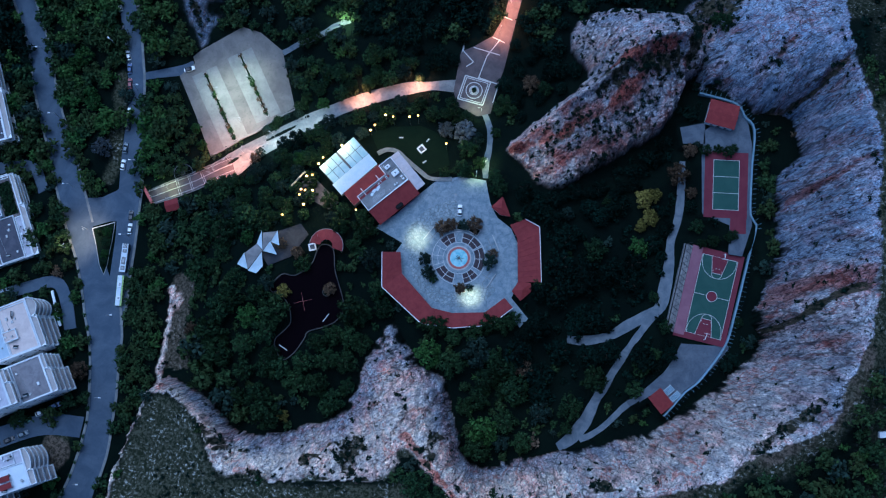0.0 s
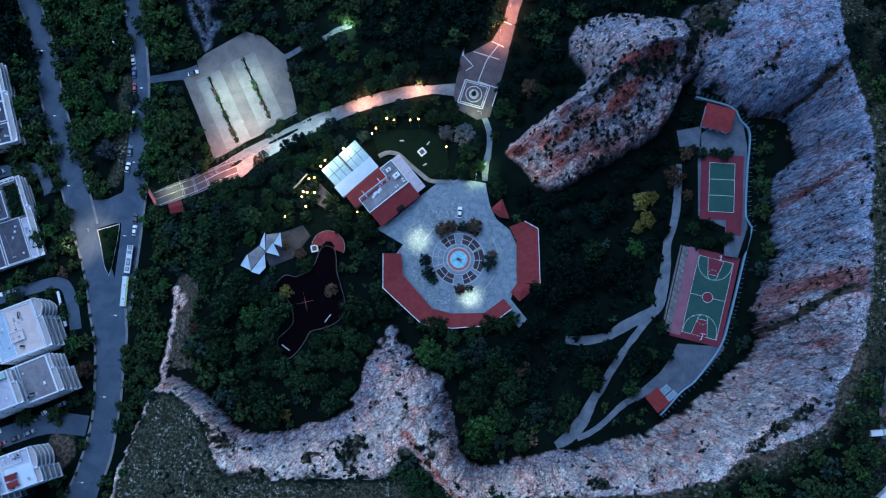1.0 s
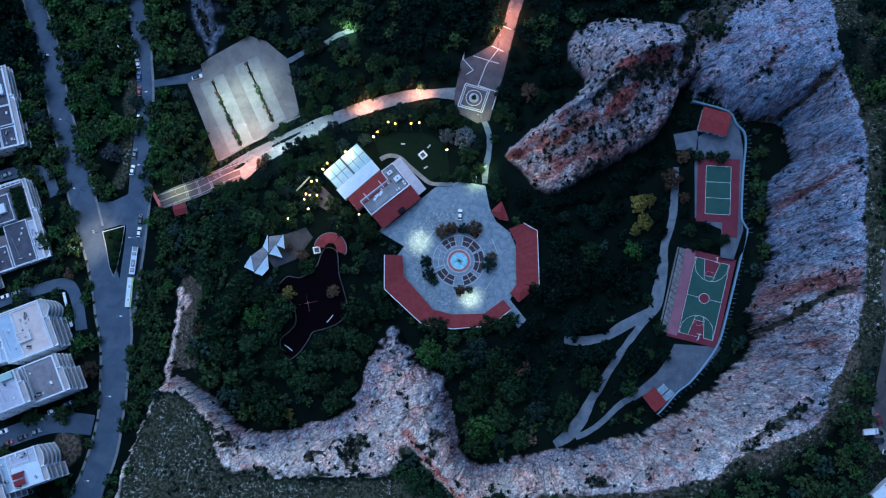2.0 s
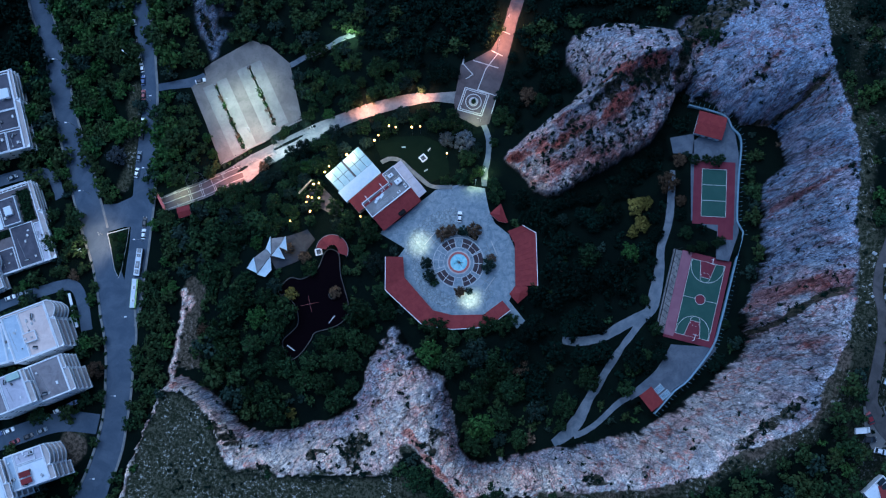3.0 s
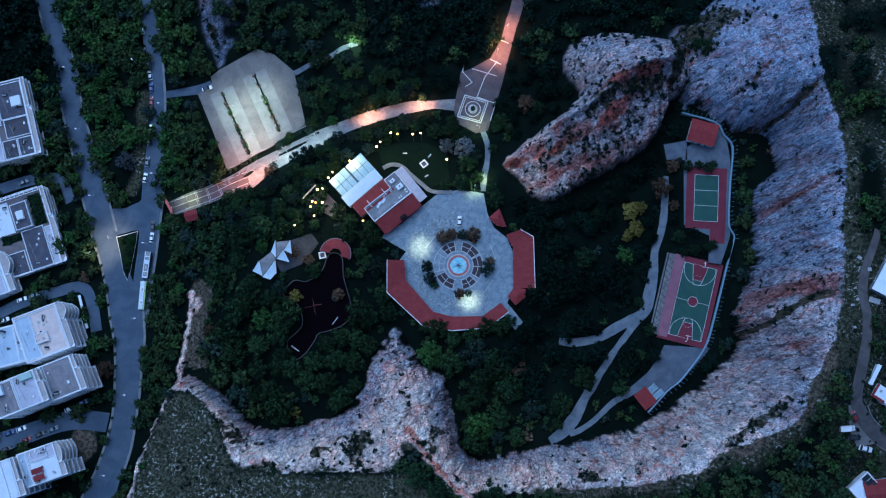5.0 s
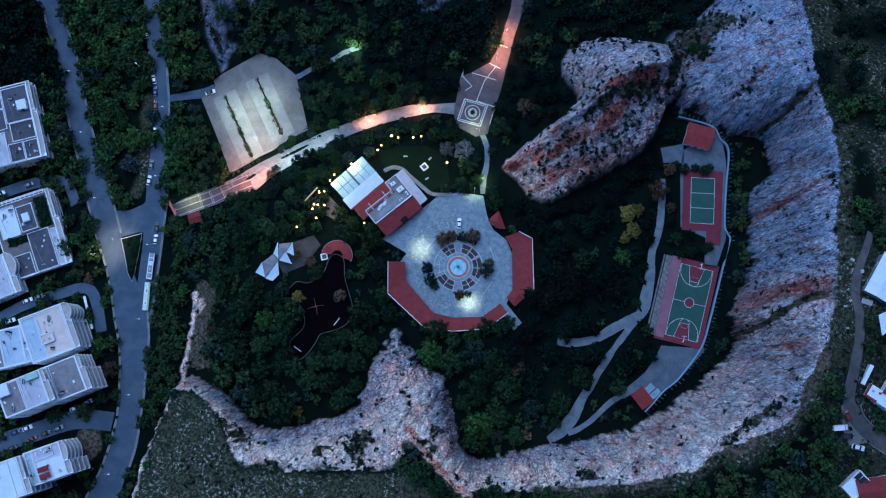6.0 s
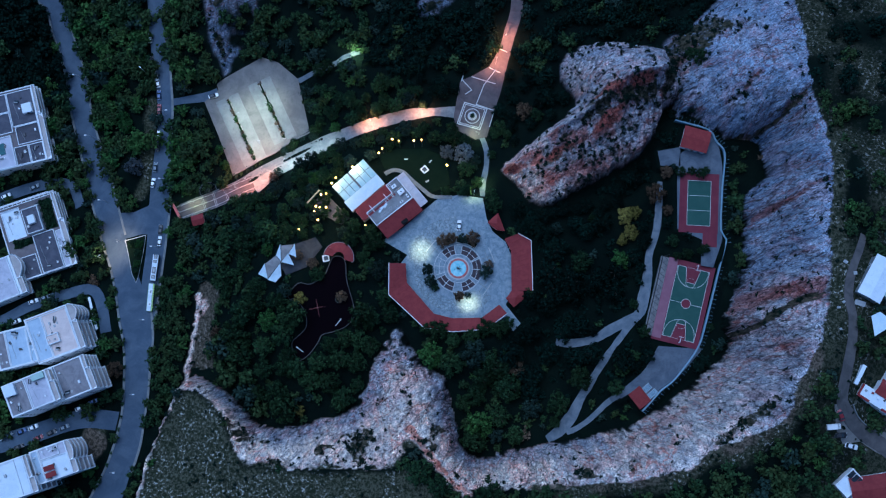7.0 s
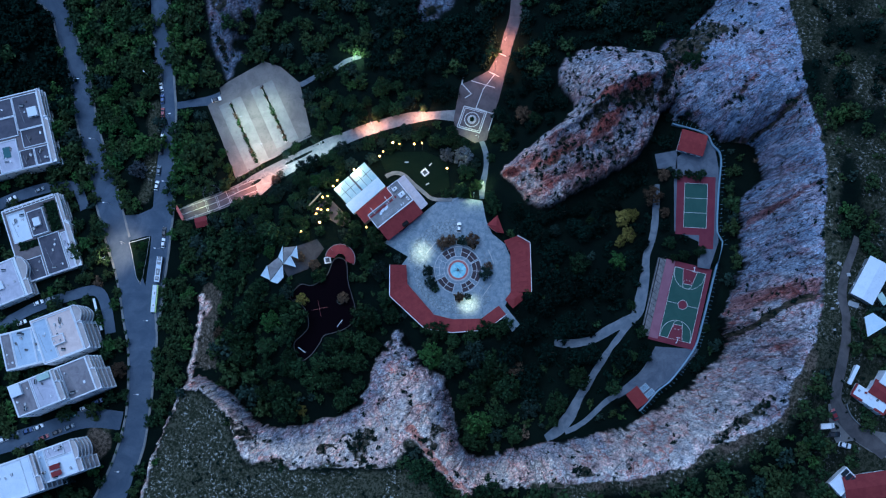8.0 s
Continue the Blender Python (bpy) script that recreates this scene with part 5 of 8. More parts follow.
def apartment(rect, roof, base, storeys, wall, deck, label, seed, roofs, houses=(), bow=0.0):
    """A flat-roofed block with its roof terraces, stair houses, balconies towards the street and rows of windows.
    roofs: u0, u1, v0, v1, surface, height over the deck, parapet round it; houses: u0, u1, v0, v1, height."""
    rng = random.Random(seed)
    x, y, length, width, turn = rect
    home = thing("apartment_building", label, "apartment building", x, y, base, turn)
    height = roof - base
    part("wall", box(bmesh.new(), 0, 0, -4.0, length, width, height + 3.9), wall, home)
    part("roof_deck", box(bmesh.new(), 0, 0, height - 0.1, length - 0.5, width - 0.5, 0.18), deck, home, "flat roof with worn screed")
    for sx, sy, px, py in ((length, 0.44, 0, -width / 2 + 0.22), (length, 0.44, 0, width / 2 - 0.22), (0.44, width - 0.88, -length / 2 + 0.22, 0),
                           (0.44, width - 0.88, length / 2 - 0.22, 0)):
        part("parapet", box(bmesh.new(), px, py, height - 0.1, sx, sy, 0.75, bevel=0.04), WHITE_WALL, home)
    for u0, u1, v0, v1, surface, lift, rim in roofs:
        mu, mv, du, dv = (u0 + u1) / 2, (v0 + v1) / 2, u1 - u0, v1 - v0
        terrace = part("roof_terrace", box(bmesh.new(), mu, mv, height + 0.08, du - 0.3, dv - 0.3, 0.05 + lift), surface, home)
        if rim:
            top = height + 0.08
            for e in (-1, 1):
                part("terrace_edge", box(bmesh.new(), mu, mv + e * (dv / 2 - 0.16), top, du, 0.32, lift + 0.5), PARAPET, terrace)
                part("terrace_edge", box(bmesh.new(), mu + e * (du / 2 - 0.16), mv, top, 0.32, dv - 0.64, lift + 0.5), PARAPET, terrace)
            for k in range(rng.randint(2, 5)):
                pu, pv = mu + rng.uniform(-0.36, 0.36) * du, mv + rng.uniform(-0.36, 0.36) * dv
                part("vent_box", box(bmesh.new(), pu, pv, top + lift + 0.05, rng.uniform(0.5, 1.3), rng.uniform(0.4, 0.9), rng.uniform(0.3, 0.9), rng.choice([0, 15, 40])),
                     rng.choice([STEEL, WHITE_WALL, DARK_METAL]), home)
            part("roof_pipe", rod(bmesh.new(), (mu - 0.3 * du, mv + 0.2 * dv, top + lift + 0.15), (mu + 0.2 * du, mv + 0.3 * dv, top + lift + 0.15), 0.07, sides=5), STEEL, home)
        if surface is LAWN:
            for k in range(int(du * dv / 1.3)):
                verts, faces = crown_shape(340 + k % 4, 3, 12, 0.8, 0.17)
                at = np.array([mu + rng.uniform(-0.46, 0.46) * du, mv + rng.uniform(-0.46, 0.46) * dv, height + lift + 0.1])
                shrub = new("roof_plant", raw_mesh("roof_plant", verts * rng.uniform(0.9, 2.0) + at, faces, [LEAF]))
                shrub.parent = home
    for u0, u1, v0, v1, tall in houses:
        mu, mv = (u0 + u1) / 2, (v0 + v1) / 2
        stair = part("stair_house", box(bmesh.new(), mu, mv, height + 0.08, u1 - u0, v1 - v0, tall, bevel=0.05), WHITE_WALL, home, "white rendered stair house")
        part("stair_roof", box(bmesh.new(), mu, mv, height + 0.08 + tall, u1 - u0 - 0.3, v1 - v0 - 0.3, 0.12), PALE_ROOF, stair)
        part("stair_door", box(bmesh.new(), u0 - 0.02, mv, height + 0.2, 0.08, 0.9, min(2.0, tall - 0.3)), DARK_METAL, stair)
    storey = height / storeys
    for s in range(storeys):
        z = s * storey
        # two runs of balconies a storey: one steps out towards the ground, the other stays shallow and may bow
        cut = 0.12 * length if seed % 2 else -0.1 * length
        for u0, u1, out in ((-length / 2, cut, 0.55), (cut, length / 2, 0.12)):
            deep = 1.4 + out * (storeys - 1 - s) if s < storeys - 1 or out < 0.5 else 2.2
            bulge = bow if out < 0.5 else 0.0
            front = [(u0 + (u1 - u0) * k / 10, -width / 2 - deep - bulge * math.sin(math.pi * k / 10)) for k in range(11)]
            top = z + storey - 0.05
            slab_ = part("balcony", slab(bmesh.new(), [(u0, -width / 2)] + front + [(u1, -width / 2)], top - 0.2, top), WHITE_WALL, home, "white balcony with a solid parapet")
            inner = [(x0, y0 + 0.2) for x0, y0 in reversed(front)]
            part("balcony_front", slab(bmesh.new(), front + inner, top, top + 0.95), WHITE_WALL, slab_)
            part("balcony_floor", slab(bmesh.new(), [(u0 + 0.2, -width / 2)] + [(x0, y0 + 0.22) for x0, y0 in front[1:-1]] + [(u1 - 0.2, -width / 2)], top, top + 0.03), BALCONY_FLOOR, slab_)
            for e in (u0 + 0.08, u1 - 0.08):
                part("balcony_side", box(bmesh.new(), e, -width / 2 - deep / 2 + 0.1, top, 0.14, deep - 0.2, 0.95), WHITE_WALL, slab_)
        count = max(2, int(length / 3.4))
        for k in range(count):
            wx = (k + 0.5) * length / count - length / 2
            window(home, wx, -width / 2 - 0.02, z + 0.8, 1.5, 1.6, 0)
        count = max(2, int(width / 4.5))
        for k in range(count):
            wy = (k + 0.5) * width / count - width / 2
            window(home, length / 2 + 0.02, wy, z + 0.9, 1.2, 1.4, 90)
            window(home, -length / 2 - 0.02, wy, z + 0.9, 1.2, 1.4, -90)
    return home


BALCONY_FLOOR = plain("pale_balcony_tiles", (0.40, 0.36, 0.34), (0.50, 0.46, 0.43), 0.3, 2.0, 0.85, 0.0)
TAN_ROOF = plain("tan_roof_tiles", (0.66, 0.54, 0.48), (0.78, 0.66, 0.59), 0.25, 1.4, 0.85, 0.01)
BLUE_ROOF = plain("blue_grey_roof_coating", (0.43, 0.51, 0.60), (0.56, 0.63, 0.70), 0.25, 1.2, 0.8, 0.005)
MAUVE_ROOF = plain("mauve_grey_screed", (0.47, 0.46, 0.51), (0.62, 0.60, 0.65), 0.25, 1.2, 0.85, 0.01)
BROWN_ROOF = plain("brown_grey_screed", (0.20, 0.185, 0.195), (0.31, 0.29, 0.295), 0.25, 1.2, 0.85, 0.01)
SLATE_ROOF = plain("slate_grey_screed", (0.075, 0.077, 0.098), (0.125, 0.122, 0.145), 0.25, 1.2, 0.85, 0.01)
DEEP_ROOF = plain("dark_bitumen_roof", (0.062, 0.062, 0.075), (0.105, 0.10, 0.115), 0.25, 1.2, 0.85, 0.01)
PARAPET = plain("weathered_parapet_paint", (0.70, 0.72, 0.74), (0.80, 0.81, 0.82), 0.3, 2.0, 0.85, 0.005)
TEAL_SHEET = plain("teal_plastic_sheet", (0.02, 0.09, 0.10), (0.03, 0.12, 0.13), 0.4, 2.0, 0.6, 0.0)
GREEN_AWNING = plain("pale_green_awning", (0.42, 0.55, 0.48), (0.50, 0.62, 0.55), 0.4, 2.0, 0.7, 0.0)
apartment(APT_A, -30, -45, 4, CREAM_WALL, DARK_ROOF, "four-storey apartment block with dark grey roof terraces", 3,
          [(0.5, 15.6, -13.9, -2.9, SLATE_ROOF, 0.0, True), (-7.7, 0.4, -13.9, -3.7, DEEP_ROOF, 0.1, True), (-16.4, -8.4, -7.7, -1.5, DEEP_ROOF, 0.4, True),
           (-16.4, -8.4, -13.9, -7.8, SLATE_ROOF, 0.0, True), (7.5, 15.6, -2.7, 12.0, SLATE_ROOF, 0.0, True), (-1.6, 7.3, -2.7, 12.0, SLATE_ROOF, 0.2, True),
           (-16.4, -2.7, -1.2, 8.0, MAUVE_ROOF, 0.5, True), (-10.4, -5.2, 2.1, 5.5, TEAL_SHEET, 0.8, False)], [(4.8, 9.0, -13.0, -8.8, 2.3)])
apartment(APT_B, -29, -42, 4, WHITE_WALL, DARK_ROOF, "four-storey white apartment block with planted roof terraces", 5,
          [(1.2, 14.4, 2.5, 10.5, PALE_ROOF, 0.1, True), (1.3, 12.3, -5.6, 1.4, SLATE_ROOF, 2.4, True), (0.9, 14.4, -11.2, -6.2, LAWN, 0.0, False),
           (-2.7, 0.8, 0.6, 9.0, LAWN, 0.0, False), (-16.3, 0.7, -8.9, 0.4, SLATE_ROOF, 0.5, True), (-16.3, -0.3, -11.8, -9.2, MAUVE_ROOF, 0.2, True),
           (-16.3, -6.8, 1.2, 8.5, SLATE_ROOF, 0.0, True)], [(5.0, 8.6, -3.6, -0.6, 4.4)])
apartment(APT_B2, -24, -38, 4, WHITE_WALL, PALE_ROOF, "white apartment block with a curved pale blue side", 8,
          [(-8.4, 8.4, -6.4, 7.0, MAUVE_ROOF, 0.3, True)], [(-2.5, 1.0, 0.6, 3.4, 1.6)], bow=2.4)
apartment(APT_C, -7, -27, 5, WHITE_WALL, TAN_ROOF, "five-storey white apartment block with rounded terraces", 11,
          [(-9.0, 8.6, -8.4, 2.2, TAN_ROOF, 0.1, True), (-8.8, 8.6, 2.4, 8.4, BLUE_ROOF, 0.0, True), (-3.9, 0.0, -2.6, 2.6, TAN_ROOF, 1.5, True)], [], bow=2.0)
apartment(APT_C2, -10, -28, 4, WHITE_WALL, BLUE_ROOF, "lower white block with a blue-grey roof", 12,
          [(-7.3, 7.3, -8.1, -5.0, BLUE_ROOF, 0.6, True), (-7.3, 7.3, -4.8, 3.6, BLUE_ROOF, 0.2, True), (-7.3, 7.3, 3.8, 8.1, BROWN_ROOF, 0.0, True)])
apartment(APT_D, 2.0, -19, 5, WHITE_WALL, BROWN_ROOF, "white apartment block with a stained grey roof", 15,
          [(-7.0, 7.0, -7.6, 3.5, BROWN_ROOF, 0.0, True), (-7.0, 7.0, 3.7, 6.4, PALE_ROOF, 0.9, False)])
apartment(APT_D2, 8.0, -20, 6, WHITE_WALL, MAUVE_ROOF, "tall white apartment block with a divided grey roof", 19,
          [(-6.3, 6.3, -8.6, -0.2, MAUVE_ROOF, 0.2, True), (-6.3, 6.0, 0.2, 8.6, BROWN_ROOF, 0.0, True), (3.6, 6.3, -8.4, -3.2, GREEN_AWNING, 1.9, False)],
          [(1.4, 6.2, 3.8, 8.5, 2.3)])
apartment(APT_E, 10.0, -12, 5, WHITE_WALL, MAUVE_ROOF, "white apartment block with red roof covers", 22,
          [(-6.3, 6.3, 3.9, 6.8, BLUE_ROOF, 0.0, True), (-6.3, 2.0, -6.8, 3.7, PALE_ROOF, 0.2, True), (2.2, 6.3, -4.0, 3.7, MAUVE_ROOF, 0.2, True)], [], bow=1.0)
apartment(APT_E2, 14.0, -14, 6, WHITE_WALL, PALE_ROOF, "tall white apartment block with pale stained roof", 26,
          [(-7.0, 7.0, -9.8, -6.6, PALE_ROOF, 0.5, False), (-7.0, 7.0, -6.4, 9.8, PALE_ROOF, 0.0, True)])


def roof_rail():
    """The open white beam frame along the planted block's north edge."""
    x, y, length, width, turn = APT_B
    rail = thing("roof_pergola", "white beam pergola along a planted roof edge", "pergola", x, y, -29.0, turn)
    for u in (15.0, 16.4):
        part("beam", box(bmesh.new(), u, -0.8, 2.2, 0.22, 22.0, 0.25), WHITE_WALL, rail)
    for k in range(12):
        v = -11.6 + 1.96 * k
        part("bar", box(bmesh.new(), 15.7, v, 2.45, 1.7, 0.3, 0.14), WHITE_WALL, rail)
        if k % 3 == 0:
            part("post", box(bmesh.new(), 16.4, v, 0.1, 0.2, 0.2, 2.1), WHITE_WALL, rail)


roof_rail()


def solar_heater():
    unit = thing("solar_heater", "roof-top solar water heater with steel tank", "solar heater", group="solar heaters on the roofs")
    part("panel", box(bmesh.new(), 0, 0, 0.45, 1.9, 1.1, 0.08, 0, 35), GLASS_DARK, unit, "dark glass collector")
    part("tank", rod(bmesh.new(), (-0.8, 0.55, 1.05), (0.8, 0.55, 1.05), 0.28, sides=10), STEEL, unit, "steel tank")
    for sx in (-0.8, 0.8):
        part("leg", rod(bmesh.new(), (sx, 0.5, 0), (sx, 0.5, 0.9), 0.03, sides=5), STEEL, unit)
        part("leg", rod(bmesh.new(), (sx, -0.4, 0), (sx, -0.4, 0.25), 0.03, sides=5), STEEL, unit)
    return unit


first_heater = solar_heater()
spots = []
rng = random.Random(4)
for rect, roof, count in ((APT_A, -30, 4), (APT_B, -29, 4), (APT_C, -7, 2), (APT_C2, -10, 2), (APT_D, 2.0, 2), (APT_D2, 8.0, 3), (APT_E, 10.0, 2), (APT_B2, -24, 2)):
    for k in range(count):
        ax, ay = rng.choice([-1, 1]) * rng.uniform(0.30, 0.42) * rect[2], rng.uniform(-0.36, 0.36) * rect[3]
        m = pose(rect[0], rect[1], roof + 0.09, 0, 0, rect[4]) @ pose(ax, ay, 0, 0, 0, rng.choice([70, 80, 160]))
        spots.append(m)
first_heater.matrix_world = spots[0]
for m in spots[1:]:
    copy_thing(first_heater, m)


def red_covers():
    x, y, length, width, turn = APT_E
    for k in (-1, 1):
        cover = thing("roof_awning", "red fabric awning stretched on a roof frame", "awning", x, y, 10.1, turn, "awnings on the roof")
        part("fabric", box(bmesh.new(), -3.0 + k * 1.3, 1.0, 2.0, 2.0, 4.2, 0.06), RED_ROOF, cover)
        for px in (-0.9, 0.9):
            for py in (-1.0, 3.0):
                part("post", rod(bmesh.new(), (-3.0 + k * 1.3 + px, py, 0), (-3.0 + k * 1.3 + px, py, 2.0), 0.04, sides=5), STEEL, cover)


red_covers()


def house(rect, base, height, wall, roof_material, label, rise=1.2, category="house"):
    x, y, length, width, turn = rect
    home = thing("house", label, category, x, y, base, turn)
    part("wall", box(bmesh.new(), 0, 0, -4, length, width, height + 4), wall, home)
    part("roof", gable(bmesh.new(), length, width, height, rise), roof_material, home)
    for k in (-1, 1):
        window(home, k * length * 0.25, -width / 2 - 0.02, 0.9, 1.2, 1.3, 0)
        window(home, k * length * 0.25, width / 2 + 0.02, 0.9, 1.2, 1.3, 180)
    part("door", box(bmesh.new(), 0, -width / 2 - 0.02, 0, 1.0, 0.14, 2.1), DARK_METAL, home)
    return home


# ---- trees ----
def trunk_mesh(seed):
    """A tapered trunk with limbs, for a tree of one unit's crown."""
    rng = random.Random(seed)
    bm = bmesh.new()
    rod(bm, (0, 0, -0.3), (0.01, 0.01, 0.30), 0.035, 0.022, 7)
    for k in range(4):
        a = k * 1.6 + rng.uniform(-0.4, 0.4)
        rod(bm, (0, 0, 0.16 + 0.03 * k), (0.24 * math.cos(a), 0.24 * math.sin(a), 0.38 + 0.04 * k), 0.016, 0.007, 5)
    return mesh_of("trunk", bm, BARK)


KINDS = [LEAF, LEAF_OLIVE, LEAF_GOLD, LEAF_BROWN, LEAF_BRIGHT]
KIND_LABELS = ["dark green broad-leaved tree with a rounded crown", "grey-green olive-like tree with a loose crown", "tree with yellowing autumn leaves",
               "tree with brown withering leaves", "light green tree with a dense crown", "silvery grey tree with a wide loose crown", "near-black tree with a dense crown"]
TRUNKS = [trunk_mesh(k) for k in range(3)]
SHAPES = [crown_shape(20 + k, 20 + 2 * (k % 4), 34, (0.72, 0.8, 0.66, 0.9)[k % 4], 0.042) for k in range(6)]
CROWNS = {}


def tree(x, y, width, kind, variant, turn, label="", group="trees of the park"):
    z = ground_at(x, y)
    home = thing("tree", label or KIND_LABELS[kind], "tree", x, y, z, turn, group)
    home.scale = (width, width, width * 1.45)
    key = (kind, variant % 6)
    if key not in CROWNS:
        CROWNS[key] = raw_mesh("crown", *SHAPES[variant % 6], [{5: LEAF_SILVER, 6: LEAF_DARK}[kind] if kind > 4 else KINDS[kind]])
    for name, mesh in (("trunk", TRUNKS[variant % 3]), ("crown", CROWNS[key])):
        child = new(name, mesh)
        child.parent = home


BUILT = [APT_A, APT_B, APT_B2, APT_C, APT_C2, APT_D, APT_D2, APT_E, APT_E2, SHED, HOUSE_A, HOUSE_B, GLASS, AWNING, ROOF_RED, ROOF_FLAT, ROOF_SOUTH, CANOPY, HUT, HUT_LOW, GATE_HUT]


def open_ground(x, y):
    """How far x, y lies from anything paved, built, rocky or mown."""
    d = road_distance(x, y) + 0.3
    for outline in (PLAZA, PARKING, SQUARE, UPPER_COURT, FORECOURT, TERRACE, POND, LAWN_EDGE, ISLAND, YARD_EAST):
        d = np.minimum(d, signed(outline, x, y))
    for cx, cy, length, width, turn in BUILT:
        c, s = math.cos(radians(turn)), math.sin(radians(turn))
        u, v = (x - cx) * c + (y - cy) * s, -(x - cx) * s + (y - cy) * c
        d = np.minimum(d, np.maximum(np.abs(u) - length / 2, np.abs(v) - width / 2) - 1.0)
    for outline in ([*GALLERY_WEST_OUT, *reversed(GALLERY_WEST_IN)], [*GALLERY_EAST_OUT, *reversed(GALLERY_EAST_IN)], WING_SOUTH, WING_NORTH):
        d = np.minimum(d, signed(outline, x, y) + 0.6)
    u = (x - BASKETBALL[0]) * 0.970 - (y - BASKETBALL[1]) * 0.242
    v = (x - BASKETBALL[0]) * 0.242 + (y - BASKETBALL[1]) * 0.970
    d = np.minimum(d, np.maximum(np.abs(u + 1.0) - 11.0, np.abs(v) - 17.0))
    d = np.minimum(d, edge_distance(COURT_WALL, x, y, False)[0] - 2.0)
    d = np.minimum(d, edge_distance(LEDGE, x, y, False)[0] - 2.0)
    for cx, cy, _, _ in CARS_EAST:
        d = np.minimum(d, np.hypot(x - cx, y - cy) - 3.0)
    for tx, ty in TENTS:
        d = np.minimum(d, np.hypot(x - tx, y - ty) - 4.5)
    d = np.minimum(d, np.hypot(x + 54, y - 55) - 5.0)
    d = np.minimum(d, np.hypot(x + 45, y - 62) - 2.0)
    d = np.minimum(d, np.hypot(x - ARC_CENTRE[0][0], y - ARC_CENTRE[0][1]) - 7.5)
    return d


def plant():
    rng = np.random.RandomState(12)
    xs, ys, sizes = [], [], []
    for gap, lo, hi, tall in ((4.8, 4.8, 8.4, 0), (7.8, 8.0, 13.0, 1), (5.4, 2.4, 4.4, 2)):
        gx, gy = np.meshgrid(np.arange(-206, 204, gap), np.arange(-66, 186, gap), indexing="ij")
        gx = (gx + rng.uniform(-0.45, 0.45, gx.shape) * gap).ravel()
        gy = (gy + rng.uniform(-0.45, 0.45, gy.shape) * gap).ravel()
        # the old trees stand in the sheltered basin
        basin = (gx > -105) & (gx < 72) & (gy < 62)
        pick = (~basin, basin, basin | (gx > 60))[tall]
        xs.append(gx[pick])
        ys.append(gy[pick])
        sizes.append(rng.uniform(lo, hi, pick.sum()))
    gx, gy, width = np.concatenate(xs), np.concatenate(ys), np.concatenate(sizes)
    z, rock, red, scrub, green, pink_share = land(gx, gy)
    free = open_ground(gx, gy)
    width = width * np.where(rng.rand(len(gx)) < 0.12, 0.65, 1.0)
    width = width * np.where((gx < -105) & (gy > 82), 1.3, 1.0)
    width = np.where((free > 1.3) & (free < 0.30 * width), free / 0.30, width)
    thin = fbm(gx, gy, 26.0, 3)
    keep = (rock < 0.12) & (scrub < 0.7) & (free > np.where(gx < -105, np.where((gy > 82) | (gx < -140), 0.03, 0.16), 0.28) * width) & (rng.rand(len(gx)) < np.where(thin < -0.22, 0.72, 0.96))
    keep &= ~((scrub > 0.3) & (rng.rand(len(gx)) < 0.6))
    for x, y, w, k in MARKED_TREES:
        keep &= np.hypot(gx - x, gy - y) > 0.45 * (w + 3)
    # a strip of rough grass between the two streets, and the bank below the scrub
    keep &= ~((gx > -140) & (gx < -121.5) & (gy > 78) & (gy < 128) & (rng.rand(len(gx)) < 0.35))
    open_wood = (gx > 34) & (gx < 92) & (gy > -8) & (gy < 76)
    keep &= ~(open_wood & (rng.rand(len(gx)) < 0.12))
    # the dry hill behind the east wall carries few trees
    keep &= ~((gx > 116) & (gy > 30) & (rng.rand(len(gx)) < 0.55))
    # bare shaded ground at the foot of the cliffs
    keep &= signed(SPUR, gx, gy) > 0.5 * width
    keep &= (gy > 45) | (gx < -100) | (edge_distance(TOE, gx, gy, False)[0] > 0.8 + 0.26 * width)
    for bx, by in CREST:
        keep &= np.hypot(gx - bx, gy - by) > 8
    gx, gy, z, width = gx[keep], gy[keep], z[keep], width[keep]
    kinds = rng.choice(5, len(gx), p=[0.83, 0.13, 0.0, 0.004, 0.036])
    kinds = np.where((gx < -105) & (rng.rand(len(gx)) < np.where(gy > 75, 0.36, 0.2)), 4, kinds)
    # the woods' gloom is put into near-black leaves between the plaza and the courts, north of the square and on the
    # east hill
    gloom_zone = ((gx > 26) & (gx < 100) & (gy > -6) & (gy < 128)) | ((gy > 104) & (gx > -34) & (gy > 118 - 0.5 * gx))
    gloom_zone |= (gx < -166) & (gy > 122)
    kinds = np.where(gloom_zone & (rng.rand(len(gx)) < 0.84), 6, kinds)
    order = np.argsort(np.hypot(gx - 5, (gy - 46) * 1.1) + 200 * (width < 4.4))
    near, far = order[:240], order[240:]
    for i in near:
        tree(gx[i], gy[i], width[i], int(kinds[i]), int(rng.randint(6)), float(rng.uniform(0, 360)))
    light = [crown_shape(50 + k, 10 + k % 3, 16, (0.72, 0.8, 0.66, 0.9)[k % 4], 0.075) for k in range(5)]
    bush = [crown_shape(70 + k, 3, 14, 0.6, 0.17) for k in range(4)]
    verts, faces, indices, tones, total = [], [], [], [], 0
    for i in far:
        v, f = light[rng.randint(5)] if width[i] > 4.3 else bush[rng.randint(4)]
        a, w = rng.uniform(0, 6.28), width[i]
        turn = np.array([[math.cos(a), -math.sin(a), 0], [math.sin(a), math.cos(a), 0], [0, 0, 1]])
        verts.append(v @ turn.T * w * np.array([1, 1, rng.uniform(1.1, 1.5)]) + (gx[i], gy[i], z[i] - 0.2))
        faces.append(f + total)
        indices.append(np.full(len(f), kinds[i]))
        tones.append(np.full(len(v), rng.rand()))
        total += len(v)
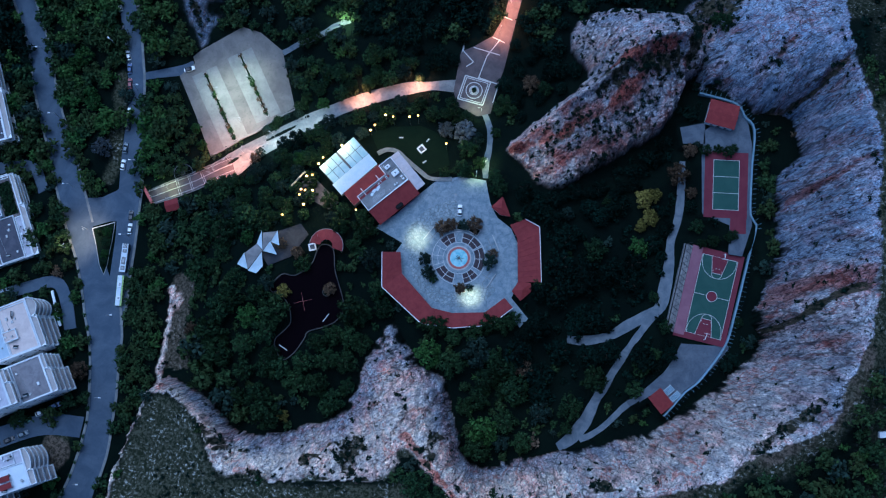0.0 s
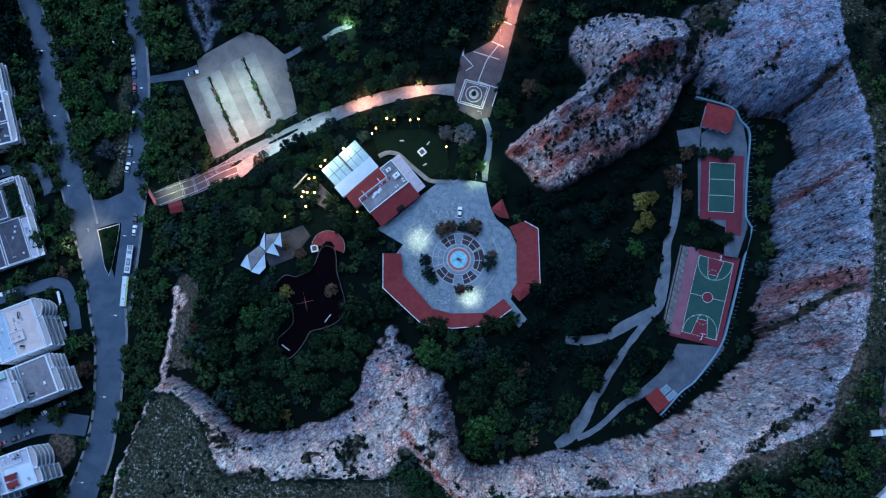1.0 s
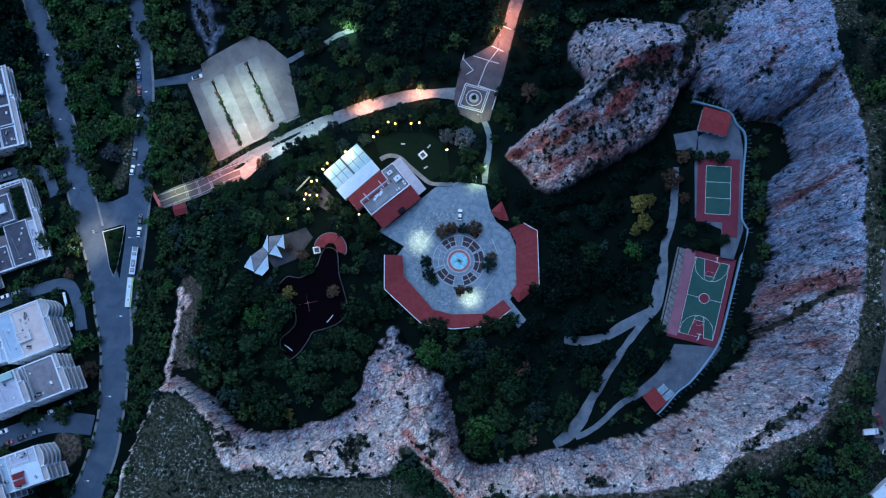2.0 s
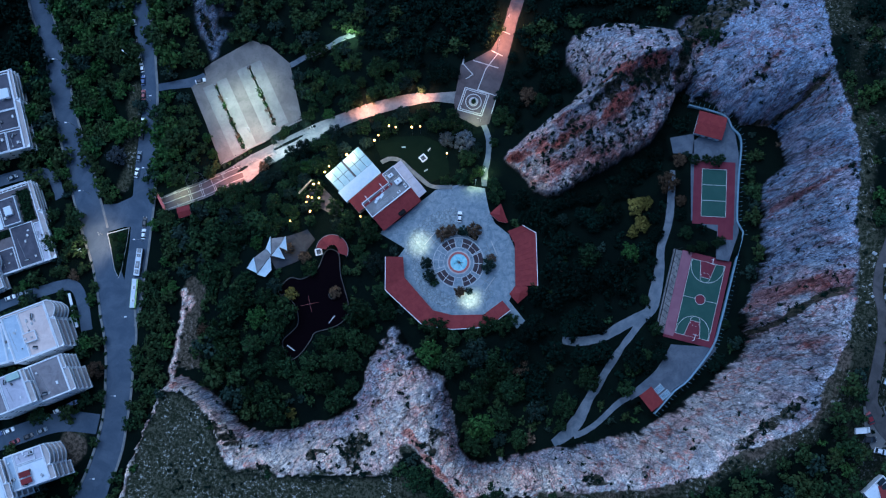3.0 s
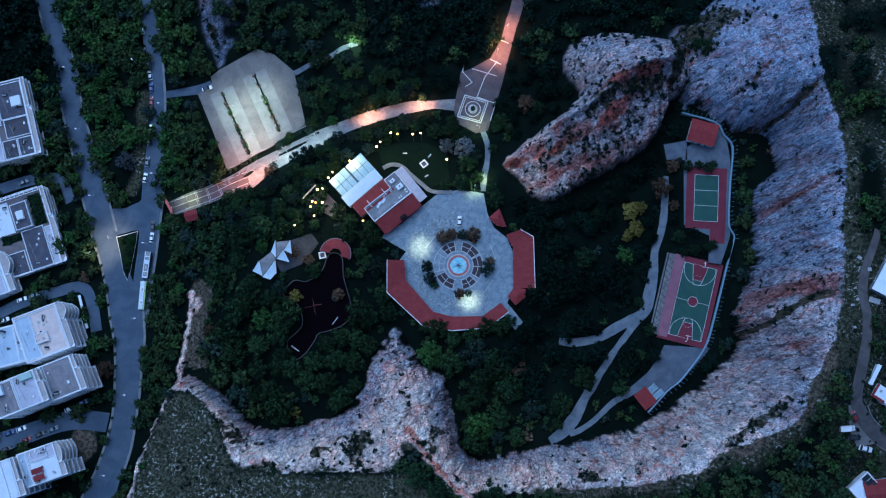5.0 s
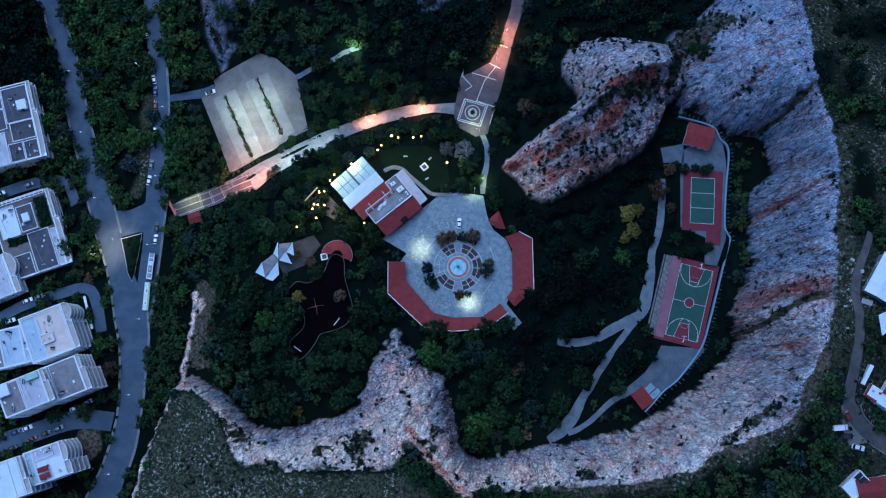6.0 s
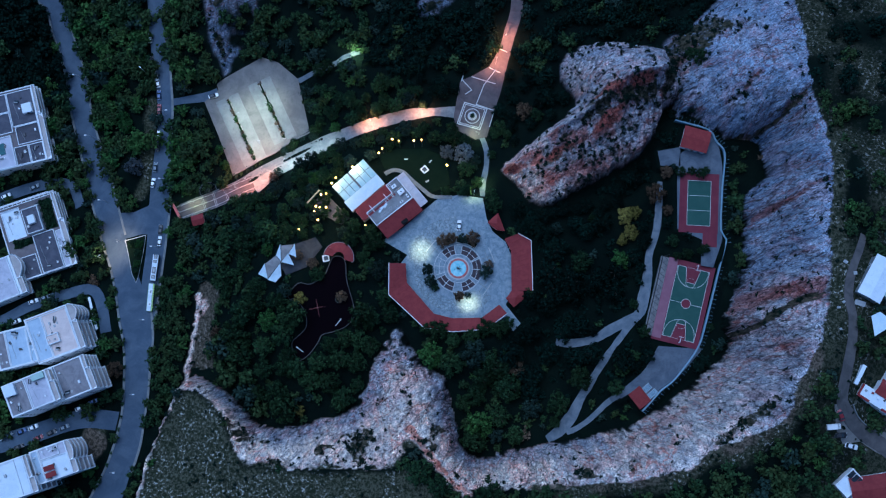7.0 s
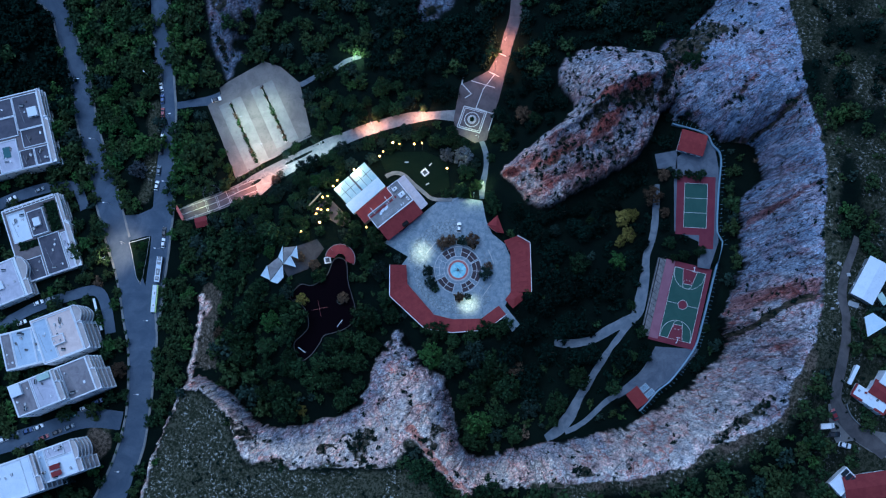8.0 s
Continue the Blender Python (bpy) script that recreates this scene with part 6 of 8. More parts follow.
        ring = np.array([(math.cos(k * 1.2566), math.sin(k * 1.2566)) for k in range(5)])
        foot = np.concatenate([np.column_stack([ring * 0.035 * w, np.full(5, -0.15 * w)]), np.column_stack([ring * 0.02 * w, np.full(5, 0.5 * w)])])
        verts.append(foot + (gx[i], gy[i], z[i]))
        k = np.arange(5)
        nxt = (k + 1) % 5
        faces.append(np.concatenate([np.stack([k, nxt, nxt + 5], 1), np.stack([k, nxt + 5, k + 5], 1)]) + total)
        indices.append(np.full(10, 5))
        tones.append(np.zeros(10))
        total += 10
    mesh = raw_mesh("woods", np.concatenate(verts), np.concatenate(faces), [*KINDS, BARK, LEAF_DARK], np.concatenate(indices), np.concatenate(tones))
    tagged(new("woods", mesh), "dense mixed woodland of dark green crowns", "woods", kind="stuff")


plant()
for x, y, w, k in MARKED_TREES:
    tree(x, y, w, k, int(abs(7 * x + y)), (31 * x) % 360)


def shrubs():
    """Small dark bushes that cling to the rock and dot the scrub."""
    rng = np.random.RandomState(31)
    gx, gy = rng.uniform(-110, 140, 26000), rng.uniform(-62, 160, 26000)
    z, rock, red, scrub, green, pink_share = land(gx, gy)
    patch = fbm(gx, gy, 12.0, 3)
    chance = np.where((gy > 60) | (gx < 30), 0.028, 0.050) * (rock > 0.5) + 0.06 * (rock > 0.5) * (patch > 0.18) + 0.5 * green * (rock > 0.5) + 0.16 * (scrub > 0.5) * (patch > -0.05)
    keep = rng.rand(len(gx)) < chance
    gx, gy, z, scrub = gx[keep], gy[keep], z[keep], scrub[keep]
    shape = [crown_shape(80 + k, 3, 16, 0.8, 0.16) for k in range(4)]
    verts, faces, tones, total = [], [], [], 0
    for i in range(len(gx)):
        v, f = shape[rng.randint(4)]
        a, w = rng.uniform(0, 6.28), rng.uniform(0.7, 1.4) * (1.0 if scrub[i] > 0.5 else rng.uniform(0.9, 1.7))
        turn = np.array([[math.cos(a), -math.sin(a), 0], [math.sin(a), math.cos(a), 0], [0, 0, 1]])
        verts.append(v @ turn.T * w + (gx[i], gy[i], z[i] + 0.12 * w + 0.15))
        faces.append(f + total)
        tones.append(np.full(len(v), rng.rand()))
        total += len(v)
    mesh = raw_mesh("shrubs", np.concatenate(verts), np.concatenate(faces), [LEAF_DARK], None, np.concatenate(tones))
    tagged(new("shrubs", mesh), "small dark shrubs scattered over rock and scrub", "shrubs", kind="stuff")


shrubs()
house(SHED, smooth_at(*SHED[:2]), 5.5, STEEL, PALE_ROOF, "long shed with a pale blue metal roof", 0.7, "shed")
house(HOUSE_B, smooth_at(*HOUSE_B[:2]), 6.0, WHITE_WALL, RED_ROOF, "white house with a red tiled roof", 1.2)


def hillside_houses():
    """The white terraced house with red roof edges, and the smaller roofs round it."""
    x, y, length, width, turn = HOUSE_A
    base = smooth_at(x, y)
    home = thing("house", "white terraced house with red tiled roof edges", "house", x, y, base, turn)
    part("wall", box(bmesh.new(), -1.0, -3.4, -5, 12.5, 4.2, 10.4), WHITE_WALL, home)
    deck = part("terrace", box(bmesh.new(), -1.0, -3.4, 5.4, 12.0, 3.8, 0.1), PALE_ROOF, home, "white roof terrace")
    for u0, u1, v in ((-7.2, -3.0, -5.4), (1.5, 5.2, -5.4)):
        part("tiled_edge", box(bmesh.new(), (u0 + u1) / 2, v, 5.3, u1 - u0, 0.8, 0.35, bevel=0.05), RED_ROOF, deck)
    for u in (-7.1, 5.1):
        part("tiled_edge", box(bmesh.new(), u, -3.4, 5.3, 0.7, 4.0, 0.4, bevel=0.05), RED_ROOF, deck)
    part("wing", box(bmesh.new(), 1.5, 0.6, -5, 8.4, 4.4, 11.0), WHITE_WALL, home)
    part("wing_roof", shifted(gable(bmesh.new(), 8.4, 4.4, 6.0, 1.1), 1.5, 0.6), RED_ROOF, home, "red tiled roof")
    part("north_wing", box(bmesh.new(), 2.4, 4.9, -5, 8.5, 4.6, 12.0), WHITE_WALL, home)
    part("north_roof", box(bmesh.new(), 2.4, 4.9, 7.0, 8.1, 4.2, 0.12), PALE_ROOF, home, "white flat roof")
    for k in range(3):
        window(home, -4.8 + 3.4 * k, -5.52, 1.2, 1.2, 1.4, 0)
    for k in range(4):
        part("terrace_box", box(bmesh.new(), -5.6 + 2.2 * k, -3.0 + 0.5 * (k % 2), 5.5, 0.7, 0.6, 0.5, 20 * k), (STEEL, RED_ROOF, WHITE_WALL, DARK_METAL)[k], home)
    bx, by, _, _, bturn = HOUSE_B
    z = smooth_at(bx, by)
    wing_ = thing("house_annex", "white roof terrace with a glazed steel pergola", "annex", 130.3, -30.8, z, 42.0)
    part("deck", box(bmesh.new(), 0, 0, -4, 8.0, 5.6, 9.6), WHITE_WALL, wing_)
    part("roof", box(bmesh.new(), -1.6, 0, 5.6, 4.4, 5.2, 0.1), PALE_ROOF, wing_, "pale flat roof")
    for e in (-1, 1):
        part("parapet", box(bmesh.new(), 0, e * 2.68, 5.6, 8.0, 0.24, 0.6), WHITE_WALL, wing_)
        part("parapet", box(bmesh.new(), e * 3.88, 0, 5.6, 0.24, 5.1, 0.6), WHITE_WALL, wing_)
    for k in range(3):
        part("pane", box(bmesh.new(), 2.2, -1.7 + 1.7 * k, 6.3, 2.6, 1.45, 0.08), GLASS_DARK, wing_)
    for u in (0.8, 3.6):
        for k in range(2):
            part("post", box(bmesh.new(), u, -2.5 + 5.0 * k, 5.6, 0.12, 0.12, 0.7), STEEL, wing_)
    z = smooth_at(140.5, 20)
    cover = thing("garden_canopy", "pale blue fabric canopy stretched over a garden", "canopy", 140.3, 20.4, z, -30.0)
    part("fabric", slab(bmesh.new(), [(-3.4, 0.6), (-1.6, 3.2), (4.6, 2.6), (0.6, -4.6)][::-1], 5.0, 5.1), CANVAS, cover)
    for px, py in ((-3.2, 0.6), (-1.6, 3.0), (4.3, 2.5), (0.6, -4.3)):
        part("post", rod(bmesh.new(), (px, py, -1.5), (px, py, 5.0), 0.06, sides=6), STEEL, cover)
    z = smooth_at(144, 28.6)
    stall = thing("green_shelter", "small pale green metal shelter behind the shed", "shelter", 144.0, 28.6, z, -58.0)
    part("roof", box(bmesh.new(), 0, 0, 5.4, 4.0, 2.2, 0.15), GREEN_AWNING, stall)
    part("wall", box(bmesh.new(), 0, 0, -2, 3.6, 1.8, 7.4), STEEL, stall)
    z = smooth_at(133, 3.8)
    container = thing("garden_store", "long narrow pale blue garden store beside the lane", "shed", 133.1, 3.8, z, 62.0)
    part("body", box(bmesh.new(), 0, 0, -1.5, 6.6, 1.1, 3.6), PALE_ROOF, container)
    part("roof", box(bmesh.new(), 0, 0, 2.1, 6.8, 1.3, 0.12), PALE_ROOF, container)
    for k, (px, py, w, d) in enumerate(((128.2, 25.6, 0.9, 0.6), (130.0, 27.4, 0.7, 0.7), (135.4, 27.0, 1.6, 3.4), (128.0, 18.5, 0.6, 0.6), (131.0, 40.5, 1.2, 0.8), (134.0, 36.8, 1.0, 1.0))):
        crate = thing("yard_crate", "pale weathered crate standing beside the lane", "crate", px, py, smooth_at(px, py), 37.0 * k, "crates beside the lane")
        part("body", box(bmesh.new(), 0, 0, -0.4, w, d, 1.1, bevel=0.04), PARAPET, crate)
        part("lid", box(bmesh.new(), 0, 0, 0.7, w + 0.08, d + 0.08, 0.06), STEEL, crate)
    kerb_line = [(131.1, -5.6, 0.35), (133.1, -9.3, 0.35), (137.8, -13.1, 0.35), (142.1, -14.4, 0.35)]
    setting("garden_kerb", ribbon(kerb_line, 0.8, cells=1, thick=1.4), PAVING, "curved low garden wall beside the yard", "wall")


hillside_houses()
house(HUT, 15.0, 4.2, WHITE_WALL, RED_ROOF, "pavilion with a faded red roof beside the volleyball court", 1.3, "pavilion")
house(HUT_LOW, 12.9, 2.8, WHITE_WALL, RED_ROOF, "small kiosk with a red roof on the lower terrace", 0.6, "kiosk")


def slatted_shelter(x, y, length, width):
    """A low steel shelter with a roof of pale slats, beside the kiosk."""
    home = thing("slatted_shelter", "low steel shelter with a pale blue slatted roof", "shelter", x, y, 12.9, 40.0, "shelters beside the kiosk")
    for u in (-length / 2 + 0.1, length / 2 - 0.1):
        for v in (-width / 2 + 0.1, width / 2 - 0.1):
            part("post", rod(bmesh.new(), (u, v, -1.0), (u, v, 2.1), 0.06, sides=6), STEEL, home)
    frame_bm = bmesh.new()
    for v in (-width / 2 + 0.1, width / 2 - 0.1):
        box(frame_bm, 0, v, 2.1, length, 0.16, 0.14)
    for u in (-length / 2 + 0.1, length / 2 - 0.1):
        box(frame_bm, u, 0, 2.1, 0.16, width - 0.36, 0.14)
    part("roof_frame", frame_bm, STEEL, home)
    count = int(width / 0.42)
    for k in range(count):
        part("slat", box(bmesh.new(), 0, -width / 2 + 0.3 + k * (width - 0.6) / (count - 1), 2.24, length - 0.1, 0.26, 0.05), BLUE_STEEL, home)


slatted_shelter(77.7, -0.7, 3.7, 2.4)
slatted_shelter(79.9, -2.7, 4.0, 2.2)
house(GATE_HUT, smooth_at(GATE_HUT[0], GATE_HUT[1]), 3.0, CREAM_WALL, RED_ROOF, "gatehouse with a red tiled roof beside the entrance", 1.2, "gatehouse")


# ---- the restaurant beside the plaza ----
def restaurant():
    ox, oy = -26.0, 74.0
    home = thing("restaurant", "restaurant with a glazed hall, red roofs and a roof terrace", "restaurant", ox, oy, 0.0)

    def at(rect, u, v):
        c, s = math.cos(radians(rect[4])), math.sin(radians(rect[4]))
        return rect[0] - ox + u * c - v * s, rect[1] - oy + u * s + v * c

    def block(name, rect, z0, z1, material, grow=0.0, label=""):
        return part(name, box(bmesh.new(), rect[0] - ox, rect[1] - oy, z0, rect[2] + grow, rect[3] + grow, z1 - z0, rect[4]), material, home, label)

    def bar(name, rect, u0, v0, u1, v1, z, w, h, material, parent=None, label=""):
        a, b = at(rect, u0, v0), at(rect, u1, v1)
        mx, my = (a[0] + b[0]) / 2, (a[1] + b[1]) / 2
        length = math.hypot(b[0] - a[0], b[1] - a[1])
        return part(name, box(bmesh.new(), mx, my, z, length, w, h, math.degrees(math.atan2(b[1] - a[1], b[0] - a[0]))), material, parent or home, label)

    def tilted(name, rect, low, high, material, thick=0.22, label=""):
        """A roof plane that rises from its south-east side to its north-west side."""
        bm = bmesh.new()
        half, deep = rect[2] / 2, rect[3] / 2
        ring = [(-half, -deep, low), (half, -deep, low), (half, deep, high), (-half, deep, high)]
        top = [bm.verts.new((*at(rect, u, v), z)) for u, v, z in ring]
        base = [bm.verts.new((*at(rect, u, v), z - thick)) for u, v, z in ring]
        bm.faces.new(top)
        bm.faces.new(base[::-1])
        for i in range(4):
            bm.faces.new((top[i], base[i], base[(i + 1) % 4], top[(i + 1) % 4]))
        return part(name, bm, material, home, label)

    # glazed hall
    block("hall_wall", GLASS, -2.5, 3.6, CREAM_WALL, -0.4)
    hall = block("hall_frame", GLASS, 3.6, 3.9, DARK_METAL, 0.2, "dark steel roof frame")
    columns, rows = 6, 2
    gap_u, gap_v = GLASS[2] / columns, GLASS[3] / rows
    for i in range(columns):
        for j in range(rows):
            u, v = -GLASS[2] / 2 + (i + 0.5) * gap_u + (0.15 if i == 3 else -0.15 if i == 2 else 0.0), -GLASS[3] / 2 + (j + 0.5) * gap_v + 0.25
            x, y = at(GLASS, u, v)
            part("pane", box(bmesh.new(), x, y, 3.9, gap_u - (0.5 if i in (2, 3) else 0.2), gap_v - 0.22, 0.1, GLASS[4]), GLASS_ROOF_MAT, hall)
    block("awning_wall", AWNING, -1.0, 3.9, CREAM_WALL, -0.4)
    tilted("awning", AWNING, 4.0, 4.3, CANVAS, 0.12, "white fabric awning")
    # red roofs and terrace
    block("north_wall", ROOF_RED, -1.0, 4.3, CREAM_WALL, -0.3)
    tilted("red_roof", ROOF_RED, 5.2, 4.5, RED_ROOF, 0.22, "red tiled roof")
    for u in (-2.6, 4.6):
        bar("fire_wall", ROOF_RED, u, -2.8, u, 0.4, 4.8, 0.22, 0.55, WHITE_WALL)
    block("terrace_wall", ROOF_FLAT, -1.0, 5.0, CREAM_WALL, -0.1)
    block("terrace_deck", ROOF_FLAT, 5.0, 5.1, FLAT_ROOF, -0.3, "grey roof terrace")
    half, deep = ROOF_FLAT[2] / 2, ROOF_FLAT[3] / 2
    # the terrace widens at its north-east end
    x, y = at(ROOF_FLAT, half - 2.6, deep + 1.95)
    part("terrace_wall", box(bmesh.new(), x, y, -1.0, 5.2, 3.9, 6.1, ROOF_FLAT[4]), CREAM_WALL, home)
    part("terrace_deck", box(bmesh.new(), x, y, 5.1, 5.0, 3.9, 0.06, ROOF_FLAT[4]), FLAT_ROOF, home, "grey roof terrace")
    for a in ((-half, -deep, half, -deep), (-half, deep, half - 5.2, deep), (-half, -deep, -half, deep), (half, -deep, half, deep + 3.9),
              (half - 5.2, deep, half - 5.2, deep + 3.9), (half - 5.2, deep + 3.9, half, deep + 3.9)):
        bar("parapet", ROOF_FLAT, *a, 5.0, 0.25, 0.75, WHITE_WALL)
    for k in range(4):
        bar("pipe", ROOF_FLAT, -6.0 + 0.3 * k, -1.9 + 0.42 * k, -0.4 + 0.3 * k, -2.0 + 0.42 * k, 5.1, 0.16, 0.16, STEEL)
    for u, v, w, d in ((-3.0, 1.2, 1.6, 1.1), (-1.4, 1.0, 1.9, 1.0), (-4.4, 0.6, 1.2, 0.9), (-0.2, 1.9, 1.0, 0.8)):
        x, y = at(ROOF_FLAT, u, v)
        part("roof_mat", box(bmesh.new(), x, y, 5.1, w, d, 0.06, ROOF_FLAT[4] + 20), PALE_ROOF, home)
    for u, v, w, d, h in ((6.0, 4.9, 2.0, 1.3, 1.1), (6.9, 1.4, 2.6, 1.9, 1.5), (4.6, -1.9, 1.4, 0.7, 0.9), (7.9, -1.4, 0.8, 1.6, 1.0), (3.4, 2.2, 0.8, 0.8, 0.7), (4.9, 6.2, 0.8, 0.7, 0.8), (2.0, -2.3, 0.7, 0.6, 0.6)):
        x, y = at(ROOF_FLAT, u, v)
        unit = part("ventilation_unit", box(bmesh.new(), x, y, 5.1, w, d, h, ROOF_FLAT[4], bevel=0.06), WHITE_WALL, home, "white ventilation unit")
        part("fan_grille", rod(bmesh.new(), (x, y, 5.1 + h), (x, y, 5.18 + h), 0.3, sides=10), DARK_METAL, unit)
    block("south_wall", ROOF_SOUTH, -0.6, 3.7, CREAM_WALL, -2.4)
    roof = tilted("south_roof", ROOF_SOUTH, 3.9, 5.2, RED_ROOF, 0.22, "red tiled roof over the entrance")
    x, y = at(ROOF_SOUTH, 0.6, -2.3)
    # stands in for a black car parked by the roof's edge
    part("arched_dormer", box(bmesh.new(), x, y, 3.6, 2.9, 1.7, 1.15, ROOF_SOUTH[4], bevel=0.35), BLACK_PAINT, roof, "black rounded box standing in for a parked car")
    bar("gutter", ROOF_SOUTH, -9.1, 3.3, 9.1, 3.3, 5.0, 0.25, 0.5, WHITE_WALL)
    # canopy over the north-east side
    block("canopy_wall", CANOPY, -1.0, 3.4, CREAM_WALL, -1.0)
    tilted("canopy", CANOPY, 3.7, 4.0, CANOPY_GREY, 0.12, "pale pinkish canopy roof")
    for k in (-2, 0, 2):
        bar("canopy_seam", CANOPY, k * 3.0, -1.9, k * 3.0, 1.9, 3.72, 0.1, 0.3, STEEL)
    count = 6
    for k in range(count):
        x, y = at(ROOF_SOUTH, -7 + 14 * k / (count - 1), -2.15)
        part("window", box(bmesh.new(), x, y, 0.9, 1.4, 0.2, 1.7, ROOF_SOUTH[4]), GLASS_DARK, home)


restaurant()


# ---- galleries round the plaza ----
def gallery(inner, outer, label):
    """A roofed gallery: red roof falling towards the plaza, a wall behind and posts in front."""
    ox, oy = inner[0]
    home = thing("gallery", label, "gallery", ox, oy, 0.0, group="galleries round the plaza")
    for k in range(len(inner) - 1):
        ring = [(*inner[k], 3.3), (*inner[k + 1], 3.3), (*outer[k + 1], 4.3), (*outer[k], 4.3)]
        bm = bmesh.new()
        top = [bm.verts.new((x - ox, y - oy, z)) for x, y, z in ring]
        low = [bm.verts.new((x - ox, y - oy, z - 0.2)) for x, y, z in ring]
        bm.faces.new(top)
        bm.faces.new(low[::-1])
        for i in range(4):
            bm.faces.new((top[i], low[i], low[(i + 1) % 4], top[(i + 1) % 4]))
        roof = part("roof", bm, RED_ROOF, home, "dusty red sheet roof")
        a, b = Vector(outer[k]), Vector(outer[k + 1])
        m, length, turn = (a + b) / 2, (b - a).length, math.degrees(math.atan2(b.y - a.y, b.x - a.x))
        part("back_wall", box(bmesh.new(), m.x - ox, m.y - oy, -1.5, length, 0.3, 5.75, turn), WHITE_WALL, home)
        part("gutter", box(bmesh.new(), m.x - ox, m.y - oy, 4.25, length + 0.1, 0.2, 0.16, turn), WHITE_WALL, roof, "white coping")
        a, b = Vector(inner[k]), Vector(inner[k + 1])
        for i in range(max(2, int((b - a).length / 3.5))):
            q = a + (b - a) * (i + 0.5) / max(2, int((b - a).length / 3.5))
            part("post", rod(bmesh.new(), (q.x - ox, q.y - oy, -0.05), (q.x - ox, q.y - oy, 3.25), 0.12, sides=8), STEEL, home)
        # seams of the sheet roof
        ia, ib, oa, ob = Vector(inner[k]), Vector(inner[k + 1]), Vector(outer[k]), Vector(outer[k + 1])
        count = max(1, int((oa - ob).length / 2.2))
        for i in range(1, count):
            p, q = ia + (ib - ia) * i / count, oa + (ob - oa) * i / count
            part("roof_seam", rod(bmesh.new(), (p.x - ox, p.y - oy, 3.33), (q.x - ox, q.y - oy, 4.33), 0.05, sides=4), RED_ROOF, roof)


gallery(GALLERY_WEST_IN, GALLERY_WEST_OUT, "long roofed gallery with a red roof along the plaza")
gallery(GALLERY_EAST_IN, GALLERY_EAST_OUT, "broad roofed gallery with a red roof and white coping")


def wing(outline, label):
    ox, oy = outline[0]
    local = [(x - ox, y - oy) for x, y in outline]
    home = thing("gallery_wing", label, "gallery", ox, oy, 0.0, group="galleries round the plaza")
    mx, my = sum(p[0] for p in local) / len(local), sum(p[1] for p in local) / len(local)
    bm = bmesh.new()
    top = bm.verts.new((mx, my, 4.9))
    ring = [bm.verts.new((x, y, 3.6)) for x, y in local]
    for i in range(len(ring)):
        bm.faces.new((ring[i], ring[(i + 1) % len(ring)], top))
    bm.faces.new(ring[::-1])
    part("roof", bm, RED_ROOF, home, "red hipped roof")
    part("wall", slab(bmesh.new(), [(mx + 0.85 * (x - mx), my + 0.85 * (y - my)) for x, y in local], -1.0, 3.58), CREAM_WALL, home)
    for i in range(len(local)):
        a, b = Vector(local[i]), Vector(local[(i + 1) % len(local)])
        part("eaves", box(bmesh.new(), (a.x + b.x) / 2, (a.y + b.y) / 2, 3.42, (b - a).length, 0.2, 0.2, math.degrees(math.atan2(b.y - a.y, b.x - a.x))), RED_ROOF, home)


wing(WING_SOUTH, "corner wing with a red hipped roof")
wing(WING_NORTH, "small corner pavilion with a red hipped roof")


# ---- fountain garden in the middle of the plaza ----
def ring_sector(r0, r1, a0, a1, z0, z1, steps=None):
    """A piece of a ring between two angles in degrees."""
    steps = steps or max(2, int((a1 - a0) / 6))
    bm = bmesh.new()
    rows = []
    for i in range(steps + 1):
        a = radians(a0 + (a1 - a0) * i / steps)
        c, s = math.cos(a), math.sin(a)
        rows.append([bm.verts.new((r0 * c, r0 * s, z0)), bm.verts.new((r1 * c, r1 * s, z0)), bm.verts.new((r1 * c, r1 * s, z1)), bm.verts.new((r0 * c, r0 * s, z1))])
    closed = a1 - a0 >= 359.9
    for i in range(steps):
        p, q = rows[i], rows[i + 1]
        for k in range(4):
            bm.faces.new((p[k], p[(k + 1) % 4], q[(k + 1) % 4], q[k]))
    if closed:
        bmesh.ops.remove_doubles(bm, verts=bm.verts, dist=0.001)
    else:
        bm.faces.new(rows[0])
        bm.faces.new(rows[-1][::-1])
    return bm


